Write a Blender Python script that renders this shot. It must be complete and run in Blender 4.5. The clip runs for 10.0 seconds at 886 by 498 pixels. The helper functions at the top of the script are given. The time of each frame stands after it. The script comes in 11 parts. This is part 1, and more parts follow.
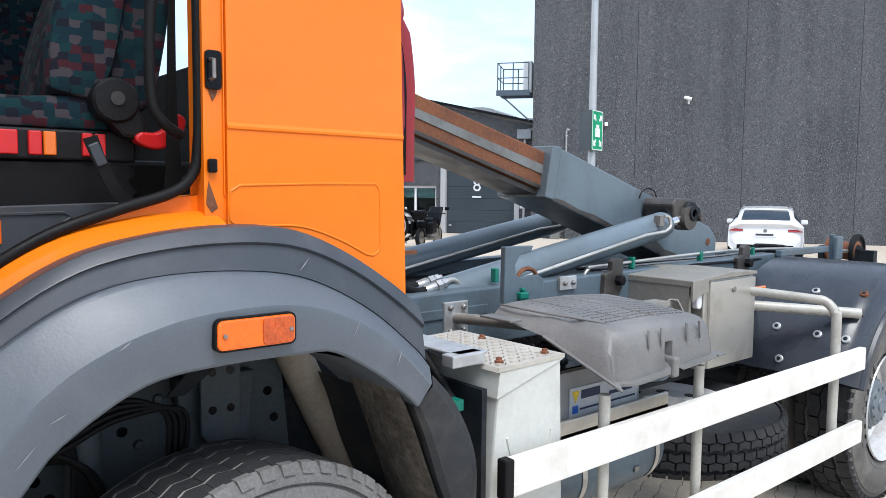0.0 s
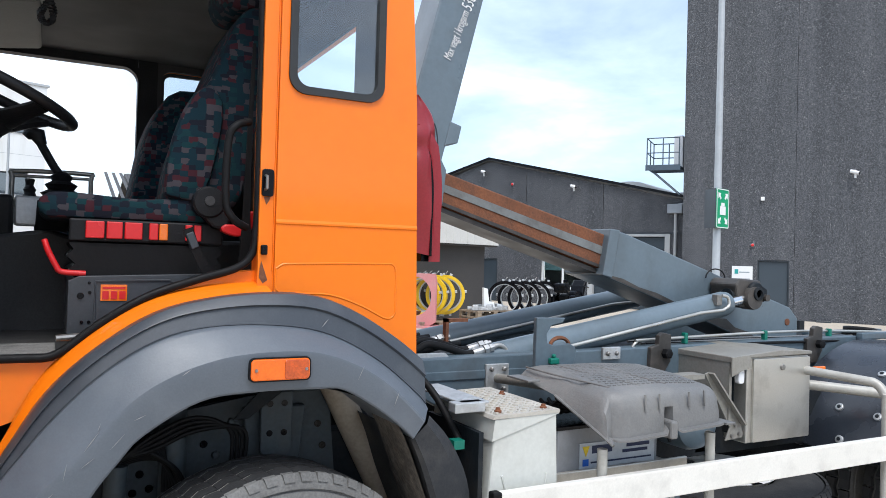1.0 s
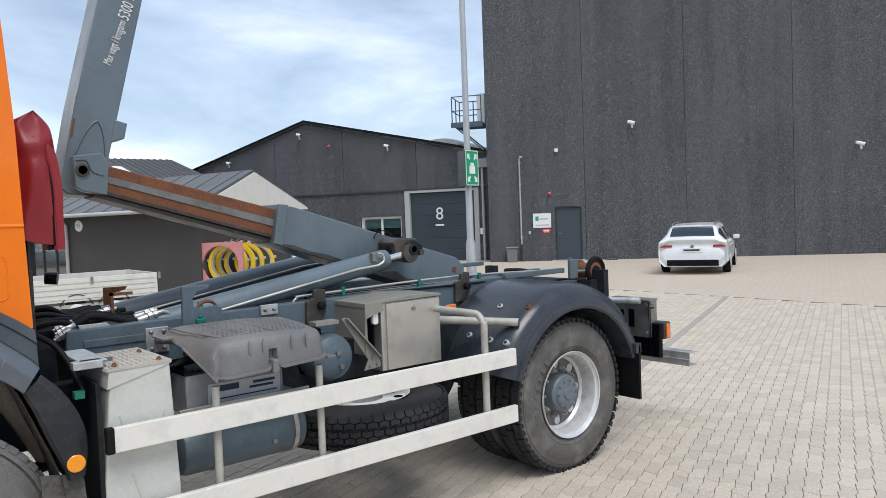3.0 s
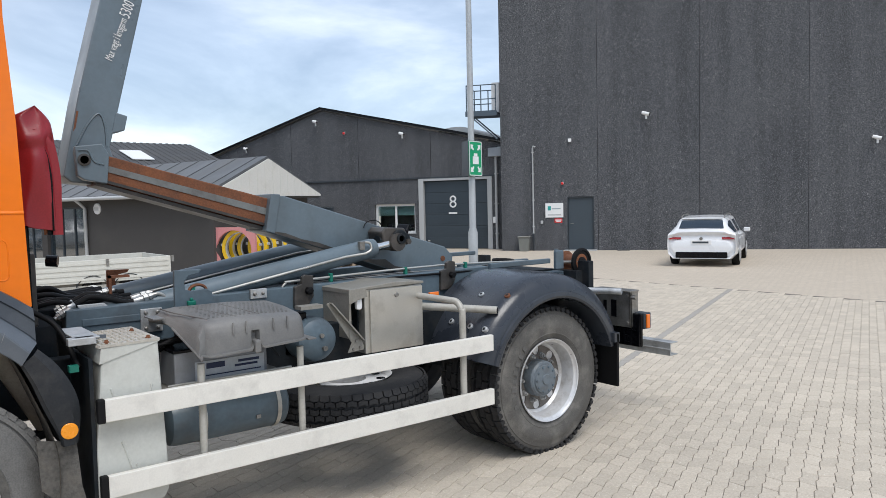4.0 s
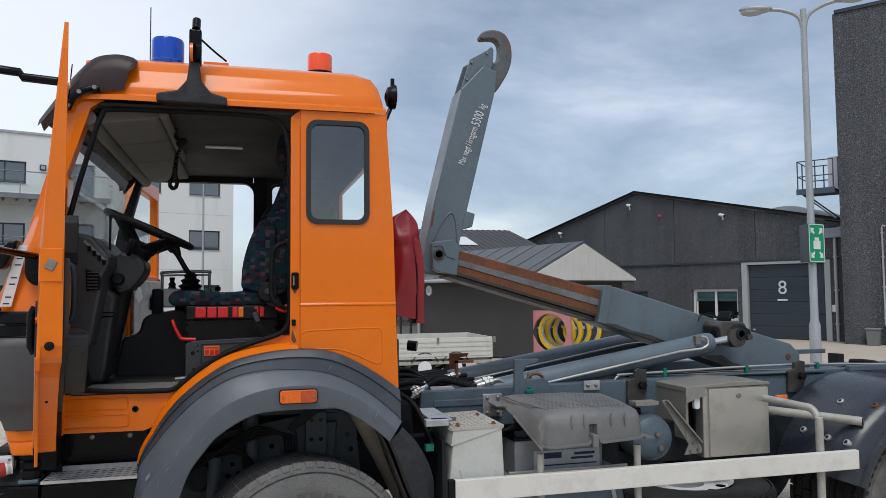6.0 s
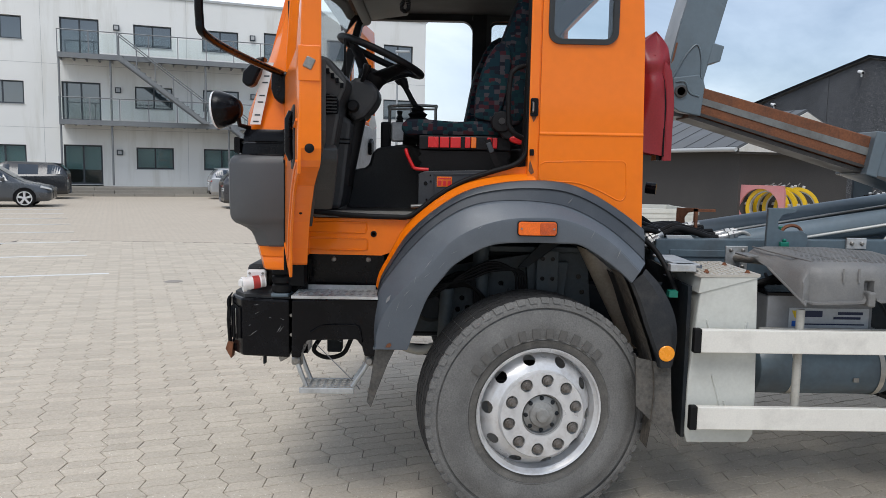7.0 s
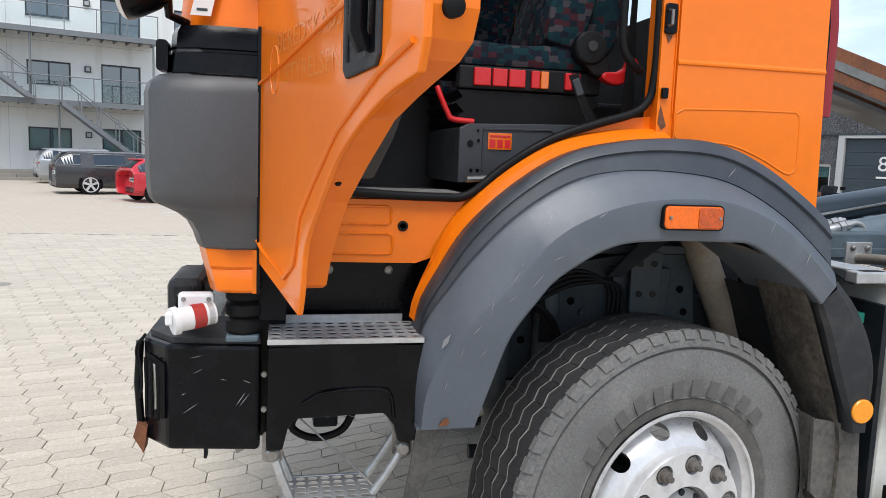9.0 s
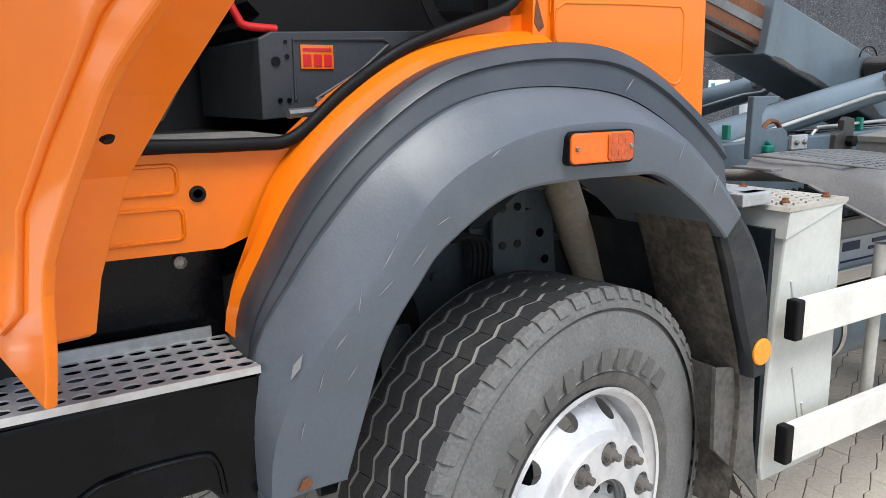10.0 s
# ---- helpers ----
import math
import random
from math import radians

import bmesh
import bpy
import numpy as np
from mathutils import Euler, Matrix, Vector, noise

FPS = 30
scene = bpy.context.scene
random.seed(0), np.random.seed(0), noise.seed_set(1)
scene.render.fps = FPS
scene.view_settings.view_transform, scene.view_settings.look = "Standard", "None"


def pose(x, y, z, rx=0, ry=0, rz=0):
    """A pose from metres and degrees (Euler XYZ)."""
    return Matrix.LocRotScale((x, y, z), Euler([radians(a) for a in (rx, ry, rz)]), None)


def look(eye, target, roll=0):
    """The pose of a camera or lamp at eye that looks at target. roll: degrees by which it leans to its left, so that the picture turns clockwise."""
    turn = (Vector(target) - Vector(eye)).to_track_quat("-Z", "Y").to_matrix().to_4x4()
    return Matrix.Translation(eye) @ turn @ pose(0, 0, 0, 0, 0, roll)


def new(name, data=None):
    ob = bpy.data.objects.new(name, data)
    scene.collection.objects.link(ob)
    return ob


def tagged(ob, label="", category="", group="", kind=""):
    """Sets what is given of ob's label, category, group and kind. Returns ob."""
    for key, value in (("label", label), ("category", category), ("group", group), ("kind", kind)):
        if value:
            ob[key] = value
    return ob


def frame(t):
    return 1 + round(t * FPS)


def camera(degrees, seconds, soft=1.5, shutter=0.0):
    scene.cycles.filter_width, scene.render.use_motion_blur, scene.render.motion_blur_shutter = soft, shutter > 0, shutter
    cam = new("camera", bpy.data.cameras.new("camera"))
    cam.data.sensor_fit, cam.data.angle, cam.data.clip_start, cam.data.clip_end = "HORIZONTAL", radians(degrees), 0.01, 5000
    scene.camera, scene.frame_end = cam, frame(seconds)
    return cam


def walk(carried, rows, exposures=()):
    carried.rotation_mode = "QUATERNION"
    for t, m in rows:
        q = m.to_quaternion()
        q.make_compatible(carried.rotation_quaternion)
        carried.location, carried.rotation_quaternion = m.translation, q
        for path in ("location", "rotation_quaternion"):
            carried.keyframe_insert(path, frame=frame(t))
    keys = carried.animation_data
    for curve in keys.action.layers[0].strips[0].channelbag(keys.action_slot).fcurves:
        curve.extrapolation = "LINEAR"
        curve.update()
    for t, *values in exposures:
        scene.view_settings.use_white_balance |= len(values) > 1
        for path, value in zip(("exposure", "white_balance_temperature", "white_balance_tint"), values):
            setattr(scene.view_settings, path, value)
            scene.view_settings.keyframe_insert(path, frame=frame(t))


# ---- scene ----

cam = camera(61.6, 10.0, soft=0.6)
PATH = [
    (0, (-0.702, -1.452, 1.672), (0.581, 0.074, 1.518), 0.5),
    (0.5, (-0.636, -1.759, 1.69), (0.406, -0.052, 1.663), 1.3),
    (1, (-0.619, -2.141, 1.707), (0.314, -0.372, 1.737), 1.6),
    (1.2, (-0.569, -2.29, 1.721), (0.326, -0.501, 1.741), 0.8),
    (1.5, (-0.476, -2.502, 1.742), (0.41, -0.709, 1.752), -1.0),
    (2, (-0.394, -2.826, 1.76), (0.702, -1.153, 1.747), -3.4),
    (2.5, (-0.268, -3.119, 1.79), (0.985, -1.561, 1.742), -3.5),
    (2.7, (-0.217, -3.206, 1.785), (1.054, -1.662, 1.727), -2.5),
    (3.8, (-0.136, -3.637, 1.775), (1.143, -2.106, 1.643), -1.8),
    (4, (-0.13, -3.665, 1.799), (1.105, -2.096, 1.682), -1.3),
    (4.5, (-0.118, -3.683, 1.842), (0.968, -2.005, 1.807), -1.4),
    (5, (-0.134, -3.684, 1.856), (0.839, -1.937, 1.907), -2.8),
    (5.2, (-0.174, -3.711, 1.869), (0.749, -1.939, 1.945), -2.3),
    (5.5, (-0.185, -3.67, 1.884), (0.62, -1.843, 2.003), -1.7),
    (5.7, (-0.228, -3.649, 1.876), (0.485, -1.784, 1.994), -1.25),
    (6, (-0.275, -3.617, 1.863), (0.236, -1.687, 1.98), -0.5),
    (6.2, (-0.28, -3.624, 1.811), (0.063, -1.656, 1.897), -0.2),
    (7.3, (-0.594, -3.111, 1.607), (-0.582, -1.129, 1.339), 1.4),
    (7.5, (-0.641, -2.962, 1.582), (-0.634, -0.98, 1.314), 1.5),
    (8, (-0.841, -2.602, 1.543), (-0.796, -0.615, 1.314), 1.1),
    (8.5, (-1.02, -2.259, 1.529), (-0.79, -0.286, 1.294), 1.2),
    (9, (-1.096, -1.844, 1.513), (-0.668, 0.096, 1.277), 2.1),
    (9.5, (-1.182, -1.454, 1.485), (-0.504, 0.403, 1.187), 2.0),
    (10, (-1.088, -1.174, 1.498), (-0.056, 0.489, 1.087), -0.9),
]
walk(cam, [(t, look(eye, target, roll)) for t, eye, target, roll in PATH],
     [(t, e, 6100 if t < 1.5 else 6290, 10) for t, e in ((0, 0.93), (1, 0.80), (2, 0.45), (3, 0.35), (4.5, 0.3), (5.5, 0.05), (6.2, -0.15), (7.5, 0.40), (8.5, 0.50), (9.5, 0.78), (10, 0.9))])

# ---- world and light ----
world = bpy.data.worlds.new("world")
scene.world = world
world.use_nodes = True


def build_sky():
    nt = world.node_tree
    N, L = nt.nodes, nt.links
    bg = N["Background"]
    sky = N.new("ShaderNodeTexSky")
    sky.sky_type = 'NISHITA'
    sky.sun_disc = False
    sky.sun_elevation, sky.sun_rotation = radians(48), radians(200)
    tc = N.new("ShaderNodeTexCoord")
    mp = N.new("ShaderNodeMapping")
    mp.inputs["Scale"].default_value = (1.0, 1.0, 2.5)
    mp.inputs["Location"].default_value = (0.35, 0.1, 0.0)
    L.new(tc.outputs["Generated"], mp.inputs["Vector"])
    n1 = N.new("ShaderNodeTexNoise")
    n1.inputs["Scale"].default_value = 2.3
    n1.inputs["Detail"].default_value = 9
    n1.inputs["Roughness"].default_value = 0.56
    n1.inputs["Distortion"].default_value = 0.35
    L.new(mp.outputs[0], n1.inputs["Vector"])
    ramp = N.new("ShaderNodeValToRGB")
    e = ramp.color_ramp.elements
    e[0].position, e[0].color = 0.38, (0.28, 0.335, 0.42, 1)
    e[1].position, e[1].color = 0.72, (0.95, 0.96, 0.97, 1)
    m = ramp.color_ramp.elements.new(0.5)
    m.color = (0.45, 0.51, 0.595, 1)
    L.new(n1.outputs["Fac"], ramp.inputs[0])
    # a bright hazy region of thin cloud round the sun's side of the sky
    dot = N.new("ShaderNodeVectorMath")
    dot.operation = 'DOT_PRODUCT'
    dot.inputs[1].default_value = Vector((-0.42, 0.80, 0.42)).normalized()
    L.new(tc.outputs["Generated"], dot.inputs[0])
    glow = N.new("ShaderNodeMapRange")
    glow.interpolation_type = 'SMOOTHSTEP'
    glow.inputs["From Min"].default_value, glow.inputs["From Max"].default_value = 0.74, 1.0
    L.new(dot.outputs["Value"], glow.inputs["Value"])
    mix = N.new("ShaderNodeMix")
    mix.data_type = 'RGBA'
    L.new(glow.outputs[0], mix.inputs[0])
    L.new(ramp.outputs[0], mix.inputs[6])
    mix.inputs[7].default_value = (1.10, 1.11, 1.12, 1)
    sc = N.new("ShaderNodeVectorMath")
    sc.operation = 'SCALE'
    sc.inputs["Scale"].default_value = 0.06
    L.new(sky.outputs[0], sc.inputs[0])
    add = N.new("ShaderNodeVectorMath")
    add.operation = 'ADD'
    L.new(mix.outputs[2], add.inputs[0])
    L.new(sc.outputs[0], add.inputs[1])
    L.new(add.outputs[0], bg.inputs[0])
    bg.inputs[1].default_value = 0.80


build_sky()
sun = new("sun", bpy.data.lights.new("sun", 'SUN'))
sun.data.energy, sun.data.angle, sun.data.color = 1.75, radians(30), (1.0, 0.96, 0.90)
sun.matrix_world = look((0, 0, 0), Vector((0.14, 0.48, -0.87)))
scene.view_settings.exposure = 0.0


# ---- materials ----
def mat(name, col, rough=0.5, metal=0.0, var=0.12, scale=6.0, fine=60.0, bump=0.0, dirt=None, dirt_amt=0.0, dirt_scale=3.0,
        coat=0.0, rvar=0.1, spec=0.5, per_object=0.0, coat_rough=0.08):
    m = bpy.data.materials.new(name)
    m.use_nodes = True
    nt = m.node_tree
    N, L = nt.nodes, nt.links
    b = N["Principled BSDF"]
    b.inputs["Metallic"].default_value = metal
    b.inputs["Specular IOR Level"].default_value = spec
    if coat:
        b.inputs["Coat Weight"].default_value = coat
        b.inputs["Coat Roughness"].default_value = coat_rough
    tc = N.new("ShaderNodeTexCoord")

    def noise_node(s, d=4):
        n = N.new("ShaderNodeTexNoise")
        n.inputs["Scale"].default_value = s
        n.inputs["Detail"].default_value = d
        L.new(tc.outputs["Object"], n.inputs["Vector"])
        return n
    a, f = noise_node(scale), noise_node(fine, 2)
    s1 = N.new("ShaderNodeMath")
    s1.operation = 'ADD'
    L.new(a.outputs["Fac"], s1.inputs[0])
    L.new(f.outputs["Fac"], s1.inputs[1])
    mr = N.new("ShaderNodeMapRange")
    mr.inputs["From Min"].default_value, mr.inputs["From Max"].default_value = 0.6, 1.4
    mr.inputs["To Min"].default_value, mr.inputs["To Max"].default_value = 1 - var, 1 + var
    L.new(s1.outputs[0], mr.inputs["Value"])
    val = mr.outputs[0]
    if per_object:
        oi = N.new("ShaderNodeObjectInfo")
        ma = N.new("ShaderNodeMath")
        ma.operation = 'MULTIPLY_ADD'
        ma.inputs[1].default_value, ma.inputs[2].default_value = 2 * per_object, 1 - per_object
        L.new(oi.outputs["Random"], ma.inputs[0])
        mm = N.new("ShaderNodeMath")
        mm.operation = 'MULTIPLY'
        L.new(ma.outputs[0], mm.inputs[0])
        L.new(val, mm.inputs[1])
        val = mm.outputs[0]
    sc = N.new("ShaderNodeVectorMath")
    sc.operation = 'SCALE'
    sc.inputs[0].default_value = col[:3]
    L.new(val, sc.inputs["Scale"])
    out = sc.outputs[0]
    if dirt:
        dn = noise_node(dirt_scale, 8)
        dn.inputs["Roughness"].default_value = 0.65
        dr = N.new("ShaderNodeMapRange")
        dr.inputs["From Min"].default_value, dr.inputs["From Max"].default_value = 0.48, 0.72
        dr.inputs["To Max"].default_value = dirt_amt
        L.new(dn.outputs["Fac"], dr.inputs["Value"])
        mx = N.new("ShaderNodeMix")
        mx.data_type = 'RGBA'
        L.new(dr.outputs[0], mx.inputs[0])
        L.new(out, mx.inputs[6])
        mx.inputs[7].default_value = (*dirt, 1)
        out = mx.outputs[2]
    L.new(out, b.inputs["Base Color"])
    rr = N.new("ShaderNodeMapRange")
    rr.inputs["From Min"].default_value, rr.inputs["From Max"].default_value = 0.3, 0.7
    rr.inputs["To Min"].default_value, rr.inputs["To Max"].default_value = max(0.02, rough - rvar), min(1, rough + rvar)
    L.new(a.outputs["Fac"], rr.inputs["Value"])
    L.new(rr.outputs[0], b.inputs["Roughness"])
    if bump:
        bp = N.new("ShaderNodeBump")
        bp.inputs["Strength"].default_value = bump
        bp.inputs["Distance"].default_value = 0.004
        L.new(f.outputs["Fac"], bp.inputs["Height"])
        L.new(bp.outputs[0], b.inputs["Normal"])
    return m


def glass_mat(name, col=(0.9, 0.95, 0.95), rough=0.02):
    m = bpy.data.materials.new(name)
    m.use_nodes = True
    nt = m.node_tree
    b = nt.nodes["Principled BSDF"]
    b.inputs["Base Color"].default_value = (*col, 1)
    b.inputs["Roughness"].default_value = rough
    b.inputs["Transmission Weight"].default_value = 1.0
    b.inputs["IOR"].default_value = 1.22
    return m


ORANGE = mat("orange_paint", (0.84, 0.182, 0.002), 0.50, var=0.04, scale=2.0, fine=25, coat=0.65, rvar=0.05, spec=0.12, coat_rough=0.09, dirt=(0.60, 0.13, 0.008), dirt_amt=0.25, dirt_scale=2.5)
FENDER = mat("grey_fender_plastic", (0.098, 0.114, 0.134), 0.40, var=0.10, scale=4, fine=180, bump=0.06, dirt=(0.15, 0.165, 0.185), dirt_amt=0.5, dirt_scale=5)
DARKPL = mat("dark_plastic", (0.020, 0.022, 0.025), 0.55, spec=0.3, var=0.2, scale=5, fine=120, bump=0.2, dirt=(0.12, 0.11, 0.10), dirt_amt=0.35, dirt_scale=6)
BLACK = mat("black_paint", (0.0030, 0.0032, 0.0045), 0.22, var=0.4, scale=5, fine=90, dirt=(0.014, 0.015, 0.018), dirt_amt=0.35, dirt_scale=9, bump=0.10, spec=0.18)
RUBBER = mat("black_rubber", (0.006, 0.006, 0.0065), 0.6, spec=0.2, var=0.25, scale=8, fine=90, bump=0.2)
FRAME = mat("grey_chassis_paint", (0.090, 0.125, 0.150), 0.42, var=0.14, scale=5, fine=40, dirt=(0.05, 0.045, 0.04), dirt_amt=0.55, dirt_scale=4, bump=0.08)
# much darker copy of the chassis grey, mottled with brownish patches
FRAMEDK = mat("dark_chassis_paint", (0.012, 0.016, 0.020), 0.6, spec=0.2, var=0.3, scale=6, fine=50, dirt=(0.045, 0.04, 0.035), dirt_amt=0.6, dirt_scale=6, bump=0.3)
# frame grey darkened to carry the wheel arch's shade, with dust patches
ARCHM = mat("shaded_dusty_frame_paint", (0.050, 0.064, 0.072), 0.55, var=0.25, scale=7, fine=60, dirt=(0.075, 0.070, 0.062), dirt_amt=0.6, dirt_scale=7, bump=0.2)
ALU = mat("brushed_aluminium_rail", (0.76, 0.735, 0.67), 0.45, metal=0.12, var=0.06, scale=4, fine=120, dirt=(0.42, 0.40, 0.36), dirt_amt=0.4, dirt_scale=8)
TYRE = mat("dusty_tyre_rubber", (0.098, 0.093, 0.085), 0.85, var=0.25, scale=10, fine=140, bump=0.4, dirt=(0.25, 0.235, 0.21), dirt_amt=0.6, dirt_scale=6)
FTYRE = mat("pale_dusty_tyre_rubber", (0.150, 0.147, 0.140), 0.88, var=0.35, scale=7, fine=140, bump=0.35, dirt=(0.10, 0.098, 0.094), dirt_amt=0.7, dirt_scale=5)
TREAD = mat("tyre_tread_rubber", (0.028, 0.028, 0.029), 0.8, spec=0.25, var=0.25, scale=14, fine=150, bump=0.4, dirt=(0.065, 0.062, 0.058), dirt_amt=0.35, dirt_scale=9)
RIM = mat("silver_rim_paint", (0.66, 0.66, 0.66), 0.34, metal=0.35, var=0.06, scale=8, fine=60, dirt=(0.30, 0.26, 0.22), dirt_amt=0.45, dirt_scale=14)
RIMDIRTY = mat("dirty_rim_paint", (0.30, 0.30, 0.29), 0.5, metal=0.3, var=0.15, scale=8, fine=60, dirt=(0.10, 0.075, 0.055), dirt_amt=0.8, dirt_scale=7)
RUST = mat("rusty_steel", (0.17, 0.062, 0.026), 0.8, var=0.35, scale=9, fine=90, bump=0.4, dirt=(0.055, 0.026, 0.016), dirt_amt=0.7, dirt_scale=6)
STEEL = mat("worn_steel", (0.30, 0.29, 0.27), 0.4, metal=0.8, var=0.2, scale=9, fine=90, bump=0.1, dirt=(0.10, 0.08, 0.06), dirt_amt=0.5, dirt_scale=8)
STAINLESS = mat("stainless_sheet", (0.58, 0.56, 0.51), 0.36, metal=0.75, var=0.1, scale=3, fine=160, dirt=(0.22, 0.20, 0.17), dirt_amt=0.5, dirt_scale=4)
GALV = mat("galvanised_steel", (0.52, 0.53, 0.53), 0.45, metal=0.6, var=0.15, scale=14, fine=70, dirt=(0.2, 0.19, 0.17), dirt_amt=0.5, dirt_scale=9)
DULLSHEET = mat("weathered_sheet_metal", (0.30, 0.285, 0.25), 0.5, metal=0.35, var=0.14, scale=6, fine=90, dirt=(0.15, 0.13, 0.10), dirt_amt=0.6, dirt_scale=6, bump=0.08)
PALETUBE = mat("dull_pale_tube_paint", (0.43, 0.415, 0.37), 0.5, metal=0.15, var=0.1, scale=7, fine=80, dirt=(0.22, 0.19, 0.15), dirt_amt=0.55, dirt_scale=9)
CREAM = mat("cream_painted_panel", (0.54, 0.545, 0.50), 0.55, var=0.08, scale=3, fine=60, dirt=(0.34, 0.33, 0.29), dirt_amt=0.55, dirt_scale=3.5, bump=0.06)
BATCOVER = mat("dusty_grey_plastic_lid", (0.150, 0.148, 0.143), 0.5, var=0.12, scale=4, fine=120, bump=0.25, dirt=(0.27, 0.26, 0.24), dirt_amt=0.5, dirt_scale=4)
RED = mat("red_tarpaulin", (0.25, 0.012, 0.018), 0.42, var=0.15, scale=5, fine=120, bump=0.12)
WALL = mat("dark_aggregate_wall", (0.062, 0.063, 0.065), 0.9, var=0.4, scale=0.5, fine=70, bump=0.8)
WHITEWALL = mat("white_render", (0.72, 0.72, 0.69), 0.8, var=0.07, scale=0.4, fine=8, dirt=(0.50, 0.49, 0.44), dirt_amt=0.55, dirt_scale=0.5)
PAVE = mat("paving_stone", (0.40, 0.355, 0.305), 0.85, var=0.16, scale=1.3, fine=90, bump=0.3, dirt=(0.24, 0.22, 0.195), dirt_amt=0.35, dirt_scale=0.4, per_object=0.06)
JOINT = mat("paving_joint_sand", (0.115, 0.102, 0.088), 0.95, var=0.2, scale=3, fine=120)
ORLENS = mat("orange_lens", (0.80, 0.17, 0.01), 0.18, var=0.1, scale=20, fine=200, coat=0.6)
REDLENS = mat("red_plastic", (0.62, 0.016, 0.018), 0.32, var=0.06)
WHITE = mat("white_paint", (0.76, 0.76, 0.75), 0.4, var=0.05, scale=3, fine=40)
DGREY = mat("dark_grey_metal", (0.036, 0.045, 0.054), 0.45, var=0.12, scale=3, fine=40)
GLASS = glass_mat("window_glass")
# the blue of reflected sky is put into this base colour
DARKGLASS = mat("dark_reflecting_glass", (0.014, 0.026, 0.042), 0.06, var=0.1, scale=2, spec=0.9)


# ---- mesh helpers ----
def part(name, bm, material, parent=None, label="", smooth=None, bevel=0.0, kind=""):
    bmesh.ops.recalc_face_normals(bm, faces=bm.faces)
    if bevel:
        ed = [e for e in bm.edges if len(e.link_faces) == 2 and e.calc_face_angle() > 0.5]
        bmesh.ops.bevel(bm, geom=ed, offset=bevel, segments=2, profile=0.5, affect='EDGES', clamp_overlap=True)
    me = bpy.data.meshes.new(name)
    bm.to_mesh(me)
    bm.free()
    me.materials.append(material)
    if smooth is not None:
        me.shade_smooth()
        me.set_sharp_from_angle(angle=radians(smooth))
    ob = new(name, me)
    if parent is not None:
        ob.parent = parent
        ob.matrix_parent_inverse = parent.matrix_basis.inverted()
        p = parent
        while p.parent is not None:
            p = p.parent
            ob.matrix_parent_inverse = ob.matrix_parent_inverse @ Matrix.Identity(4)
    if label:
        ob["label"] = label
    if kind:
        ob["kind"] = kind
    return ob


def thing(name, base, label, category, group="", kind="", turn=0):
    e = new(name)
    e.empty_display_size = 0.2
    e.matrix_basis = pose(base[0], base[1], base[2], 0, 0, turn)
    return tagged(e, label, category, group, kind)


def B(*boxes):
    bm = bmesh.new()
    for b in boxes:
        add_box(bm, *b)
    return bm


def add_box(bm, x0, x1, y0, y1, z0, z1):
    vs = [bm.verts.new((x, y, z)) for x in (x0, x1) for y in (y0, y1) for z in (z0, z1)]
    for f in ((0, 1, 3, 2), (4, 6, 7, 5), (0, 4, 5, 1), (2, 3, 7, 6), (0, 2, 6, 4), (1, 5, 7, 3)):
        bm.faces.new([vs[i] for i in f])
    return vs


def add_prism(bm, poly, y0, y1, axis="y"):
    """A closed outline in the plane across the axis, pushed from y0 to y1."""
    def at(p, d):
        return (p[0], d, p[1]) if axis == "y" else (d, p[0], p[1]) if axis == "x" else (p[0], p[1], d)
    a = [bm.verts.new(at(p, y0)) for p in poly]
    b = [bm.verts.new(at(p, y1)) for p in poly]
    n = len(poly)
    bm.faces.new(a)
    bm.faces.new(b[::-1])
    for i in range(n):
        j = (i + 1) % n
        bm.faces.new((a[i], b[i], b[j], a[j]))


def PR(poly, y0, y1, axis="y"):
    bm = bmesh.new()
    add_prism(bm, poly, y0, y1, axis)
    return bm


def add_tube(bm, pts, r, seg=10, caps=True):
    pts = [Vector(p) for p in pts]
    rings = []
    ref = None
    for i, p in enumerate(pts):
        d = (pts[min(i + 1, len(pts) - 1)] - pts[max(i - 1, 0)]).normalized()
        if ref is None:
            ref = d.orthogonal().normalized()
        ref = (ref - d * ref.dot(d)).normalized()
        s = d.cross(ref)
        rr = r[i] if isinstance(r, (list, tuple)) else r
        rings.append([bm.verts.new(p + (ref * math.cos(a) + s * math.sin(a)) * rr) for a in [2 * math.pi * k / seg for k in range(seg)]])
    for a, b in zip(rings, rings[1:]):
        for k in range(seg):
            bm.faces.new((a[k], a[(k + 1) % seg], b[(k + 1) % seg], b[k]))
    if caps:
        bm.faces.new(rings[0][::-1])
        bm.faces.new(rings[-1])


def TB(pts, r, seg=10):
    bm = bmesh.new()
    add_tube(bm, pts, r, seg)
    return bm


def curve_pts(pts, n=8):
    """A smooth line through the points."""
    P = [Vector(p) for p in pts]
    P = [2 * P[0] - P[1]] + P + [2 * P[-1] - P[-2]]
    out = []
    for i in range(1, len(P) - 2):
        for k in range(n):
            t = k / n
            a, b, c, d = P[i - 1:i + 3]
            out.append(0.5 * (2 * b + (c - a) * t + (2 * a - 5 * b + 4 * c - d) * t * t + (3 * b - a - 3 * c + d) * t ** 3))
    return out + [P[-2]]


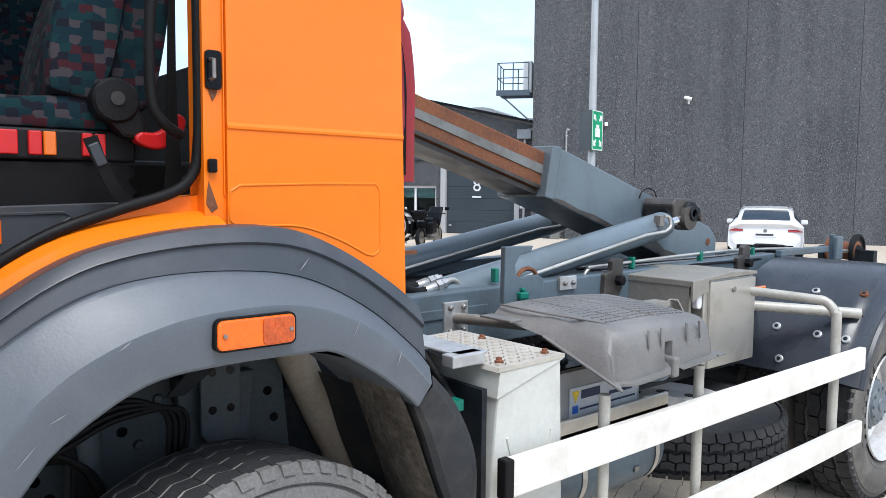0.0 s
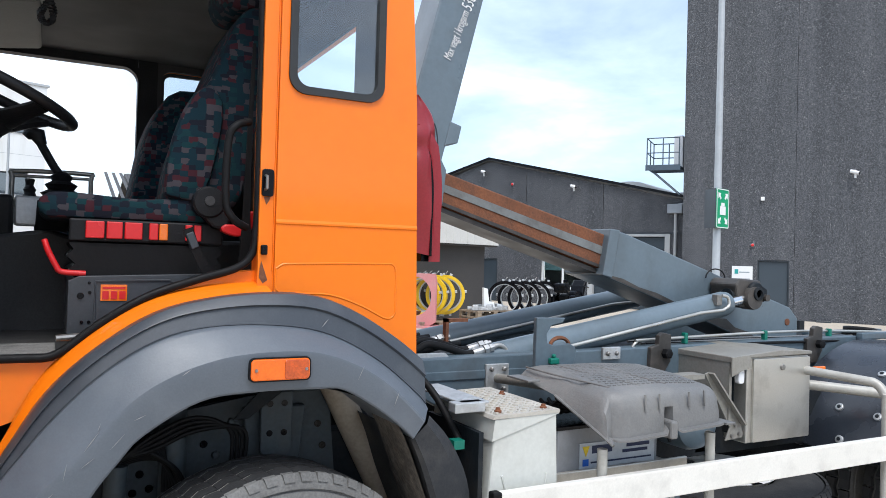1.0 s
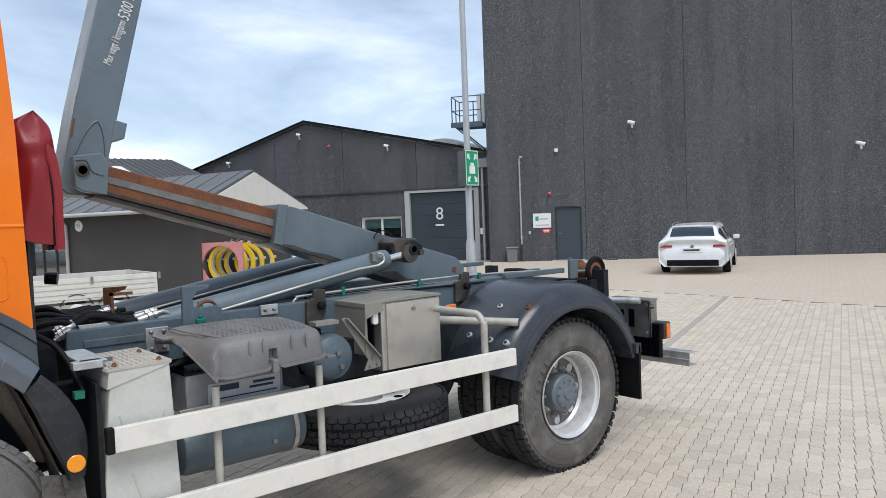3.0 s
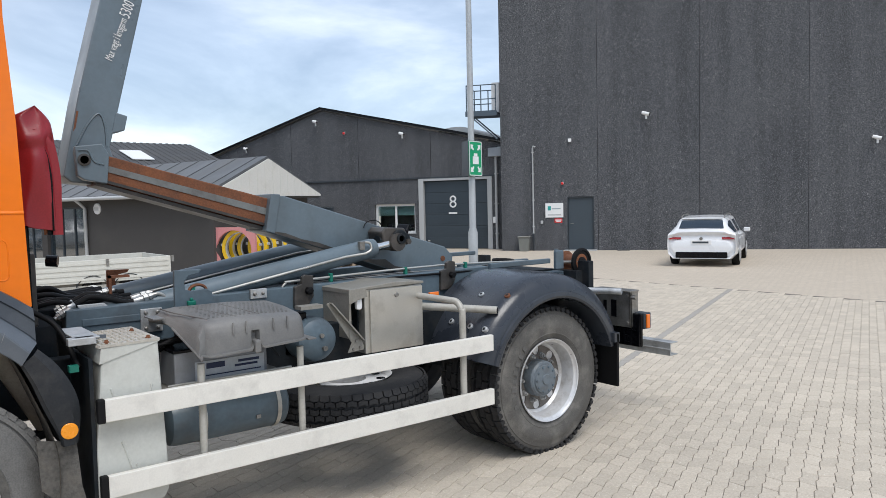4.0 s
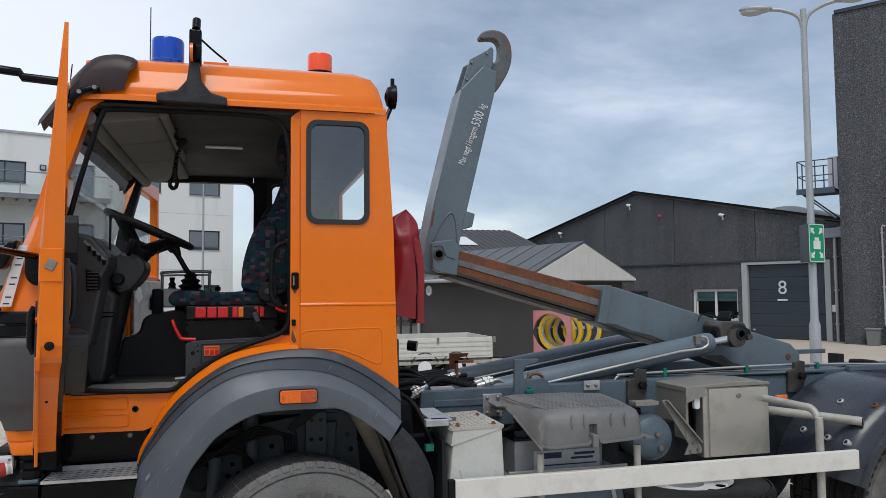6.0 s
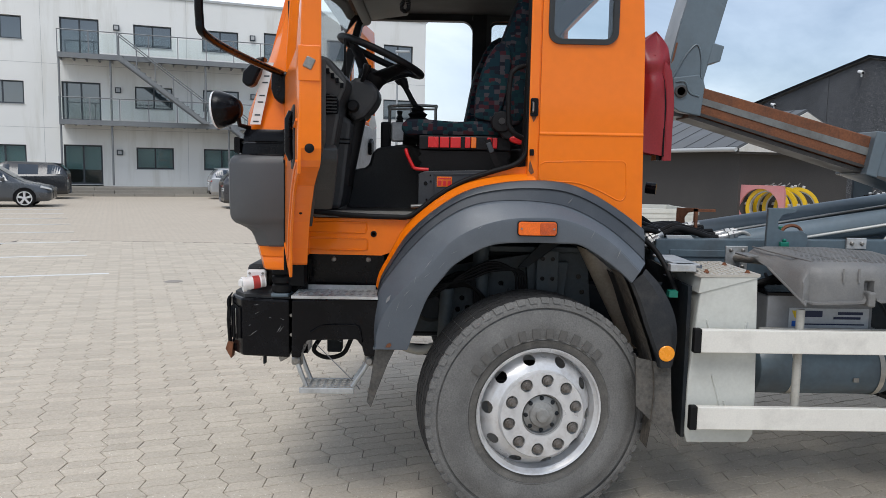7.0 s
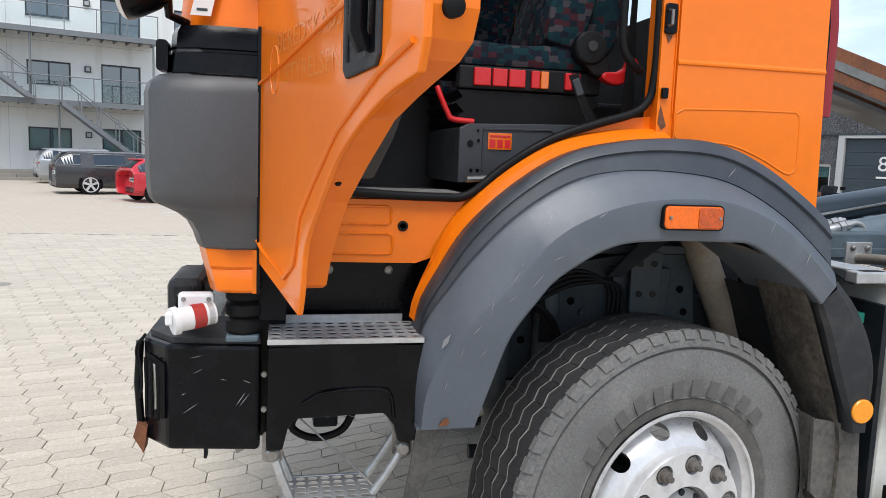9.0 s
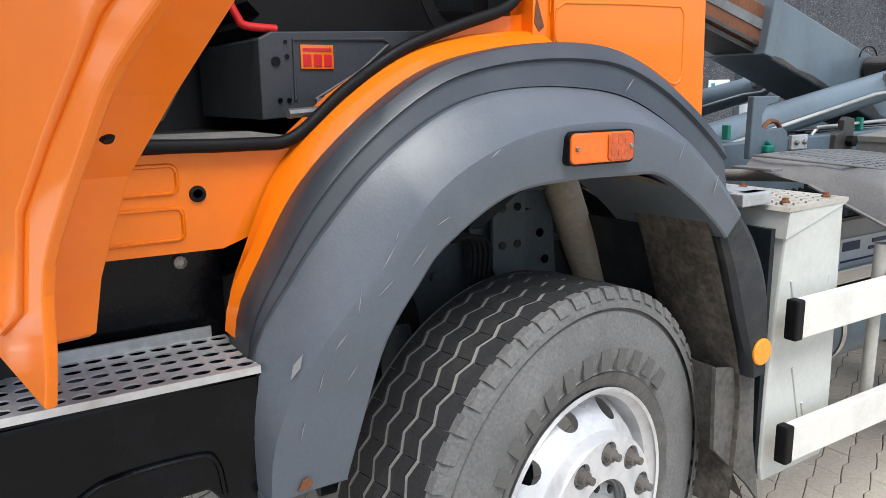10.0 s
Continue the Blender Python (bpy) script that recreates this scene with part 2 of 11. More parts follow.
def add_lathe(bm, profile, c, seg=48, axis="y"):
    """Profile of (radius, along) turned round the axis through c."""
    rings = []
    for r, a in profile:
        ring = []
        for k in range(seg):
            t = 2 * math.pi * k / seg
            u, v = r * math.cos(t), r * math.sin(t)
            ring.append(bm.verts.new((c[0] + u, c[1] + a, c[2] + v) if axis == "y" else (c[0] + u, c[1] + v, c[2] + a) if axis == "z" else (c[0] + a, c[1] + u, c[2] + v)))
        rings.append(ring)
    for a, b in zip(rings, rings[1:]):
        for k in range(seg):
            bm.faces.new((a[k], a[(k + 1) % seg], b[(k + 1) % seg], b[k]))
    return rings


def LA(profile, c, seg=48, axis="y", caps=True):
    bm = bmesh.new()
    r = add_lathe(bm, profile, c, seg, axis)
    if caps:
        bm.faces.new(r[0][::-1])
        bm.faces.new(r[-1])
    return bm


def arc(cx, cz, r, a0, a1, n):
    return [(cx + r * math.cos(radians(a0 + (a1 - a0) * i / n)), cz + r * math.sin(radians(a0 + (a1 - a0) * i / n))) for i in range(n + 1)]


def rounded(x0, x1, z0, z1, r, n=5):
    return (arc(x1 - r, z1 - r, r, 0, 90, n) + arc(x0 + r, z1 - r, r, 90, 180, n) + arc(x0 + r, z0 + r, r, 180, 270, n) + arc(x1 - r, z0 + r, r, 270, 360, n))


def add_ring(bm, outer, inner, y0, y1):
    """A frame between two outlines of equal count, with depth."""
    n = len(outer)
    v = [[bm.verts.new((p[0], y, p[1])) for p in o] for o in (outer, inner) for y in (y0, y1)]
    for i in range(n):
        j = (i + 1) % n
        for a, b in ((0, 1), (1, 3), (3, 2), (2, 0)):
            bm.faces.new((v[a][i], v[a][j], v[b][j], v[b][i]))


def strip(bm, rows):
    """A skin through rows of points of equal count."""
    V = [[bm.verts.new(p) for p in r] for r in rows]
    for a, b in zip(V, V[1:]):
        for k in range(len(a) - 1):
            bm.faces.new((a[k], a[k + 1], b[k + 1], b[k]))


def words(name, text, size, m, material, parent=None, depth=0.001, align='CENTER', label=""):
    cu = bpy.data.curves.new(name, 'FONT')
    cu.body, cu.size, cu.extrude, cu.align_x, cu.align_y = text, size, depth, align, 'CENTER'
    tmp = bpy.data.objects.new(name, cu)
    me = bpy.data.meshes.new_from_object(tmp)
    bpy.data.objects.remove(tmp)
    me.transform(m)
    me.materials.clear()
    me.materials.append(material)
    ob = new(name, me)
    if parent is not None:
        ob.parent = parent
        ob.matrix_parent_inverse = parent.matrix_basis.inverted()
    if label:
        ob["label"] = label
    return ob



def moved(dx, dy, dz, *obs):
    """Shift parts, with all that hangs on them."""
    for ob in obs:
        ob.data.transform(Matrix.Translation((dx, dy, dz)))
        for c in ob.children:
            moved(dx, dy, dz, c)


# ---- setting ----
def tweak(name, build):
    """A material of its own node tree: build(N, L, principled, coords) wires it."""
    m = bpy.data.materials.new(name)
    m.use_nodes = True
    nt = m.node_tree
    tc = nt.nodes.new("ShaderNodeTexCoord")
    build(nt.nodes, nt.links, nt.nodes["Principled BSDF"], tc.outputs["Object"])
    return m


def nz(N, L, co, scale, detail=4, stretch=None, rough=0.5):
    if stretch:
        mp = N.new("ShaderNodeMapping")
        mp.inputs["Scale"].default_value = stretch
        L.new(co, mp.inputs["Vector"])
        co = mp.outputs[0]
    n = N.new("ShaderNodeTexNoise")
    n.inputs["Scale"].default_value = scale
    n.inputs["Detail"].default_value = detail
    n.inputs["Roughness"].default_value = rough
    L.new(co, n.inputs["Vector"])
    return n.outputs["Fac"]


def ramp(N, L, src, lo, hi, a=0.0, b=1.0):
    r = N.new("ShaderNodeMapRange")
    r.inputs["From Min"].default_value, r.inputs["From Max"].default_value = lo, hi
    r.inputs["To Min"].default_value, r.inputs["To Max"].default_value = a, b
    L.new(src, r.inputs["Value"])
    return r.outputs[0]


def blend(N, L, fac, a, b, mode='MIX'):
    m = N.new("ShaderNodeMix")
    m.data_type = 'RGBA'
    m.blend_type = mode
    if hasattr(fac, "is_linked"):
        L.new(fac, m.inputs[0])
    else:
        m.inputs[0].default_value = fac
    for i, c in ((6, a), (7, b)):
        if hasattr(c, "is_linked"):
            L.new(c, m.inputs[i])
        else:
            m.inputs[i].default_value = (*c, 1)
    return m.outputs[2]


def aggregate(N, L, b, co):
    streak = nz(N, L, co, 1.0, 6, (1.6, 1.6, 0.10), 0.6)
    patch = nz(N, L, co, 0.35, 5)
    base = blend(N, L, ramp(N, L, streak, 0.35, 0.68), (0.044, 0.047, 0.053), (0.092, 0.096, 0.104))
    base = blend(N, L, ramp(N, L, patch, 0.45, 0.65, 0, 0.45), base, (0.090, 0.093, 0.098))
    base = blend(N, L, ramp(N, L, nz(N, L, co, 42.0, 3), 0.50, 0.62, 0, 0.85), base, (0.165, 0.169, 0.177))
    base = blend(N, L, ramp(N, L, nz(N, L, co, 23.0, 3), 0.52, 0.42, 0, 0.6), base, (0.024, 0.025, 0.028))
    v = N.new("ShaderNodeTexVoronoi")
    v.inputs["Scale"].default_value = 26.0
    L.new(co, v.inputs["Vector"])
    sp = ramp(N, L, v.outputs["Distance"], 0.30, 0.16)
    pick = ramp(N, L, nz(N, L, co, 9.0, 2), 0.50, 0.62)
    mu = N.new("ShaderNodeMath")
    mu.operation = 'MULTIPLY'
    L.new(sp, mu.inputs[0])
    L.new(pick, mu.inputs[1])
    base = blend(N, L, mu.outputs[0], base, (0.34, 0.34, 0.34))
    L.new(base, b.inputs["Base Color"])
    b.inputs["Roughness"].default_value = 0.92
    bp = N.new("ShaderNodeBump")
    bp.inputs["Strength"].default_value = 0.7
    bp.inputs["Distance"].default_value = 0.02
    L.new(nz(N, L, co, 30.0, 3), bp.inputs["Height"])
    L.new(bp.outputs[0], b.inputs["Normal"])


WALL = tweak("dark_pebble_dash_wall", aggregate)


def render_wall(N, L, b, co):
    drip = nz(N, L, co, 1.2, 6, (1.0, 1.0, 0.13), 0.65)
    base = blend(N, L, ramp(N, L, drip, 0.52, 0.75, 0, 0.6), (0.80, 0.80, 0.77), (0.52, 0.50, 0.43))
    base = blend(N, L, ramp(N, L, nz(N, L, co, 0.3, 4), 0.4, 0.65, 0, 0.35), base, (0.70, 0.70, 0.67))
    L.new(base, b.inputs["Base Color"])
    b.inputs["Roughness"].default_value = 0.85


WHITEWALL = tweak("stained_white_render", render_wall)


def block_far(N, L, b, co):
    """Block paving far off: stones by a brick grid, worn tracks and damp patches."""
    br = N.new("ShaderNodeTexBrick")
    mp = N.new("ShaderNodeMapping")
    mp.inputs["Rotation"].default_value = (0, 0, radians(22))
    L.new(co, mp.inputs["Vector"])
    L.new(mp.outputs[0], br.inputs["Vector"])
    br.inputs["Scale"].default_value = 1.0
    br.inputs["Brick Width"].default_value, br.inputs["Row Height"].default_value = 0.195, 0.0975
    br.inputs["Mortar Size"].default_value = 0.006
    br.inputs["Color1"].default_value = (0.545, 0.47, 0.375, 1)
    br.inputs["Color2"].default_value = (0.50, 0.43, 0.345, 1)
    br.inputs["Mortar"].default_value = (0.36, 0.315, 0.26, 1)
    c = blend(N, L, ramp(N, L, nz(N, L, co, 0.22, 6, None, 0.6), 0.45, 0.70, 0, 0.5), br.outputs["Color"], (0.46, 0.395, 0.315))
    c = blend(N, L, ramp(N, L, nz(N, L, co, 2.5, 5), 0.55, 0.75, 0, 0.4), c, (0.55, 0.49, 0.41))
    L.new(c, b.inputs["Base Color"])
    b.inputs["Roughness"].default_value = 0.9


PAVEFAR = tweak("far_block_paving", block_far)


def far_ground():
    bm = bmesh.new()
    bm.faces.new([bm.verts.new(p) for p in ((-400, -400, 0), (400, -400, 0), (400, 400, 0), (-400, 400, 0))])
    return tagged(part("ground", bm, PAVEFAR, None), "beige concrete block paving of an industrial yard", "ground", "", "structure")


ground = far_ground()


def wall_frame(G, ang):
    """The pose of a wall: local x to its left as seen from the yard, local y out of the wall away from the yard, z up."""
    a = radians(ang)
    n = Vector((math.cos(a), math.sin(a), 0))
    u = Vector((-n.y, n.x, 0))
    return Matrix(((u.x, n.x, 0, G[0]), (u.y, n.y, 0, G[1]), (0, 0, 1, 0), (0, 0, 0, 1)))


MW = wall_frame((20.85, 15.4), 36.9)
MG = wall_frame((19.9, 18.9), 27)
MO = pose(-16.463, 34.898, 0.496, 0, 0, 20.23)


def setting(name, bm, m, material, label, cat, bevel=0.0):
    bm.transform(m)
    return tagged(part(name, bm, material, None, bevel=bevel), label, cat, "", "structure")


def on(m, name, bm, material, parent, label="", bevel=0.0, smooth=None, kind=""):
    bm.transform(m)
    return part(name, bm, material, parent, label, smooth=smooth, bevel=bevel, kind=kind)


def holed(u0, u1, z0, z1, y0, y1, holes):
    """Wall boxes that leave the holes (u0, u1, z0, z1) open."""
    bm = bmesh.new()
    us = sorted({u0, u1, *[h[0] for h in holes], *[h[1] for h in holes]})
    us = [u for u in us if u0 <= u <= u1]
    for a, b in zip(us, us[1:]):
        cut = sorted((max(h[2], z0), min(h[3], z1)) for h in holes if h[0] <= a + 1e-6 and h[1] >= b - 1e-6)
        z = z0
        for c, d in cut + [(z1, z1)]:
            if c > z + 1e-6:
                add_box(bm, a, b, y0, y1, z, c)
            z = max(z, d)
    bmesh.ops.remove_doubles(bm, verts=bm.verts, dist=1e-5)
    return bm


PALE = mat("pale_grey_frame", (0.42, 0.43, 0.43), 0.5, var=0.06, scale=3, fine=40)
SLATE = mat("slate_blue_door", (0.040, 0.055, 0.068), 0.45, var=0.1, scale=1.5, fine=30)
BLIND = mat("blind_slat", (0.22, 0.36, 0.36), 0.6, var=0.08, scale=2)
# the rooms' dimness is put into this dark wall colour
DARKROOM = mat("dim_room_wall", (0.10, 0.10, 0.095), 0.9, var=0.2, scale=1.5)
ROOFGREY = mat("grey_sheet_roof", (0.085, 0.090, 0.096), 0.5, var=0.15, scale=1.0, fine=20, dirt=(0.16, 0.155, 0.14), dirt_amt=0.4, dirt_scale=1)
SHEDWALL = mat("dark_brown_plaster", (0.060, 0.056, 0.053), 0.9, var=0.14, scale=0.7, fine=40, bump=0.4, dirt=(0.085, 0.08, 0.072), dirt_amt=0.4, dirt_scale=0.8)
SHEETWHITE = mat("white_gable_sheet", (0.60, 0.59, 0.55), 0.6, var=0.07, scale=1.5, fine=30, dirt=(0.42, 0.40, 0.35), dirt_amt=0.5, dirt_scale=1.5)
PANE = glass_mat("pane_glass", (0.80, 0.88, 0.88), 0.02)
PANE.node_tree.nodes["Principled BSDF"].inputs["IOR"].default_value = 1.45


def window_unit(m, u0, u1, z0, z1, parent, material, panes=2, blinds=0, fw=0.07, label="", depth=0.12):
    """Frame with mullions, panes and, where drawn, blinds, in the opening of a wall."""
    bm = bmesh.new()
    add_box(bm, u0, u1, depth, depth + 0.07, z1 - fw, z1)
    add_box(bm, u0, u1, depth, depth + 0.07, z0, z0 + fw)
    for k in range(panes + 1):
        u = u0 + (u1 - u0 - fw) * k / panes
        add_box(bm, u, u + fw, depth + 0.001, depth + 0.069, z0 + fw, z1 - fw)
    w = on(m, "window", bm, material, parent, label)
    for k in range(panes):
        a = u0 + (u1 - u0 - fw) * k / panes + fw
        b = u0 + (u1 - u0 - fw) * (k + 1) / panes
        on(m, "pane", B((a, b, depth + 0.03, depth + 0.04, z0 + fw, z1 - fw)), PANE if blinds > 0.3 else PANEFAR, w)
    on(m, "sill", B((u0 - 0.03, u1 + 0.03, -0.04, depth, z0 - 0.03, z0 - 0.002)), PALE, w)
    if blinds:
        bm = bmesh.new()
        n = int((z1 - z0) / 0.05)
        for k in range(int(n * blinds)):
            z = z1 - fw - 0.05 * k
            add_box(bm, u0 + fw, u1 - fw, depth + 0.10, depth + 0.125, z - 0.042, z)
        on(m, "blind", bm, BLIND, w, kind="stuff")
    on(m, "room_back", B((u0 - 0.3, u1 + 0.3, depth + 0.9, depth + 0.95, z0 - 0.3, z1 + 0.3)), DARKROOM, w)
    return w


# opaque pane whose bluish base colour carries part of the sky's reflection
PANEFAR = mat("far_window_glass", (0.020, 0.034, 0.044), 0.05, var=0.1, scale=0.8, spec=1.0, rvar=0.03, coat=1.0)
PANEFAR.node_tree.nodes["Principled BSDF"].inputs["Coat IOR"].default_value = 2.0

# tall hall: panels between open seams
tall = setting("wall_tall", B((-33, 2.43, 0.25, 8, -0.1, 11.35), (2.15, 2.43, 0.02, 0.25, -0.1, 11.35)), MW, SHEDWALL, "tall windowless hall of dark pebble-dash panels", "wall")
seams = [2.43, -1.15, -4.73, -8.31, -11.89, -15.47, -19.05, -22.63, -26.2, -29.8, -33.0]
for a, b in zip(seams, seams[1:]):
    hs = [(-1.0, 0.0, -0.2, 2.02)] if a > 2 else []
    on(MW, "panel", holed(b + 0.012, a - 0.0, -0.1, 11.40, 0.0, 0.24, hs), WALL, tall)
    on(MW, "coping", B((b, a - 0.004, -0.05, 0.30, 11.402, 11.52)), DGREY, tall)
on(MW, "end_panel", B((2.432, 2.49, 0.001, 8.0, -0.1, 11.40)), WALL, tall)
d = thing("door", MW @ Vector((-0.5, 0.1, 0)), "closed slate-blue steel door in the tall hall", "door", kind="structure")
on(MW, "door_leaf", B((-0.96, -0.04, 0.09, 0.14, 0.02, 1.97)), SLATE, d, bevel=0.004)
on(MW, "door_frame", B((-1.0, -0.965, 0.02, 0.2, 0, 2.015), (-0.035, 0.0, 0.02, 0.2, 0, 2.015), (-0.965, -0.035, 0.02, 0.2, 1.975, 2.015)), DGREY, d)
on(MW, "door_handle", TB([(-0.12, 0.09, 1.02), (-0.12, 0.04, 1.02), (-0.24, 0.04, 1.02)], 0.012, 8), STEEL, d)
on(MW, "door_step", B((-1.1, 0.1, -0.35, 0.0, 0.0, 0.03)), PALE, d)


def wall_sign():
    s = thing("wall_sign", MW @ Vector((0.47, 0, 1.5)), "white company sign with a green mark on the hall wall", "sign")
    on(MW, "plate", B((0.14, 0.81, -0.03, -0.004, 1.25, 1.79)), WHITE, s, bevel=0.004)
    on(MW, "mark", B((0.60, 0.72, -0.034, -0.030, 1.52, 1.68)), mat("teal_print", (0.02, 0.30, 0.28), 0.5), s)
    on(MW, "print_bar", B((0.24, 0.57, -0.034, -0.030, 1.56, 1.60)), mat("faded_print", (0.30, 0.36, 0.37), 0.5), s)
    on(MW, "print_bar", B((0.22, 0.72, -0.034, -0.030, 1.33, 1.37)), PALE, s)
    s = thing("red_sign", MW @ Vector((0.33, 0, 1.1)), "small red sign under the white sign", "sign")
    on(MW, "plate", B((0.18, 0.47, -0.02, -0.002, 1.05, 1.21)), REDLENS, s)
    on(MW, "print_bar", B((0.21, 0.44, -0.023, -0.020, 1.13, 1.17)), WHITE, s)
    on(MW, "print_bar", B((0.23, 0.42, -0.023, -0.020, 1.08, 1.105)), WHITE, s)


wall_sign()


def wall_camera(m, u, z, label="small white security camera on a bracket"):
    c = thing("security_camera", m @ Vector((u, 0, z)), label, "camera", "security cameras")
    on(m, "bracket", TB(curve_pts([(u + 0.10, 0, z + 0.05), (u + 0.06, -0.12, z + 0.07), (u, -0.22, z + 0.05)], 4), 0.03, 8), WHITE, c, smooth=60)
    on(m, "housing", TB([(u + 0.14, -0.20, z + 0.05), (u - 0.10, -0.30, z - 0.03)], 0.06, 10), WHITE, c, smooth=40)
    on(m, "lens", TB([(u - 0.09, -0.296, z - 0.027), (u - 0.12, -0.308, z - 0.037)], 0.045, 10), BLACK, c)
    on(m, "drop_arm", TB([(u, -0.22, z + 0.05), (u, -0.22, z - 0.18)], 0.035, 8), WHITE, c, smooth=60)


for m, u, z in ((MW, -2.89, 4.93), (MW, -10.37, 3.74), (MG, 7.95, 5.62), (MG, 3.63, 4.83), (MG, 11.85, 4.62)):
    wall_camera(m, u, z)


def alarm_lamp(m, u, z):
    a = thing("alarm_lamp", m @ Vector((u, 0, z)), "small red alarm lamp on the dark wall", "lamp", "alarm lamps")
    on(m, "base", LA([(0.06, 0.0), (0.06, -0.05), (0.05, -0.055)], m.inverted() @ (m @ Vector((u, 0, z))), 12), PALE, a)
    on(m, "dome", LA([(0.055, -0.055), (0.05, -0.10), (0.02, -0.125)], (u, 0, z), 12), REDLENS, a, smooth=40)


alarm_lamp(MW, 0.16, 2.52)
alarm_lamp(MG, 6.60, 5.05)
s = thing("wall_sensor", MW @ Vector((-0.13, 0, 4.12)), "small white sensor box on the hall wall", "sensor")
on(MW, "case", B((-0.19, -0.07, -0.08, -0.001, 4.05, 4.18)), WHITE, s, bevel=0.01)
s = thing("vent_pipe", MW @ Vector((1.26, 0, 0)), "thin pale pipe clipped to the hall wall", "pipe")
on(MW, "pipe", TB([(1.26, -0.06, 0.66), (1.26, -0.06, 3.88), (1.23, -0.10, 3.95), (1.15, -0.12, 3.92)], 0.03, 8), PALE, s, smooth=60)
for z in (0.9, 1.9, 2.9, 3.7):
    on(MW, "clip", B((1.21, 1.31, -0.07, -0.001, z, z + 0.04)), PALE, s)
on(MW, "lower_tube", TB([(1.26, -0.06, 0.66), (1.26, -0.06, 0.0)], 0.022, 8), DGREY, s)
s = thing("switch_box", MW @ Vector((0.95, 0, 1.1)), "small grey switch box on the hall wall", "box")
on(MW, "case", B((0.90, 0.99, -0.06, -0.001, 1.02, 1.14)), PALE, s, bevel=0.008)
s = thing("roof_mast", MW @ Vector((-1.2, 3, 11.3)), "white mast above the hall roof", "mast")
on(MW, "mast_tube", TB([(-1.25, 2.5, 11.34), (-1.25, 2.5, 14.5)], 0.06, 10), WHITE, s)


def waste_bin():
    b = thing("waste_bin", MW @ Vector((1.6, -0.3, 0)), "grey-green waste bin beside the hall wall", "bin")
    on(MW, "body", PR([(1.42, 0), (1.76, 0), (1.80, 0.52), (1.38, 0.52)], -0.45, -0.08), mat("bin_grey", (0.16, 0.165, 0.15), 0.6), b, bevel=0.015)
    on(MW, "bin_lid", B((1.36, 1.82, -0.48, -0.05, 0.525, 0.57)), mat("bin_lid_grey", (0.22, 0.22, 0.20), 0.6), b, bevel=0.012)


waste_bin()
s = thing("drain_grate", MW @ Vector((-2.05, -0.3, 0)), "dark drain grating at the foot of the hall wall", "drain")
on(MW, "frame", B((-2.27, -1.84, -0.30, -0.02, -0.02, 0.04)), DGREY, s)
for k in range(8):
    on(MW, "slat", B((-2.24 + 0.05 * k, -2.215 + 0.05 * k, -0.29, -0.03, 0.041, 0.05)), STEEL, s)


def platform():
    """Steel landing with rails at the corner of the tall hall."""
    p = thing("steel_platform", MW @ Vector((3.1, 0.6, 5.3)), "blue-grey steel landing with railings at the hall corner", "platform")
    BG = mat("blue_grey_steel", (0.06, 0.085, 0.11), 0.5, var=0.1)
    on(MW, "deck", B((2.63, 3.85, 0.1, 1.6, 5.28, 5.36)), BG, p)
    for u, y in ((3.82, 0.13), (3.82, 0.85), (3.82, 1.57), (3.25, 0.13), (2.68, 0.13), (3.25, 1.57)):
        on(MW, "post", TB([(u, y, 5.36), (u, y, 6.40)], 0.022, 6), BG, p)
    for z in (5.85, 6.39):
        on(MW, "rail", TB([(2.66, 0.13, z), (3.82, 0.13, z), (3.82, 1.57, z), (2.66, 1.57, z)], 0.02, 6), BG, p)
    for y in (0.15, 1.5):
        on(MW, "brace", TB([(3.75, y, 5.28), (2.64, y, 4.30)], 0.03, 6), BG, p)
    on(MW, "deck_edge", B((2.63, 3.86, 0.06, 0.10, 5.20, 5.40)), BG, p)
    w = thing("white_cabinet", MW @ Vector((2.75, 1.0, 5.4)), "white cabinet standing on the steel landing", "cabinet")
    on(MW, "case", B((2.63, 2.95, 0.7, 1.3, 5.361, 6.55)), WHITE, w, bevel=0.02)


platform()

# low gabled warehouse
GATE = (-0.12, 2.90, -0.2, 2.84)
GWIN = (3.22, 5.18, 0.66, 1.90)
GDOOR = (7.28, 8.16, -0.2, 1.86)
SECW = (8.8, 9.6, 0.8, 1.7)
gab = setting("wall_gable", holed(-2.6, 16.2, -0.1, 2.93, 0.0, 0.25, [GATE, GWIN, GDOOR]), MG, WALL, "low dark grey gabled warehouse front", "wall")
cuts = [-2.6, 2.43, 5.92, 9.45, 13.0, 16.2]


def eave(u):
    return 6.10 - (u - 7.75) * 0.285 if u > 7.75 else 6.10 - (7.75 - u) * 0.222


for a, b in zip(cuts, cuts[1:]):
    pts = [(a + 0.012, 2.99), (b - 0.012, 2.99), (b - 0.012, eave(b))] + ([(7.75, 6.10)] if a < 7.75 < b else []) + [(a + 0.012, eave(a))]
    on(MG, "panel", PR(pts, -0.025, 0.25), WALL, gab)
on(MG, "backing", PR([(-2.6, 2.94), (16.2, 2.94), (16.2, eave(16.2) - 0.02), (7.75, 6.07), (-2.6, eave(-2.6) - 0.02)], 0.26, 0.4), DGREY, gab)
on(MG, "trim", B((-2.6, 16.2, -0.06, 0.0, 2.932, 2.985)), DGREY, gab)
rf = setting("warehouse_roof", PR([(-2.9, eave(-2.6)), (7.75, 6.15), (16.5, eave(16.2)), (16.5, eave(16.2) + 0.07), (7.75, 6.22), (-2.9, eave(-2.6) + 0.07)], -0.15, 30), MG, ROOFGREY, "grey felt roof of the warehouse with black verge", "roof")
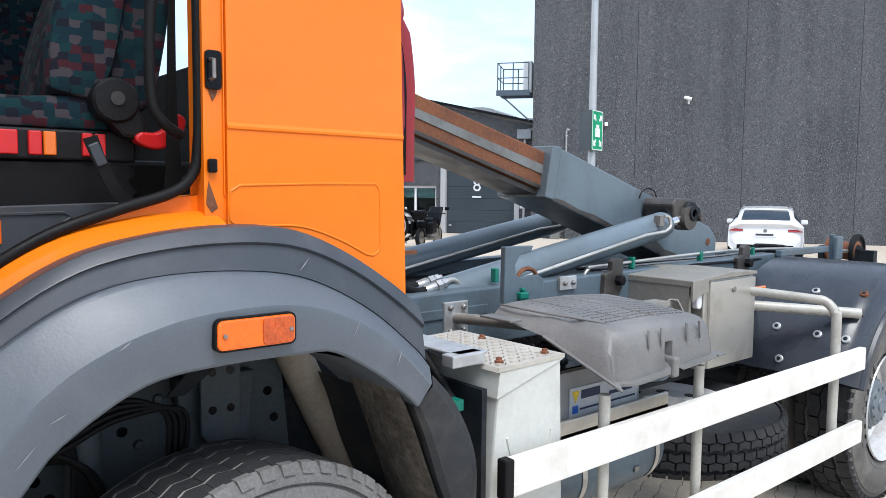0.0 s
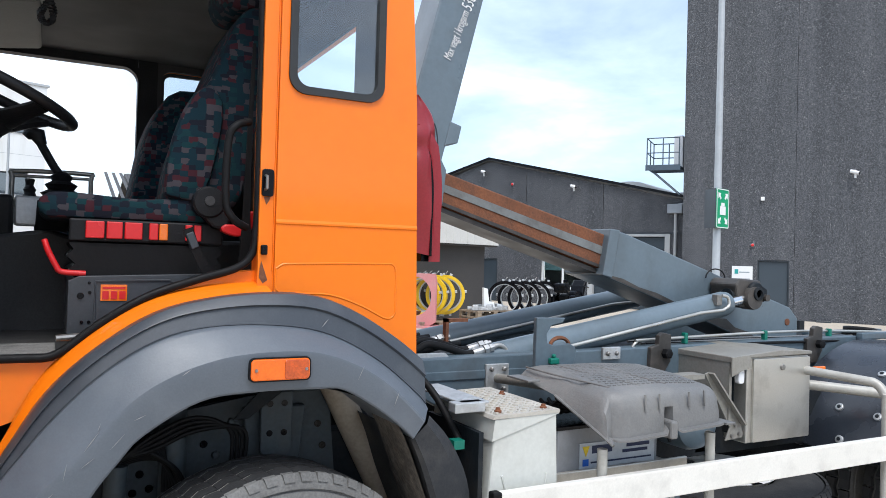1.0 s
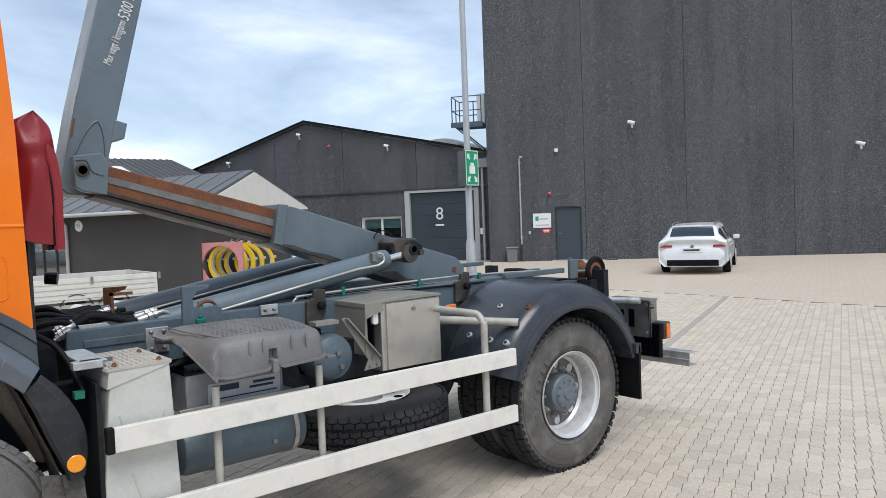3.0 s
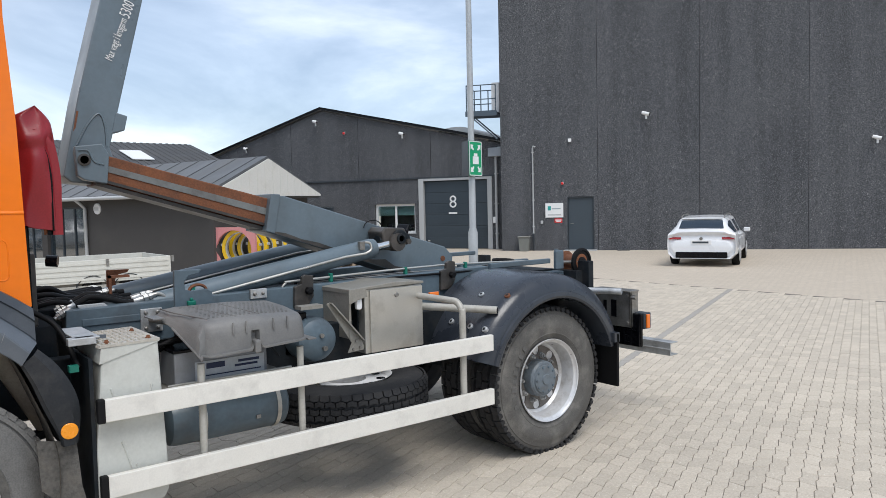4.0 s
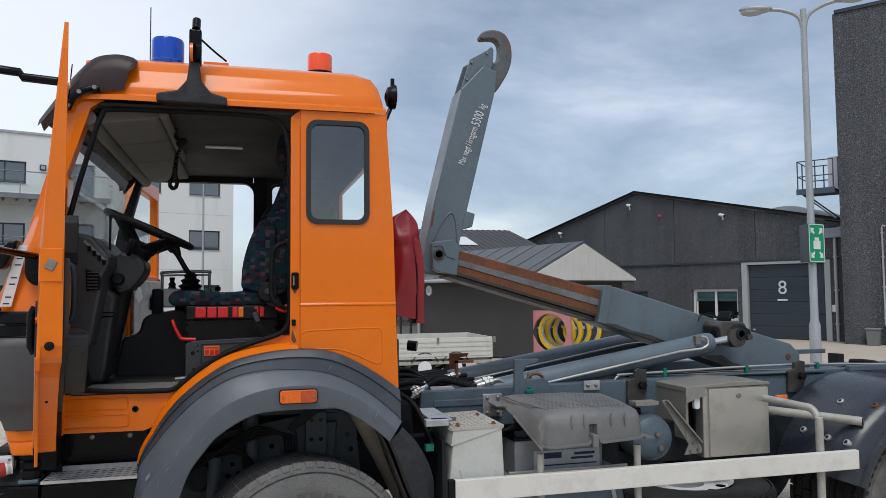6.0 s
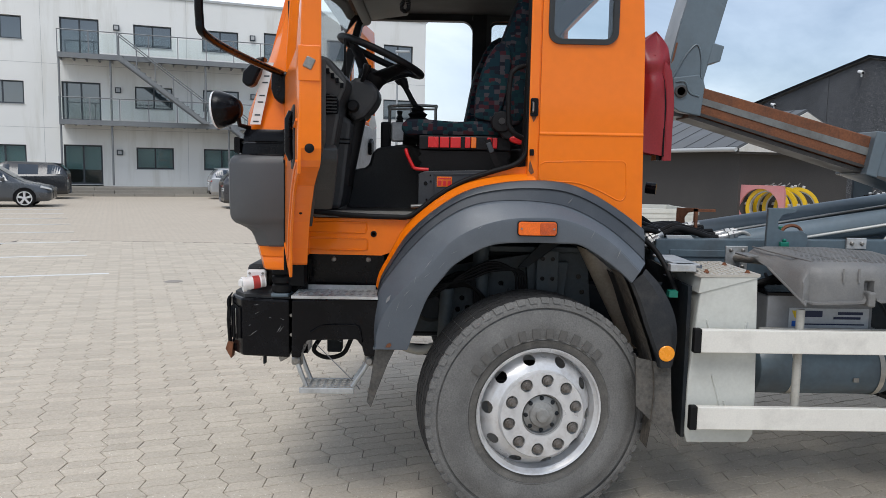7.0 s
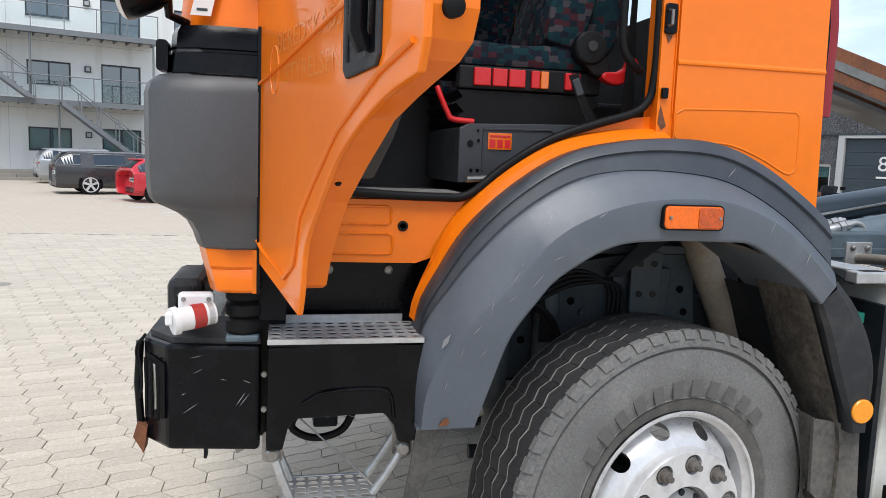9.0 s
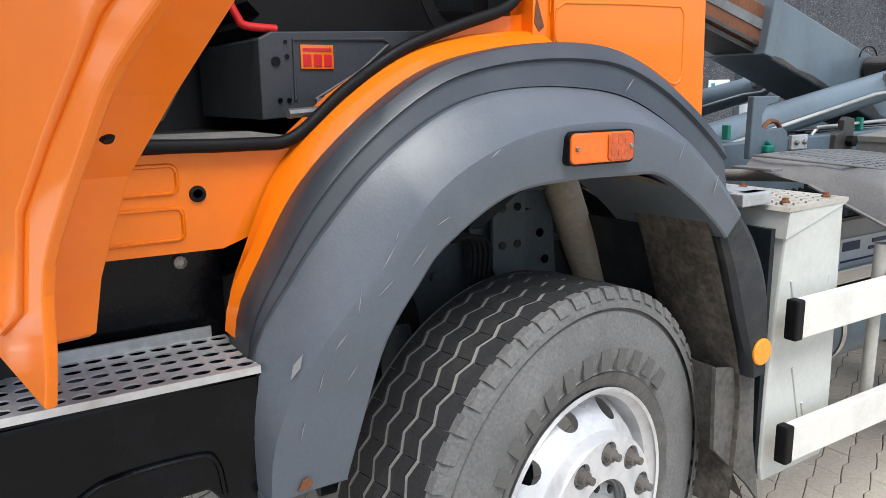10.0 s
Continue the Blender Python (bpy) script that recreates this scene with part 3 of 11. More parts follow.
for a, b in (((-2.9, eave(-2.6) + 0.02), (7.75, 6.17)), ((7.75, 6.17), (16.5, eave(16.2) + 0.02))):
    on(MG, "verge", PR([a, b, (b[0], b[1] + 0.10), (a[0], a[1] + 0.10)], -0.19, -0.152), BLACK, rf)
for u, y in ((2.6, 3.0), (0.6, 4.0), (4.2, 8)):
    on(MG, "skylight", PR([(u - 0.9, eave(u) + 0.02)] + [(u + 0.9 * math.cos(radians(180 - 15 * k)), eave(u) + 0.10 + 0.28 * math.sin(radians(15 * k))) for k in range(13)] + [(u + 0.9, eave(u) + 0.02)], y, y + 3.5), PALE, rf)


def sectional_gate():
    g = thing("sectional_gate", MG @ Vector((1.45, 0.1, 0)), "closed slate-blue sectional gate with a white number eight", "gate", kind="structure")
    for k in range(6):
        z = 0.02 + 0.465 * k
        on(MG, "section", B((-0.07, 2.79, 0.10, 0.15, z, z + 0.455)), SLATE, g, bevel=0.008)
        for r in range(3):
            on(MG, "groove_rib", B((-0.06, 2.78, 0.092, 0.10, z + 0.10 + 0.12 * r, z + 0.13 + 0.12 * r)), SLATE, g)
    on(MG, "gate_frame", B((-0.28, -0.08, -0.05, 0.2, 0, 2.98), (2.80, 3.02, -0.05, 0.2, 0, 2.98), (-0.08, 2.80, -0.05, 0.2, 2.83, 2.98)), PALE, g, bevel=0.006)
    on(MG, "back_sheet", B((-0.1, 2.9, 0.16, 0.2, 0, 2.9)), DGREY, g)
    tm = MG @ Matrix.Translation((1.50, 0.086, 1.92)) @ Matrix.Rotation(radians(180), 4, 'Z') @ Matrix.Rotation(radians(90), 4, 'X')
    n = words("gate_number", "8", 0.72, tm, WHITE, g, 0.003)
    on(MG, "name_bar", B((1.32, 1.70, 0.084, 0.09, 1.44, 1.51)), WHITE, g)
    on(MG, "gate_handle", B((2.58, 2.68, 0.06, 0.09, 0.30, 0.36)), PALE, g)


sectional_gate()
win = thing("warehouse_window", MG @ Vector((4.2, 0.1, 0.66)), "white two-pane window with half-drawn blinds", "window", kind="structure")
window_unit(MG, *GWIN, win, WHITE, 2, 0.35, 0.09)
d = thing("side_door", MG @ Vector((7.7, 0.1, 0)), "closed slate-blue side door", "door", kind="structure")
on(MG, "door_leaf", B((7.32, 8.12, 0.08, 0.13, 0.01, 1.82)), SLATE, d)
on(MG, "door_frame", B((7.28, 7.318, 0.02, 0.2, 0, 1.86), (8.122, 8.16, 0.02, 0.2, 0, 1.86), (7.318, 8.122, 0.02, 0.2, 1.822, 1.86)), DGREY, d)
dp = thing("drainpipe", MG @ Vector((-0.5, -0.1, 0)), "grey drainpipe with a square hopper at the hall corner", "drainpipe")
on(MG, "pipe", TB([(-0.5, -0.12, 0.0), (-0.5, -0.12, 3.7)], 0.055, 10), PALE, dp, smooth=60)
on(MG, "hopper", B((-0.78, -0.22, -0.28, -0.04, 3.70, 4.05)), mat("pale_zinc", (0.30, 0.33, 0.36), 0.5), dp, bevel=0.02)
on(MG, "gutter", TB([(-0.6, -0.14, 4.02), (-1.2, -0.14, 4.05)], 0.06, 8), PALE, dp)
for z in (0.6, 1.8, 3.0):
    on(MG, "pipe_clip", B((-0.58, -0.42, -0.13, -0.03, z, z + 0.05)), PALE, dp)
s = thing("wall_box", MG @ Vector((-0.15, 0, 1.1)), "small white control box beside the gate", "box")
on(MG, "case", B((-0.46, -0.32, -0.10, -0.027, 1.05, 1.30)), WHITE, s, bevel=0.01)

# dark shed: its white gable towards the yard, its long side running back
MS = pose(7.12, 15.15, 0, 0, 0, 20)
MSL = MS @ Matrix(((0, 1, 0, 0), (1, 0, 0, 0), (0, 0, 1, 0), (0, 0, 0, 1)))     # along the long side: local x runs back, y into the shed
setting("shed_side_wall", B((0.0, 5.45, 0.0, 0.22, -0.1, 2.30)), MSL, SHEDWALL, "long low shed side of dark brown plaster", "wall")
setting("shed_front_wall", B((0.222, 3.62, 0.0, 0.22, -0.1, 2.20)), MS, SHEDWALL, "dark plastered wall under the white gable", "wall")
setting("shed_far_wall", B((3.40, 3.62, 0.222, 11.0, -0.1, 2.20)), MS, SHEDWALL, "dark plastered far side of the shed", "wall")
rf = setting("shed_roof", PR([(-0.34, 2.22), (1.76, 3.20), (3.90, 2.20), (3.90, 2.27), (1.76, 3.27), (-0.34, 2.29)], -0.26, 11.2), MS, ROOFGREY, "grey felt shed roof with battens", "roof")
for k in range(14):
    y = 0.1 + 0.8 * k
    on(MS, "batten", PR([(-0.34, 2.292), (1.76, 3.272), (1.76, 3.286), (-0.34, 2.306)], y, y + 0.04), ROOFGREY, rf)
on(MS, "gutter", TB([(-0.38, -0.26, 2.22), (-0.38, 11.2, 2.22)], 0.055, 8), PALE, rf, smooth=60)
gs = setting("shed_gable", PR([(-0.30, 2.17), (3.86, 2.17), (3.86, 2.22), (1.76, 3.195), (-0.30, 2.24)], -0.32, -0.27), MS, SHEETWHITE, "white sheet gable over the shed end", "gable")
for k in range(14):
    x = -0.15 + 0.29 * k
    zt = min(2.24 + (x + 0.30) * 0.463, 2.22 + (3.86 - x) * 0.464) - 0.02
    if zt > 2.28:
        on(MS, "sheet_lap", B((x, x + 0.012, -0.328, -0.32, 2.18, zt)), SHEETWHITE, gs)
setting("gable_soffit", B((-0.30, 3.86, -0.268, 0.0, 2.12, 2.165)), MS, SHEDWALL, "dark soffit under the white gable", "soffit")
v = thing("round_vent", MSL @ Vector((4.9, 0, 1.93)), "round white wall vent on the dark shed", "vent")
on(MSL, "vent_ring", LA([(0.02, -0.03), (0.13, -0.04), (0.16, -0.03), (0.165, -0.001)], (4.9, 0, 1.93), 24), WHITE, v, smooth=40)
for k in range(4):
    on(MSL, "louvre", B((4.80, 5.0, -0.05, -0.041, 1.865 + 0.035 * k, 1.88 + 0.035 * k)), PALE, v)
dp = thing("shed_downpipe", MSL @ Vector((5.41, -0.1, 0)), "pale grey downpipe on the shed side", "drainpipe")
on(MSL, "pipe", TB([(5.41, -0.08, 0.0), (5.41, -0.08, 1.95), (5.41, -0.36, 2.2)], 0.05, 10), PALE, dp, smooth=60)
gl = setting("shed_glazed_wall", holed(5.452, 11.0, -0.1, 2.26, 0.02, 0.2, [(5.6, 7.6, 0.25, 2.0), (7.9, 9.9, 0.25, 2.0)]), MSL, SHEDWALL, "dark glazed part of the shed side", "wall")
for u0, u1 in ((5.6, 7.6), (7.9, 9.9)):
    window_unit(MSL, u0, u1, 0.25, 2.0, gl, DGREY, 3, 0.0, 0.06)
# larger corrugated roof behind
big = setting("back_hall", B((2.4, 12.8, 26.0, 40, -0.1, 3.1)), Matrix.Identity(4), SHEDWALL, "long dark hall behind the shed", "building")
DARKROOF = mat("weathered_dark_roof", (0.055, 0.055, 0.057), 0.7, var=0.2, scale=0.8, fine=12, dirt=(0.09, 0.085, 0.075), dirt_amt=0.5, dirt_scale=0.7)
brf = setting("back_hall_roof", PR([(25.6, 3.05), (33, 4.95), (40.4, 3.1), (40.4, 3.2), (33, 5.08), (25.6, 3.18)], 2.1, 13.0, "x"), Matrix.Identity(4), DARKROOF, "grey corrugated roof with pale skylight strips", "roof")
for k in range(39):
    x = 1.3 + 0.3 * k
    part("corrugation", PR([(25.6, 3.182), (33, 5.082), (33, 5.10), (25.6, 3.20)], x, x + 0.12, "x"), DARKROOF, brf)
for x in (7.3, 9.0):
    part("skylight", PR([(28.6, 4.0), (30.6, 4.51), (30.6, 4.54), (28.6, 4.03)], x, x + 0.9, "x"), WHITE, brf)

# office block
OW = [(-5.95, -4.10), (0.86, 2.66), (4.15, 5.98), (10.7, 12.45), (13.95, 15.7), (-9.6, -7.8), (-13.2, -11.4), (-16.8, -15.0)]
OD = [(-2.47, -0.72), (7.30, 9.10)]
holes = []
for f in range(3):
    holes += [(a, b, 0.80 + 3.06 * f, 1.90 + 3.06 * f) for a, b in OW]
    holes += [(a, b, 0.05 + 3.10 * f if f else -0.2, 1.96 + 3.08 * f) for a, b in OD]
office = setting("office_wall", holed(-24, 16.45, -0.1, 9.40, 0.0, 0.3, holes), MO, WHITEWALL, "white rendered three-storey office block", "building")
on(MO, "coping", B((-24.1, 16.55, -0.06, 0.35, 9.402, 9.52)), PALE, office)
on(MO, "end_wall", B((16.2, 16.45, 0.301, 12, -0.1, 9.40)), WHITEWALL, office)
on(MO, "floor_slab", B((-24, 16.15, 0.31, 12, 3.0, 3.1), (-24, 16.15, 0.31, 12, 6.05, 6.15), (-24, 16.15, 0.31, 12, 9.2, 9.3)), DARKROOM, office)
for f in range(3):
    for k, (a, b) in enumerate(OW):
        window_unit(MO, a, b, 0.80 + 3.06 * f, 1.90 + 3.06 * f, office, DGREY, 2, 0.95 if f == 0 else (0.3 if k % 3 == 1 else 0.0))
    for a, b in OD:
        window_unit(MO, a, b, (0.05 + 3.10 * f) if f else 0.0, 1.96 + 3.08 * f, office, DGREY, 2, 0.6 if f == 0 else 0.0, 0.08)
for u in (3.37, -3.3):
    on(MO, "joint", B((u, u + 0.015, -0.004, 0.0, 0.0, 9.4)), PALE, office)
for z in (2.75, 5.85):
    on(MO, "joint", B((-24, 16.45, -0.004, 0.0, z, z + 0.015)), PALE, office)


def wall_lamp(u, z):
    a = thing("wall_lamp", MO @ Vector((u, 0, z)), "square dark outdoor lamp on the white office wall", "lamp", "office wall lamps")
    on(MO, "case", B((u - 0.14, u + 0.14, -0.12, -0.001, z - 0.14, z + 0.14)), DGREY, a, bevel=0.01)
    on(MO, "diffuser", B((u - 0.09, u + 0.09, -0.13, -0.121, z - 0.09, z + 0.09)), PALE, a)


for u in (0.08, 6.7):
    for z in (1.62, 4.72, 7.78):
        wall_lamp(u, z)
# three long steps of concrete blocks lead up to the office's terrace
KERB = mat("weathered_kerb_block", (0.27, 0.25, 0.215), 0.9, var=0.15, scale=1.2, fine=40, dirt=(0.22, 0.205, 0.18), dirt_amt=0.5, dirt_scale=0.9, per_object=0.10)
tr = setting("terrace", B((-24, 16.45, -1.75, -0.002, -0.52, -0.09)), MO, KERB, "low paved terrace before the office", "terrace")
for row, (y0, y1, z1) in enumerate(((-2.05, -1.752, -0.09), (-2.40, -2.052, -0.23), (-2.75, -2.402, -0.37))):
    for k in range(20):
        o = 0.9 * (row % 2)
        on(MO, "step_block", B((-19 + 1.8 * k + o, -17.22 + 1.8 * k + o, y0, y1, -0.52, z1)), KERB, tr)
ZINC = mat("galvanised_balcony", (0.20, 0.21, 0.215), 0.5, metal=0.3, var=0.12, scale=3, fine=30)
RAILGLASS = glass_mat("rail_glass", (0.90, 0.95, 0.94), 0.02)


def balcony(z, u0, u1, posts):
    b = thing("balcony", MO @ Vector(((u0 + u1) / 2, -0.8, z)), "galvanised steel access balcony with glass railings", "balcony", "office balconies")
    on(MO, "deck", B((u0, u1, -1.6, -0.02, z - 0.06, z)), ZINC, b)
    on(MO, "edge_beam", B((u0, u1, -1.66, -1.602, z - 0.22, z + 0.02)), ZINC, b)
    n = int((u1 - u0) / 0.55)
    for k in range(n + 1):
        u = u0 + (u1 - u0 - 0.06) * k / n
        on(MO, "joist", B((u, u + 0.06, -1.598, -0.04, z - 0.20, z - 0.062)), ZINC, b)
    n = max(2, round((u1 - u0) / 1.3))
    for k in range(n + 1):
        u = u0 + (u1 - u0 - 0.04) * k / n
        on(MO, "baluster", B((u, u + 0.04, -1.64, -1.60, z + 0.02, z + 1.05)), ZINC, b)
        if k < n:
            w = (u1 - u0 - 0.04) / n
            p = on(MO, "glass_panel", B((u + 0.08, u + w - 0.04, -1.626, -1.614, z + 0.10, z + 0.98)), RAILGLASS, b)
            p.visible_shadow = False
    on(MO, "handrail", TB([(u0, -1.62, z + 1.07), (u1, -1.62, z + 1.07)], 0.025, 8), ZINC, b)
    for u, z0 in posts:
        on(MO, "column", TB([(u, -1.5, z0), (u, -1.5, z - 0.2)], 0.05, 8), ZINC, b)


balcony(3.10, -2.45, 9.4, [(-2.4, 0), (-0.17, 0), (5.3, 0), (9.2, 0)])
balcony(6.22, -2.45, 9.6, [(-2.4, 3.1), (-0.17, 3.1), (4.2, 3.1), (9.4, 3.1)])


def stair(u0, z0, u1, z1):
    s = thing("steel_stair", MO @ Vector((u1, -2.2, z1)), "galvanised steel stair with glass-sided railings", "stair", "office stairs")
    for y in (-2.75, -1.75):
        on(MO, "stringer", PR([(u0, z0), (u0, z0 - 0.25), (u1 - 0.3, z1), (u1, z1)], y, y + 0.04), ZINC, s)
        on(MO, "handrail", TB([(u0, y + 0.02, z0 + 0.95), (u1, y + 0.02, z1 + 0.95)], 0.024, 8), ZINC, s)
        for k in range(6):
            f = k / 5
            u, z = u0 + (u1 - u0) * f, z0 + (z1 - z0) * f
            on(MO, "baluster", B((u - 0.02, u + 0.02, y, y + 0.04, z - 0.05, z + 0.95)), ZINC, s)
    n = round((z0 - z1) / 0.185)
    for k in range(n):
        f = (k + 0.5) / n
        u, z = u0 + (u1 - u0) * f, z0 + (z1 - z0) * f
        on(MO, "tread", B((u - 0.13, u + 0.13, -2.70, -1.76, z - 0.04, z)), ZINC, s)


stair(0.2, 6.20, 4.3, 3.08)
stair(5.3, 3.10, 9.2, 0.06)


def painted_line(x, y, s0, s1):
    bm = B((s0, s1, -0.05, 0.05, 0.003, 0.0125 if y < 12.4 else 0.008))
    bm.transform(pose(x, y, 0, 0, 0, 21))
    tagged(part("parking_line", bm, LINEW), "worn white painted parking line", "road marking", "parking lines", "structure")


def parking_lines():
    for x, y in ((-13.1, 22.1), (-12.02, 20.06), (-11.0, 18.21), (-9.93, 16.19), (-8.82, 14.02), (-7.69, 11.85), (-6.53, 9.68), (-5.24, 7.58)):
        painted_line(x, y, -4.8, 0)
    for x, y in ((-3.9, 17.3), (-4.95, 18.85), (-5.75, 20.6), (-6.6, 22.3)):
        painted_line(x, y, 0, 4.5)


LINEW = mat("worn_line_paint", (0.70, 0.70, 0.68), 0.8, var=0.12, scale=3, fine=30, dirt=(0.45, 0.41, 0.35), dirt_amt=0.5, dirt_scale=6)
parking_lines()
# yard behind the camera: a plain wall, unseen, is added to close the place far back
setting("wall_back", B((-60, 60, -45, -44.5, -0.1, 5.5)), Matrix.Identity(4), WHITEWALL, "unseen plain pale wall added to close the yard far behind", "wall")

# ---- the truck ----
YL, YR, YC = 0.09, 2.31, 1.20      # cab sides and centre line
truck = thing("truck", (1.6, 1.2, 0), "orange hook-lift truck with grey chassis, its driver door standing open", "truck")


def resample(pts, n):
    P = [Vector((p[0], p[1], 0)) for p in pts]
    C = curve_pts(P, 10)
    d = [0.0]
    for a, b in zip(C, C[1:]):
        d.append(d[-1] + (b - a).length)
    out, k = [], 0
    for i in range(n):
        t = d[-1] * i / (n - 1)
        while k < len(d) - 2 and d[k + 1] < t:
            k += 1
        f = (t - d[k]) / max(1e-9, d[k + 1] - d[k])
        q = C[k].lerp(C[k + 1], f)
        out.append((q.x, q.y))
    return out


# wheels
GROOVE = mat("dusty_tread_groove", (0.26, 0.25, 0.23), 0.95, var=0.2, scale=9, fine=120)


def tread_blocks(bm, c, R, w, y0, rows, n, gap=0.012, depth=0.016, fill=0.90, round_edge=0.014, zig=0.010, stagger=True, hexa=False):
    """Zigzag rubber blocks round a tyre whose axle runs along y."""
    rw = w / rows
    for r in range(rows):
        for k in range(n):
            o = 0.5 * (r % 2) if stagger else 0.0
            a0, a1 = 2 * math.pi * (k + o) / n, 2 * math.pi * (k + o + fill) / n
            am = (a0 + a1) / 2
            ya, yb = y0 + r * rw + gap / 2, y0 + (r + 1) * rw - gap / 2
            z = zig if r % 2 or not stagger else -zig
            za, zb = (0 if r == 0 else z), (0 if r == rows - 1 else z)
            base, top = [], []
            ea = eb = 0.0
            if hexa:
                za, zb = (0 if r == 0 else -zig / 2), (0 if r == rows - 1 else zig / 2)
                ea, eb = -za, -zb
            for y, a in ((ya + ea, a0), (ya + za, am), (ya + ea, a1), (yb + eb, a1), (yb + zb, am), (yb + eb, a0)):
                edge = round_edge if (r == 0 and y < y0 + rw * 0.4) or (r == rows - 1 and y > y0 + w - rw * 0.4) else 0.0
                for lst, q in ((base, R - depth - 0.004), (top, R - edge)):
                    lst.append(bm.verts.new((c[0] + q * math.cos(a), c[1] + y, c[2] + q * math.sin(a))))
            bm.faces.new(top)
            for i in range(6):
                j = (i + 1) % 6
                bm.faces.new((base[i], base[j], top[j], top[i]))


def tyre_mesh(c, y0, R=0.53, w=0.29, rimr=0.288):
    s = w
    prof = [(rimr, y0 + 0.035), (rimr + 0.012, y0 + 0.018), (rimr + 0.05, y0 + 0.004), (rimr + 0.052, y0 + 0.001), (rimr + 0.056, y0 + 0.003), (rimr + 0.10, y0 - 0.008), (rimr + 0.145, y0 - 0.004),
            (rimr + 0.150, y0 - 0.001), (rimr + 0.188, y0 + 0.008), (rimr + 0.192, y0 + 0.014), (R - 0.032, y0 + 0.018), (R - 0.018, y0 + 0.03),
            (R - 0.016, y0 + s - 0.03), (R - 0.034, y0 + s - 0.015), (rimr + 0.10, y0 + s + 0.006), (rimr + 0.012, y0 + s - 0.02), (rimr, y0 + s - 0.035)]
    return LA(prof, c, 72, caps=False)


def letter_bars(bm, c, y, r, a0, a1, n, h=0.036):
    """Raised plain marks round a sidewall."""
    for k in range(n):
        a = radians(a0 + (a1 - a0) * (k + 0.24) / n)
        b = radians(a0 + (a1 - a0) * (k + 0.74) / n)
        m = (a + b) / 2
        pts = [(r, a), (r + h, a), (r + h, m), (r + h, b), (r, b), (r, m)]
        lo = [bm.verts.new((c[0] + q * math.cos(t), c[1] + y + 0.008, c[2] + q * math.sin(t))) for q, t in pts]
        up = [bm.verts.new((c[0] + q * math.cos(t), c[1] + y, c[2] + q * math.sin(t))) for q, t in pts]
        bm.faces.new(up)
        for i in range(6):
            j = (i + 1) % 6
            bm.faces.new((lo[i], lo[j], up[j], up[i]))


def raised_marks(w, c, a0, a1, n):
    for k in range(n):
        bm = bmesh.new()
        s = (a1 - a0) / n
        letter_bars(bm, c, -0.0105, 0.348, a0 + s * k, a0 + s * (k + 1), 1, 0.046)
        part("raised_mark", bm, TYREMARK, w)


def disc_with_holes(c, y, r0, r1, holes, hr, rc, seg=90, th=0.012, a_off=0.0, oval=1.0):
    """A ring plate across the y axle with round holes on a circle."""
    bm = bmesh.new()
    per = seg // holes
    for h in range(holes):
        am = 2 * math.pi * h / holes + a_off
        for side, yy in ((0, y), (1, y + th)):
            outer, inner = [], []
            ha = math.pi / holes
            turns = sorted([2 * math.pi * i / 20 for i in range(20)] + [math.atan2(sg * ha * rc, lim - rc) % (2 * math.pi) for sg in (-1, 1) for lim in (r0, r1)])
            m = len(turns)
            for t in turns:
                inner.append((rc + hr * oval * math.cos(t), hr * math.sin(t) / rc))
                ct, st = math.cos(t), math.sin(t)
                lim_r = (r1 - rc) / ct if ct > 1e-6 else (r0 - rc) / ct if ct < -1e-6 else 9
                lim_a = abs(ha * rc / st) if abs(st) > 1e-6 else 9
                q = min(abs(lim_r), lim_a)
                outer.append((rc + q * ct, q * st / rc))
            vo = [bm.verts.new((c[0] + r * math.cos(am + a), c[1] + yy, c[2] + r * math.sin(am + a))) for r, a in outer]
            vi = [bm.verts.new((c[0] + r * math.cos(am + a), c[1] + yy, c[2] + r * math.sin(am + a))) for r, a in inner]
            for i in range(m):
                j = (i + 1) % m
                bm.faces.new((vo[i], vo[j], vi[j], vi[i]))
            if side == 0:
                keep = vi
            else:
                for i in range(m):
                    j = (i + 1) % m
                    bm.faces.new((keep[i], keep[j], vi[j], vi[i]))
    bmesh.ops.remove_doubles(bm, verts=bm.verts, dist=3e-3)
    return bm


def nuts(parent, c, y, rc, n, off=0.0, out=-1, material=None):
    for k in range(n):
        a = 2 * math.pi * k / n + off
        p = (c[0] + rc * math.cos(a), c[1] + y, c[2] + rc * math.sin(a))
        bm = bmesh.new()
        r = add_lathe(bm, [(0.021, 0.0), (0.021, out * 0.008), (0.016, out * 0.010), (0.016, out * 0.026), (0.010, out * 0.028), (0.009, out * 0.042)], p, 12)
        bm.faces.new(r[-1])
        part("wheel_nut", bm, material or RIMDIRTY, parent)


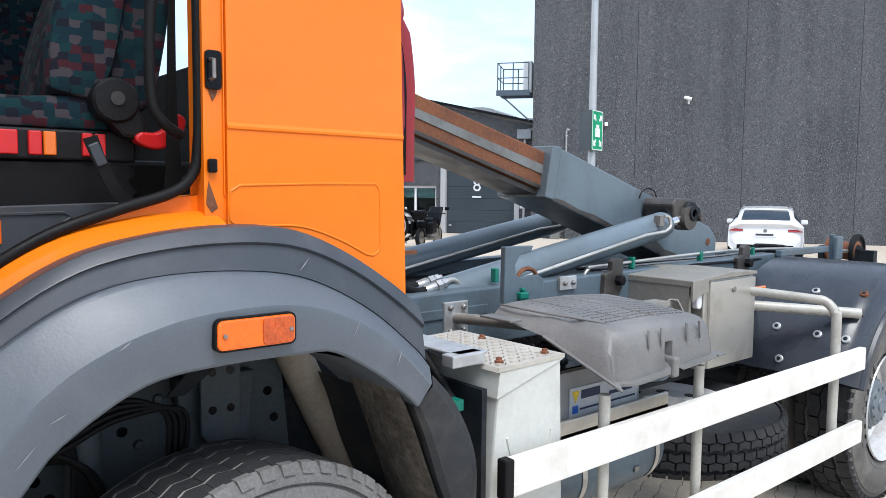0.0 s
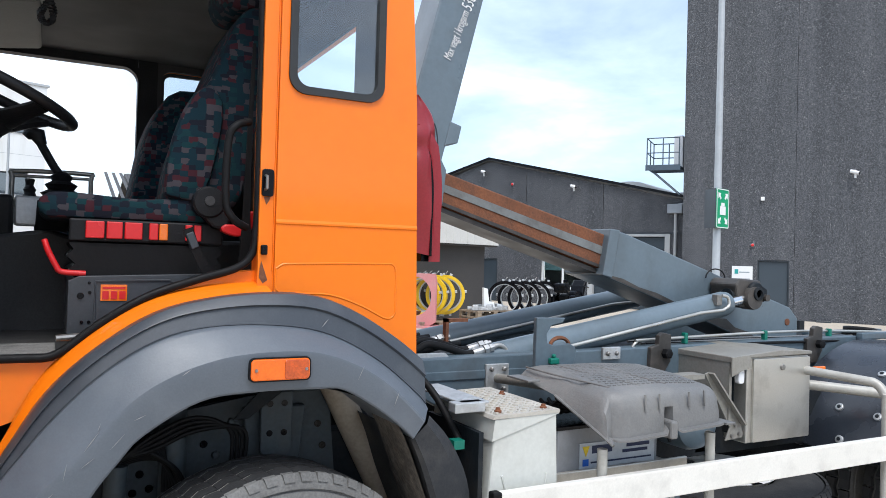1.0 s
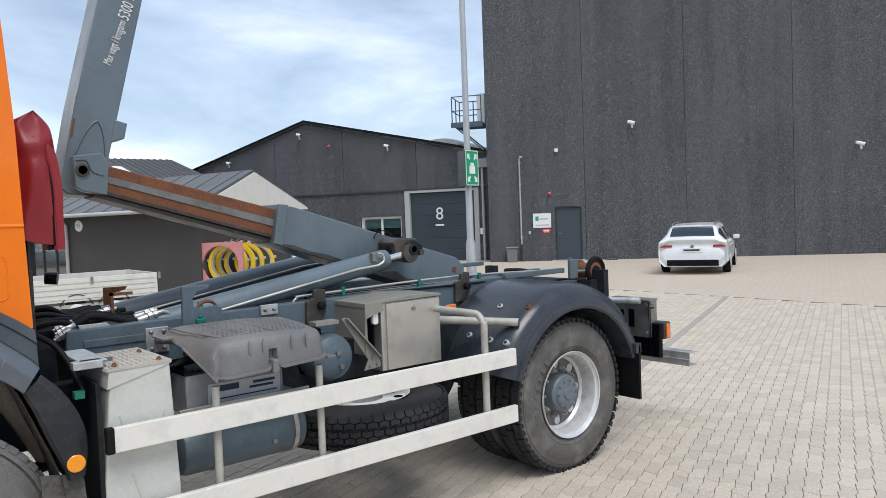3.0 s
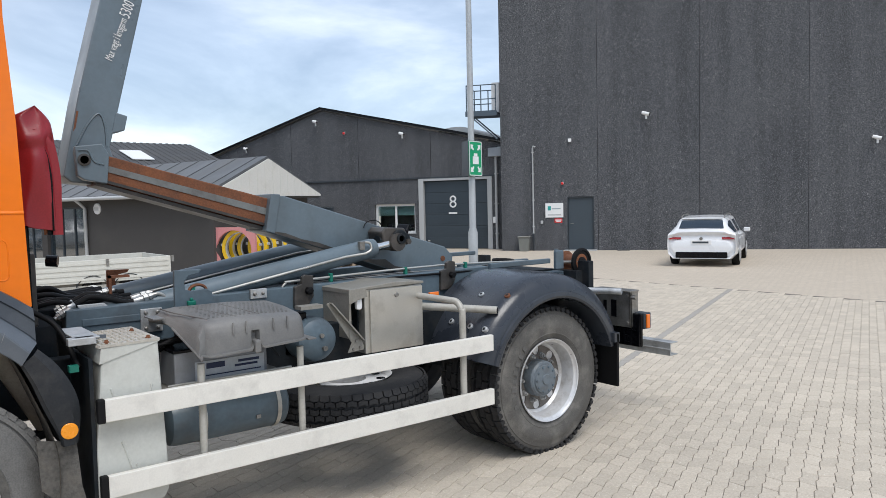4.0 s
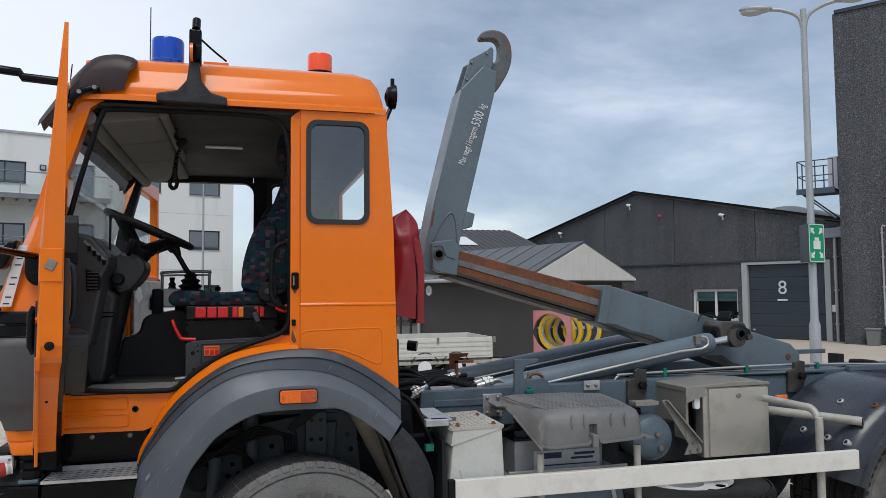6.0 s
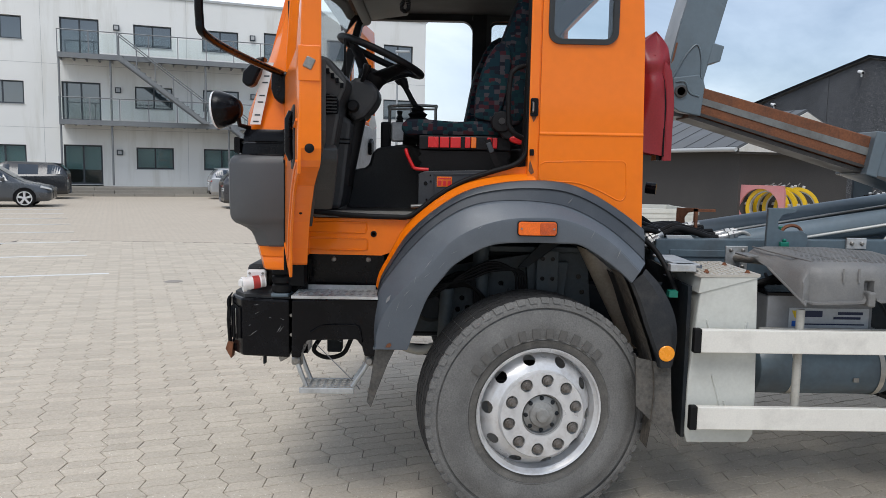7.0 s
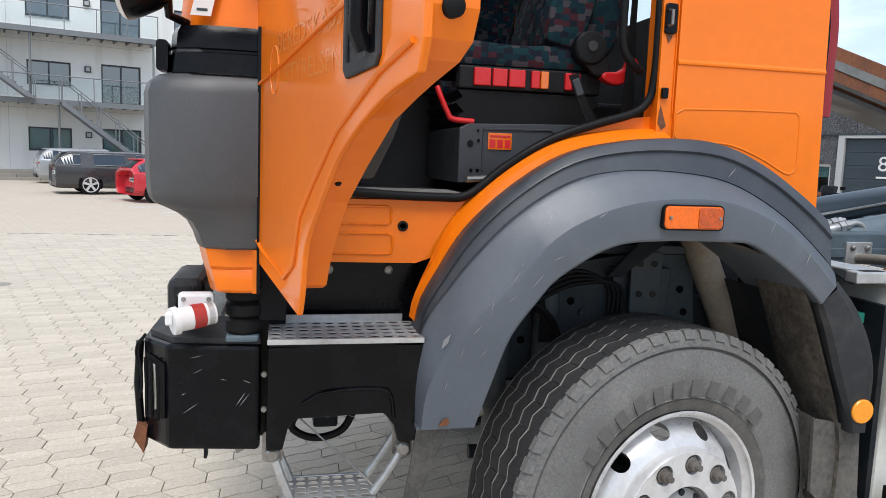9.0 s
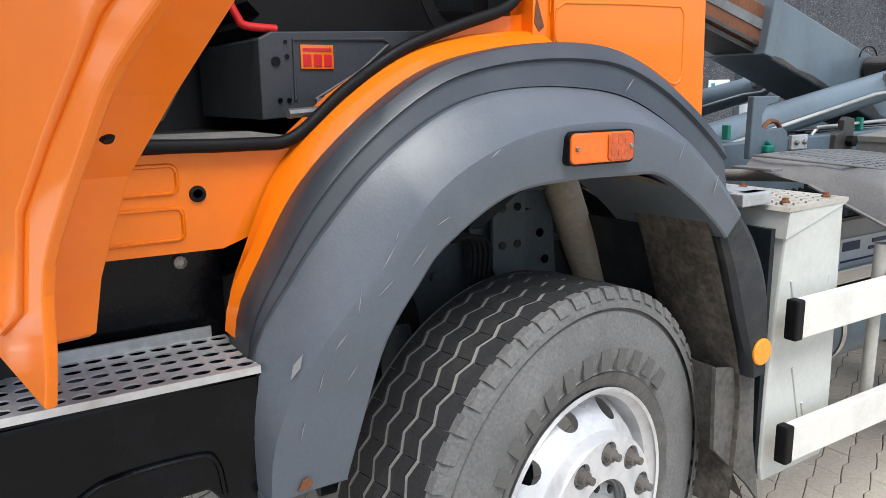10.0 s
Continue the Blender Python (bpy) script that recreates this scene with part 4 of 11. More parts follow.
def front_wheel(c, flip=1):
    w = part("wheel", LA([(0.290, 0.004), (0.297, 0.000), (0.300, 0.008), (0.290, 0.020), (0.276, 0.030), (0.270, 0.10), (0.255, 0.16), (0.20, 0.18)], c, 72, caps=False), RIM, truck, "silver steel disc wheel with ten nuts", smooth=35)
    part("bowl", disc_slots(c), RIM, w, smooth=35)
    part("disc", disc_with_holes(c, -0.035, 0.098, 0.196, 10, 0.029, 0.160, th=0.014, a_off=0.2), RIM, w, smooth=35)
    part("disc_edge", LA([(0.196, -0.035), (0.200, -0.028), (0.201, 0.01), (0.198, 0.02)], c, 64, caps=False), RIM, w, smooth=35)
    part("disc_back", LA([(0.19, -0.018), (0.09, -0.018)], c, 48, caps=False), RIMDIRTY, w)
    part("hub", LA([(0.100, 0.01), (0.098, -0.005), (0.086, 0.0), (0.084, -0.012), (0.060, -0.020), (0.056, -0.030), (0.034, -0.034), (0.030, -0.046), (0.012, -0.048)], c, 40), RIMDIRTY, w, "dusty open wheel hub", smooth=30)
    for k in range(8):
        a = 2 * math.pi * k / 8
        part("hub_bolt", LA([(0.010, 0), (0.010, -0.012), (0.006, -0.014)], (c[0] + 0.074 * math.cos(a), c[1] - 0.008, c[2] + 0.074 * math.sin(a)), 8), FRAMEDK, w)
    nuts(w, c, -0.022, 0.160, 10, 0.2, material=RIMBROWN)
    t = part("tyre", tyre_mesh(c, 0.0), FTYRE, w, "dusty worn truck tyre with ribbed tread", smooth=40)
    raised_marks(w, c, 150, 40, 11)
    part("bead_band", LA([(0.301, 0.0145), (0.336, 0.0025)], c, 72, caps=False), TYRE, w, smooth=60)
    bm = bmesh.new()
    tread_blocks(bm, c, 0.534, 0.248, 0.022, 5, 46, gap=0.012, depth=0.004, fill=0.975, round_edge=0.004, zig=0.014, stagger=False)
    part("tread", bm, TREAD, w, kind="stuff")
    bm = bmesh.new()
    add_lathe(bm, [(0.486, 0.004), (0.500, 0.005), (0.512, 0.010), (0.523, 0.018), (0.5295, 0.026), (0.529, 0.034)], c, 120)
    part("tyre_shoulder", bm, FTYRE, w, smooth=40)
    bm = bmesh.new()
    for k in range(58):
        a = 2 * math.pi * k / 58
        pts = [(0.508, a), (0.5315, a), (0.5315, a + 0.072), (0.508, a + 0.066)]
        lo = [bm.verts.new((c[0] + q * math.cos(x), c[1] + 0.032, c[2] + q * math.sin(x))) for q, x in pts]
        up = [bm.verts.new((c[0] + q * math.cos(x), c[1] + (0.003 if q < 0.52 else 0.013), c[2] + q * math.sin(x))) for q, x in pts]
        bm.faces.new(up)
        for i in range(4):
            bm.faces.new((lo[i], lo[(i + 1) % 4], up[(i + 1) % 4], up[i]))
    part("tread_shoulder", bm, FTYRE, w, kind="stuff")
    bm = bmesh.new()
    add_lathe(bm, [(0.5275, 0.028), (0.5294, 0.035), (0.5294, 0.26), (0.526, 0.275)], c, 120)
    part("groove_bed", bm, GROOVE, w, smooth=40)
    w.matrix_basis = Matrix.Translation(c) @ Matrix.Rotation(radians(11), 4, 'Z') @ Matrix.Translation([-v for v in c])
    return w


TYREMARK = mat("worn_tyre_marks", (0.105, 0.101, 0.094), 0.85, var=0.2, scale=10, fine=120)


def disc_slots(c):
    """The sloped bowl of a wheel, from the disc back to the rim well, with ten hand holes."""
    bm = bmesh.new()
    n = 10
    turns = sorted([2 * math.pi * i / 16 for i in range(16)] + [math.atan2(sg * math.pi / n, lim) % (2 * math.pi) for sg in (-1, 1) for lim in (0.40, -0.60)])
    m = len(turns)
    prof = lambda f: (0.198 + 0.075 * f, 0.0 + 0.075 * f * f + 0.01 * f)
    for h in range(n):
        am = 2 * math.pi * (h + 0.5) / n + 0.2
        outer, inner = [], []
        for t in turns:
            inner.append((0.60 + 0.26 * math.cos(t), 0.115 * math.sin(t)))
            ct, st = math.cos(t), math.sin(t)
            q = min(0.60 / -ct if ct < -1e-6 else 0.40 / ct if ct > 1e-6 else 9, (math.pi / n) / abs(st) if abs(st) > 1e-6 else 9)
            outer.append((0.60 + q * ct, q * st))
        def V(f, a):
            r, y = prof(f)
            return bm.verts.new((c[0] + r * math.cos(am + a), c[1] + y, c[2] + r * math.sin(am + a)))
        vo, vi = [V(*p) for p in outer], [V(*p) for p in inner]
        for i in range(m):
            j = (i + 1) % m
            bm.faces.new((vo[i], vo[j], vi[j], vi[i]))
    bmesh.ops.remove_doubles(bm, verts=bm.verts, dist=1e-3)
    return bm


# brown rim tone, darkened to carry the shade inside the rear dish
RIMBROWN = mat("brown_shaded_rim", (0.15, 0.135, 0.12), 0.6, metal=0.2, var=0.2, scale=9, fine=60, dirt=(0.06, 0.045, 0.035), dirt_amt=0.7, dirt_scale=8)


def rear_wheel(c):
    w = part("wheel", LA([(0.290, 0.004), (0.297, 0.0), (0.300, 0.008), (0.291, 0.018), (0.274, 0.028), (0.262, 0.07), (0.255, 0.13), (0.235, 0.15), (0.19, 0.155), (0.15, 0.15)], c, 72, caps=False), RIM, truck, "silver rear wheel with a deep dish", smooth=35)
    part("disc", disc_with_holes(c, 0.145, 0.10, 0.235, 8, 0.034, 0.200, th=0.012), RIMBROWN, w, smooth=35)
    nuts(w, c, 0.145, 0.165, 10)
    part("hub", LA([(0.135, 0.15), (0.130, 0.075), (0.118, 0.062), (0.105, 0.060), (0.102, 0.05), (0.060, 0.044), (0.040, 0.044), (0.036, 0.036), (0.015, 0.036)], c, 40), HUBG, w, "grey hub drum", smooth=30)
    for k in range(10):
        a = 2 * math.pi * k / 10
        part("hub_bolt", LA([(0.009, 0), (0.009, -0.012), (0.005, -0.014)], (c[0] + 0.09 * math.cos(a), c[1] + 0.056, c[2] + 0.09 * math.sin(a)), 8), FRAME, w)
    part("tyre", tyre_mesh(c, 0.0), TYRE, w, "dusty rear tyre with block tread", smooth=40)
    part("inner_tyre", tyre_mesh(c, 0.335), TYRE, w, "inner twin tyre", smooth=40)
    for y in (0.0, 0.335):
        bm = bmesh.new()
        tread_blocks(bm, c, 0.540, 0.272, y + 0.009, 4, 30, gap=0.016, depth=0.024)
        part("tread", bm, TREAD, w, kind="stuff")
    raised_marks(w, c, 205, 130, 8)
    bm = bmesh.new()
    for k in range(60):
        a = 2 * math.pi * k / 60
        pts = [(0.500, a), (0.530, a), (0.530, a + 0.062), (0.500, a + 0.05)]
        lo = [bm.verts.new((c[0] + q * math.cos(x), c[1] + 0.03, c[2] + q * math.sin(x))) for q, x in pts]
        up = [bm.verts.new((c[0] + q * math.cos(x), c[1] + (0.004 if q < 0.52 else 0.010), c[2] + q * math.sin(x))) for q, x in pts]
        bm.faces.new(up)
        for i in range(4):
            bm.faces.new((lo[i], lo[(i + 1) % 4], up[(i + 1) % 4], up[i]))
    part("shoulder", bm, TREAD, w, kind="stuff")
    return w


HUBG = mat("grey_hub_paint", (0.13, 0.155, 0.175), 0.5, var=0.15, scale=12, fine=70, dirt=(0.07, 0.055, 0.04), dirt_amt=0.6, dirt_scale=9)
FHUB, RHUB = (0.008, -0.03, 0.540), (3.73, 0.02, 0.525)
front_wheel(FHUB)
rear_wheel(RHUB)
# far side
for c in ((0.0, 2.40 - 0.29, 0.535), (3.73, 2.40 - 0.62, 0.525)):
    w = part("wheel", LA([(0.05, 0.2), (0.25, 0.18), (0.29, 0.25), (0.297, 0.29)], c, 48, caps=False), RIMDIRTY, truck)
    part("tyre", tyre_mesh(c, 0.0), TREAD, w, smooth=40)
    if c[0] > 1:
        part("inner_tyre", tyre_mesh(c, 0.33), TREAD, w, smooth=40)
part("axle", TB([(0, 0.25, 0.5), (0, 2.2, 0.5)], 0.07, 14), FRAMEDK, truck, smooth=40)
part("axle", TB([(3.73, 0.3, 0.52), (3.73, 2.2, 0.52)], 0.09, 14), FRAMEDK, truck, smooth=40)

# cab shell
ARCH_U = [(-0.748, 0.98), (-0.738, 1.12), (-0.69, 1.22), (-0.61, 1.345), (-0.485, 1.46), (-0.35, 1.543), (-0.2, 1.582), (-0.045, 1.597), (0.10, 1.588), (0.235, 1.537), (0.375, 1.452), (0.463, 1.385)]
AU = resample(ARCH_U, 48)


def side_panel(y, name, window, x0=-0.018):
    """The panel behind the door, with the quarter window's opening cut through it."""
    out = [(x0, 2.775), (x0, 1.595)] + [p for p in AU if p[0] > max(x0, -0.05) + 0.004] + [(0.468, 1.39), (0.456, 1.82), (0.446, 2.2), (0.410, 2.775)]
    bm = bmesh.new()
    th = 0.03 if y < 1 else -0.03
    hole = rounded(*window, 0.05, 6)
    # bridge the outline to the hole: outline resampled by angle round the hole's centre
    cx, cz = (window[0] + window[1]) / 2, (window[2] + window[3]) / 2
    n = len(out)
    P = [bm.verts.new((p[0], y, p[1])) for p in out]
    H = [bm.verts.new((p[0], y, p[1])) for p in hole]
    eo = [bm.edges.new((P[i], P[(i + 1) % n])) for i in range(n)]
    eh = [bm.edges.new((H[i], H[(i + 1) % len(H)])) for i in range(len(H))]
    bmesh.ops.triangle_fill(bm, edges=eo + eh, use_beauty=True)
    g = bmesh.ops.extrude_face_region(bm, geom=bm.faces[:])
    bmesh.ops.translate(bm, verts=[v for v in g["geom"] if isinstance(v, bmesh.types.BMVert)], vec=(0, th, 0))
    return bm


DUSTYRUB = mat("dusty_window_rubber", (0.022, 0.024, 0.026), 0.7, var=0.15, scale=9, fine=90)
INBLACK0 = mat("black_side_lining", (0.025, 0.025, 0.026), 0.7, var=0.2, scale=5, fine=120)
SIDEGLASS = glass_mat("side_window_glass", (0.86, 0.92, 0.92), 0.015)
SIDEGLASS.node_tree.nodes["Principled BSDF"].inputs["IOR"].default_value = 1.75
QW = (0.016, 0.315, 2.215, 2.722)
cab = part("cab_side", side_panel(YL, "cab_side", QW), ORANGE, truck, "glossy orange cab side behind the door")
QF = (-0.100, 0.180, 2.20, 2.718)
part("cab_side", side_panel(YR, "cab_side", QF, -0.125), ORANGE, truck)
part("far_side_lining", side_panel(YR - 0.033, "far_side_lining", QF, -0.125), INBLACK0, truck)
for y, s, QW in ((YL, -1, QW), (YR, 1, QF)):
    bm = bmesh.new()
    add_ring(bm, rounded(QW[0] - 0.008, QW[1] + 0.008, QW[2] - 0.008, QW[3] + 0.008, 0.056, 6), rounded(QW[0] + 0.016, QW[1] - 0.016, QW[2] + 0.016, QW[3] - 0.016, 0.04, 6), y + s * 0.010, y - s * 0.02)
    fr = part("window_seal", bm, DUSTYRUB, cab, "black rubber window seal")
    pane = part("pane", PR(rounded(QW[0] + 0.012, QW[1] - 0.012, QW[2] + 0.012, QW[3] - 0.012, 0.04, 6), y - s * 0.004, y - s * 0.008), SIDEGLASS, cab)
    pane.visible_shadow = False
# crease, pressed panel
bm = bmesh.new()
add_prism(bm, [(0.0, 1.802), (-0.004, 1.805), (-0.0045, 1.810), (0.0, 1.818)], -0.018, 0.456, "x")
for v in bm.verts:
    v.co.y += YL
part("crease", bm, ORANGE, cab)
press = resample([(-0.012, 1.668), (-0.010, 1.60), (0.05, 1.592), (0.16, 1.588), (0.26, 1.556), (0.345, 1.514)], 22) + resample([(0.364, 1.510), (0.385, 1.527), (0.386, 1.60), (0.384, 1.672), (0.370, 1.690)], 14) + [(0.2, 1.688), (0.01, 1.682)]
bm = bmesh.new()
add_tube(bm, [(p[0], YL + 0.001, p[1]) for p in press] + [(press[0][0], YL + 0.001, press[0][1])], 0.0036, 8)
part("pressed_bead", bm, ORANGE, cab, smooth=60)

# door pillar, sill and the orange lip over the arch
part("door_pillar", PR([(-0.066, 1.60), (-0.017, 1.588), (-0.017, 2.78), (-0.066, 2.74)], YL + 0.012, YL + 0.09), ORANGE, cab, "orange door pillar with rust streaks")
bm = bmesh.new()
lipA = [p for p in AU if p[0] < -0.015 and p[1] > 1.06]
lipw = [max(0.25, min(1.0, (p[1] - 1.0) / 0.4)) for p in lipA]
strip(bm, [[(p[0], YL - 0.012, p[1]) for p in lipA], [(p[0] - 0.006 - 0.006 * (p[0] < -0.5), YL + 0.004, p[1] + 0.012) for p in lipA], [(p[0] - 0.016 * w, YL + 0.02 * w, p[1] + 0.024 * w) for p, w in zip(lipA, lipw)], [(p[0] - 0.020 * w, YL + 0.056 * w, p[1] + 0.030 * w) for p, w in zip(lipA, lipw)]])
part("arch_lip", bm, ORANGE, cab, smooth=50)
SILL = [(-1.12, 1.235), (-0.735, 1.232)] + [(p[0] - 0.008, p[1] + 0.010) for p in lipA if p[1] > 1.22] + [(-0.062, 1.66), (-0.129, 1.652), (-0.236, 1.622), (-0.367, 1.573), (-0.491, 1.497), (-0.596, 1.410), (-0.70, 1.406), (-1.12, 1.41)]
part("sill", PR(SILL, YL + 0.05, YL + 0.13), ORANGE, cab, "orange door sill with pressed panels")
for bx in ((-1.09, -0.805, 1.337, 1.385), (-1.09, -0.800, 1.256, 1.312)):
    bm = bmesh.new()
    o = rounded(*bx, 0.012, 3)
    add_tube(bm, [(p[0], YL + 0.05, p[1]) for p in o + o[:1]], 0.004, 6)
    part("pressed_bead", bm, ORANGE, cab, smooth=60)
part("plug", LA([(0.015, 0.0), (0.014, -0.006), (0.009, -0.007), (0.007, -0.002)], (-0.772, YL + 0.052, 1.333), 20), RUBBER, cab, smooth=40)
# rubber seal round the door opening
OPEN = [(-1.077, 1.437), (-0.867, 1.420), (-0.68, 1.415), (-0.596, 1.424), (-0.491, 1.506), (-0.367, 1.582), (-0.236, 1.63), (-0.129, 1.664), (-0.085, 1.70), (-0.070, 1.76), (-0.066, 1.92), (-0.070, 2.482), (-0.085, 2.63), (-0.115, 2.70), (-0.202, 2.740), (-0.6, 2.744), (-0.889, 2.738), (-0.937, 2.707), (-0.985, 2.55), (-1.073, 2.185), (-1.095, 1.9), (-1.098, 1.6), (-1.095, 1.47)]
bm = bmesh.new()
cl = curve_pts([(p[0], YL + 0.035, p[1]) for p in OPEN + OPEN[:1]], 6)
add_tube(bm, cl, 0.012, 8)
part("door_seal", bm, RUBBER, cab, "black rubber door seal", smooth=60)
# A pillar, front corner
part("front_pillar", PR([(-1.10, 2.36), (-0.985, 2.74), (-0.93, 2.78), (-1.06, 2.79), (-1.17, 2.40), (-1.33, 1.80), (-1.10, 1.78)], YL + 0.03, YL + 0.11), ORANGE, cab)
part("hinge_pillar", B((-1.14, -1.075, YL + 0.03, YL + 0.14, 1.23, 2.42)), ORANGE, cab)
bm = bmesh.new()
rowz = [(1.755, -1.345, 0.02), (1.85, -1.335, 0.03), (1.95, -1.30, 0.045), (2.05, -1.265, 0.06), (2.2, -1.215, 0.09), (2.40, -1.15, 0.11)]
rows = []
for z, xf, yo in rowz:
    rows.append([(-1.13, YL - 0.075 + yo * 0.9, z), ((xf - 1.13) / 2, YL - 0.070 + yo, z), (xf + 0.05, YL - 0.05 + yo, z), (xf + 0.012, YL - 0.01 + yo, z), (xf, YL + 0.08 + yo, z), (xf - 0.02, 0.7, z), (xf - 0.04, 1.2, z), (xf - 0.02, 1.7, z), (xf, 2.3, z)])
strip(bm, [r[:5] for r in rows])
strip(bm, [r[4:] for r in rows[:3]])
bmesh.ops.remove_doubles(bm, verts=bm.verts, dist=1e-5)
front = part("front_corner", bm, ORANGE, truck, "orange front corner of the cab", smooth=50)
part("sticker", PR([(-1.30, 1.795), (-1.255, 1.795), (-1.195, 2.06), (-1.235, 2.06)], 0.030, 0.034), WHITE, front, "white paper sticker with rows of small print")
for k in range(9):
    f = k / 9
    if k in (2, 5):
        continue
    x0, z0 = -1.292 + 0.062 * f, 1.805 + 0.25 * f
    part("print_row", B((x0 + 0.006, x0 + 0.030, 0.0290, 0.0295, z0, z0 + 0.006)), DGREY, front)
# grey plastic corner panel
CORNER = mat("dark_corner_plastic", (0.066, 0.069, 0.073), 0.5, var=0.18, scale=4, fine=320, bump=0.07, dirt=(0.10, 0.105, 0.11), dirt_amt=0.55, dirt_scale=4)
bm = bmesh.new()
rows = []
for z, xf, yo in ((1.262, -1.290, 0.022), (1.268, -1.294, 0.016), (1.30, -1.304, 0.012), (1.325, -1.317, 0.010), (1.342, -1.338, 0.008), (1.356, -1.366, 0.005), (1.366, -1.390, 0.002), (1.378, -1.400, -0.003), (1.395, -1.405, -0.006), (1.45, -1.408, -0.008), (1.62, -1.409, -0.008), (1.645, -1.403, 0.0), (1.660, -1.388, 0.01), (1.668, -1.360, 0.02), (1.755, -1.345, 0.022), (1.772, -1.340, 0.03)):
    rows.append([(-1.148, 0.005 + yo, z), (-1.22, 0.0 + yo, z), (xf + 0.07, 0.005 + yo, z), (xf + 0.02, 0.03 + yo, z), (xf, 0.09 + yo, z), (xf - 0.012, 0.4, z), (xf - 0.02, 1.2, z), (xf, 2.3, z)])
strip(bm, rows)
cp = part("corner_panel", bm, CORNER, truck, "scuffed dark grey plastic corner panel", smooth=35)
bm = bmesh.new()
rows = []
for z, xf, yo in ((1.664, -1.362, 0.008), (1.668, -1.360, 0.016), (1.712, -1.354, 0.017), (1.715, -1.349, 0.021), (1.720, -1.349, 0.021), (1.723, -1.352, 0.017), (1.757, -1.349, 0.018), (1.774, -1.343, 0.026)):
    rows.append([(-1.147, 0.005 + yo, z), (-1.22, 0.0 + yo, z), (xf + 0.07, 0.005 + yo, z), (xf + 0.02, 0.03 + yo, z), (xf, 0.09 + yo, z), (xf - 0.012, 0.4, z)])
strip(bm, rows)
part("upper_band", bm, BLACK, cp, "black grooved band over the corner panel", smooth=35)
part("panel_edge", B((-1.150, -1.142, 0.0, 0.12, 1.16, 1.775)), BLACK, cp)
bm = bmesh.new()
rows = []
for z, xf, yo in ((1.155, -1.260, 0.010), (1.162, -1.264, 0.004), (1.205, -1.274, 0.002), (1.212, -1.276, 0.006), (1.220, -1.279, 0.0), (1.262, -1.289, 0.0)):
    rows.append([(-1.150, 0.035 + yo, z), (xf + 0.06, 0.035 + yo, z), (xf + 0.02, 0.05 + yo, z), (xf, 0.10, z), (xf, 1.2, z), (xf, 2.3, z)])
strip(bm, rows)
skirt = part("front_skirt", bm, ORANGE, truck, "orange skirt under the corner panel", smooth=35)
# black box added where the hinge gap is only in shade
part("hinge_gap_seal", B((-1.146, -1.080, 0.035, 0.12, 1.10, 2.36)), RUBBER, truck, "black filler standing in for the dark hinge gap")
flange = part("skirt_flange", B((-1.160, -1.146, 0.022, 0.10, 1.158, 1.262)), ORANGE, truck)
moved(0, -0.065, 0.024, front, cp, skirt, flange)

# roof
bm = bmesh.new()
rows = []
for x, dz, iny in ((-1.02, -0.03, 0.02), (-0.85, 0.0, 0.0), (-0.3, 0.0, 0.0), (0.12, -0.005, 0.0), (0.264, -0.015, 0.0), (0.344, -0.04, 0.004), (0.384, -0.085, 0.01), (0.402, -0.14, 0.012), (0.411, -0.19, 0.012)):
    r = []
    for y, z in ((0.075, 2.775), (0.078, 2.80), (0.095, 2.812), (0.098, 2.86), (0.110, 2.875), (0.13, 2.93), (0.17, 2.985), (0.24, 3.02), (0.38, 3.04), (0.8, 3.055), (1.2, 3.06)):
        zz = min(z, 3.06 + dz - (3.06 - z) * 0.6) if z > 2.815 else z
        zz = max(zz, 2.776 + (y - 0.075) * 0.01) if dz < -0.1 else zz
        r.append((x, y + iny, zz))
    rows.append(r + [(p[0], 2 * YC - p[1], p[2]) for p in r[-2::-1]])
strip(bm, rows)
roof = part("roof", bm, ORANGE, truck, "orange pressed cab roof with a rain gutter", smooth=40)

# rear wall and far side of the cab
part("rear_wall", B((0.41, 0.445, YL + 0.02, YR - 0.02, 1.4, 2.10), (0.395, 0.42, YL + 0.02, 0.45, 2.10, 2.78), (0.395, 0.42, 1.95, YR - 0.02, 2.10, 2.78), (0.395, 0.42, 0.45, 1.95, 2.60, 2.78)), ORANGE, truck, "orange cab rear wall with a window opening")
CREAMIN = mat("grey_cab_lining", (0.050, 0.049, 0.047), 0.8, var=0.12, scale=4, fine=140, bump=0.15, dirt=(0.05, 0.048, 0.045), dirt_amt=0.5)
LININGBLK = mat("worn_black_lining", (0.030, 0.030, 0.031), 0.55, var=0.3, scale=4, fine=140, bump=0.2, dirt=(0.075, 0.071, 0.065), dirt_amt=0.5, dirt_scale=3)
INBLACK = mat("black_cab_trim", (0.009, 0.009, 0.010), 0.5, spec=0.25, var=0.2, scale=5, fine=140, bump=0.2, dirt=(0.032, 0.030, 0.028), dirt_amt=0.35, dirt_scale=4)
part("headliner", B((-0.98, 0.37, 0.13, 2.27, 2.757, 2.772)), CREAMIN, truck, "grey felt headliner")
part("rear_lining", B((0.36, 0.374, 0.14, 2.26, 1.45, 2.12), (0.36, 0.374, 0.14, 0.46, 2.12, 2.76), (0.36, 0.374, 1.94, 2.26, 2.12, 2.76), (0.36, 0.374, 0.46, 1.94, 2.58, 2.76)), CREAMIN, truck)
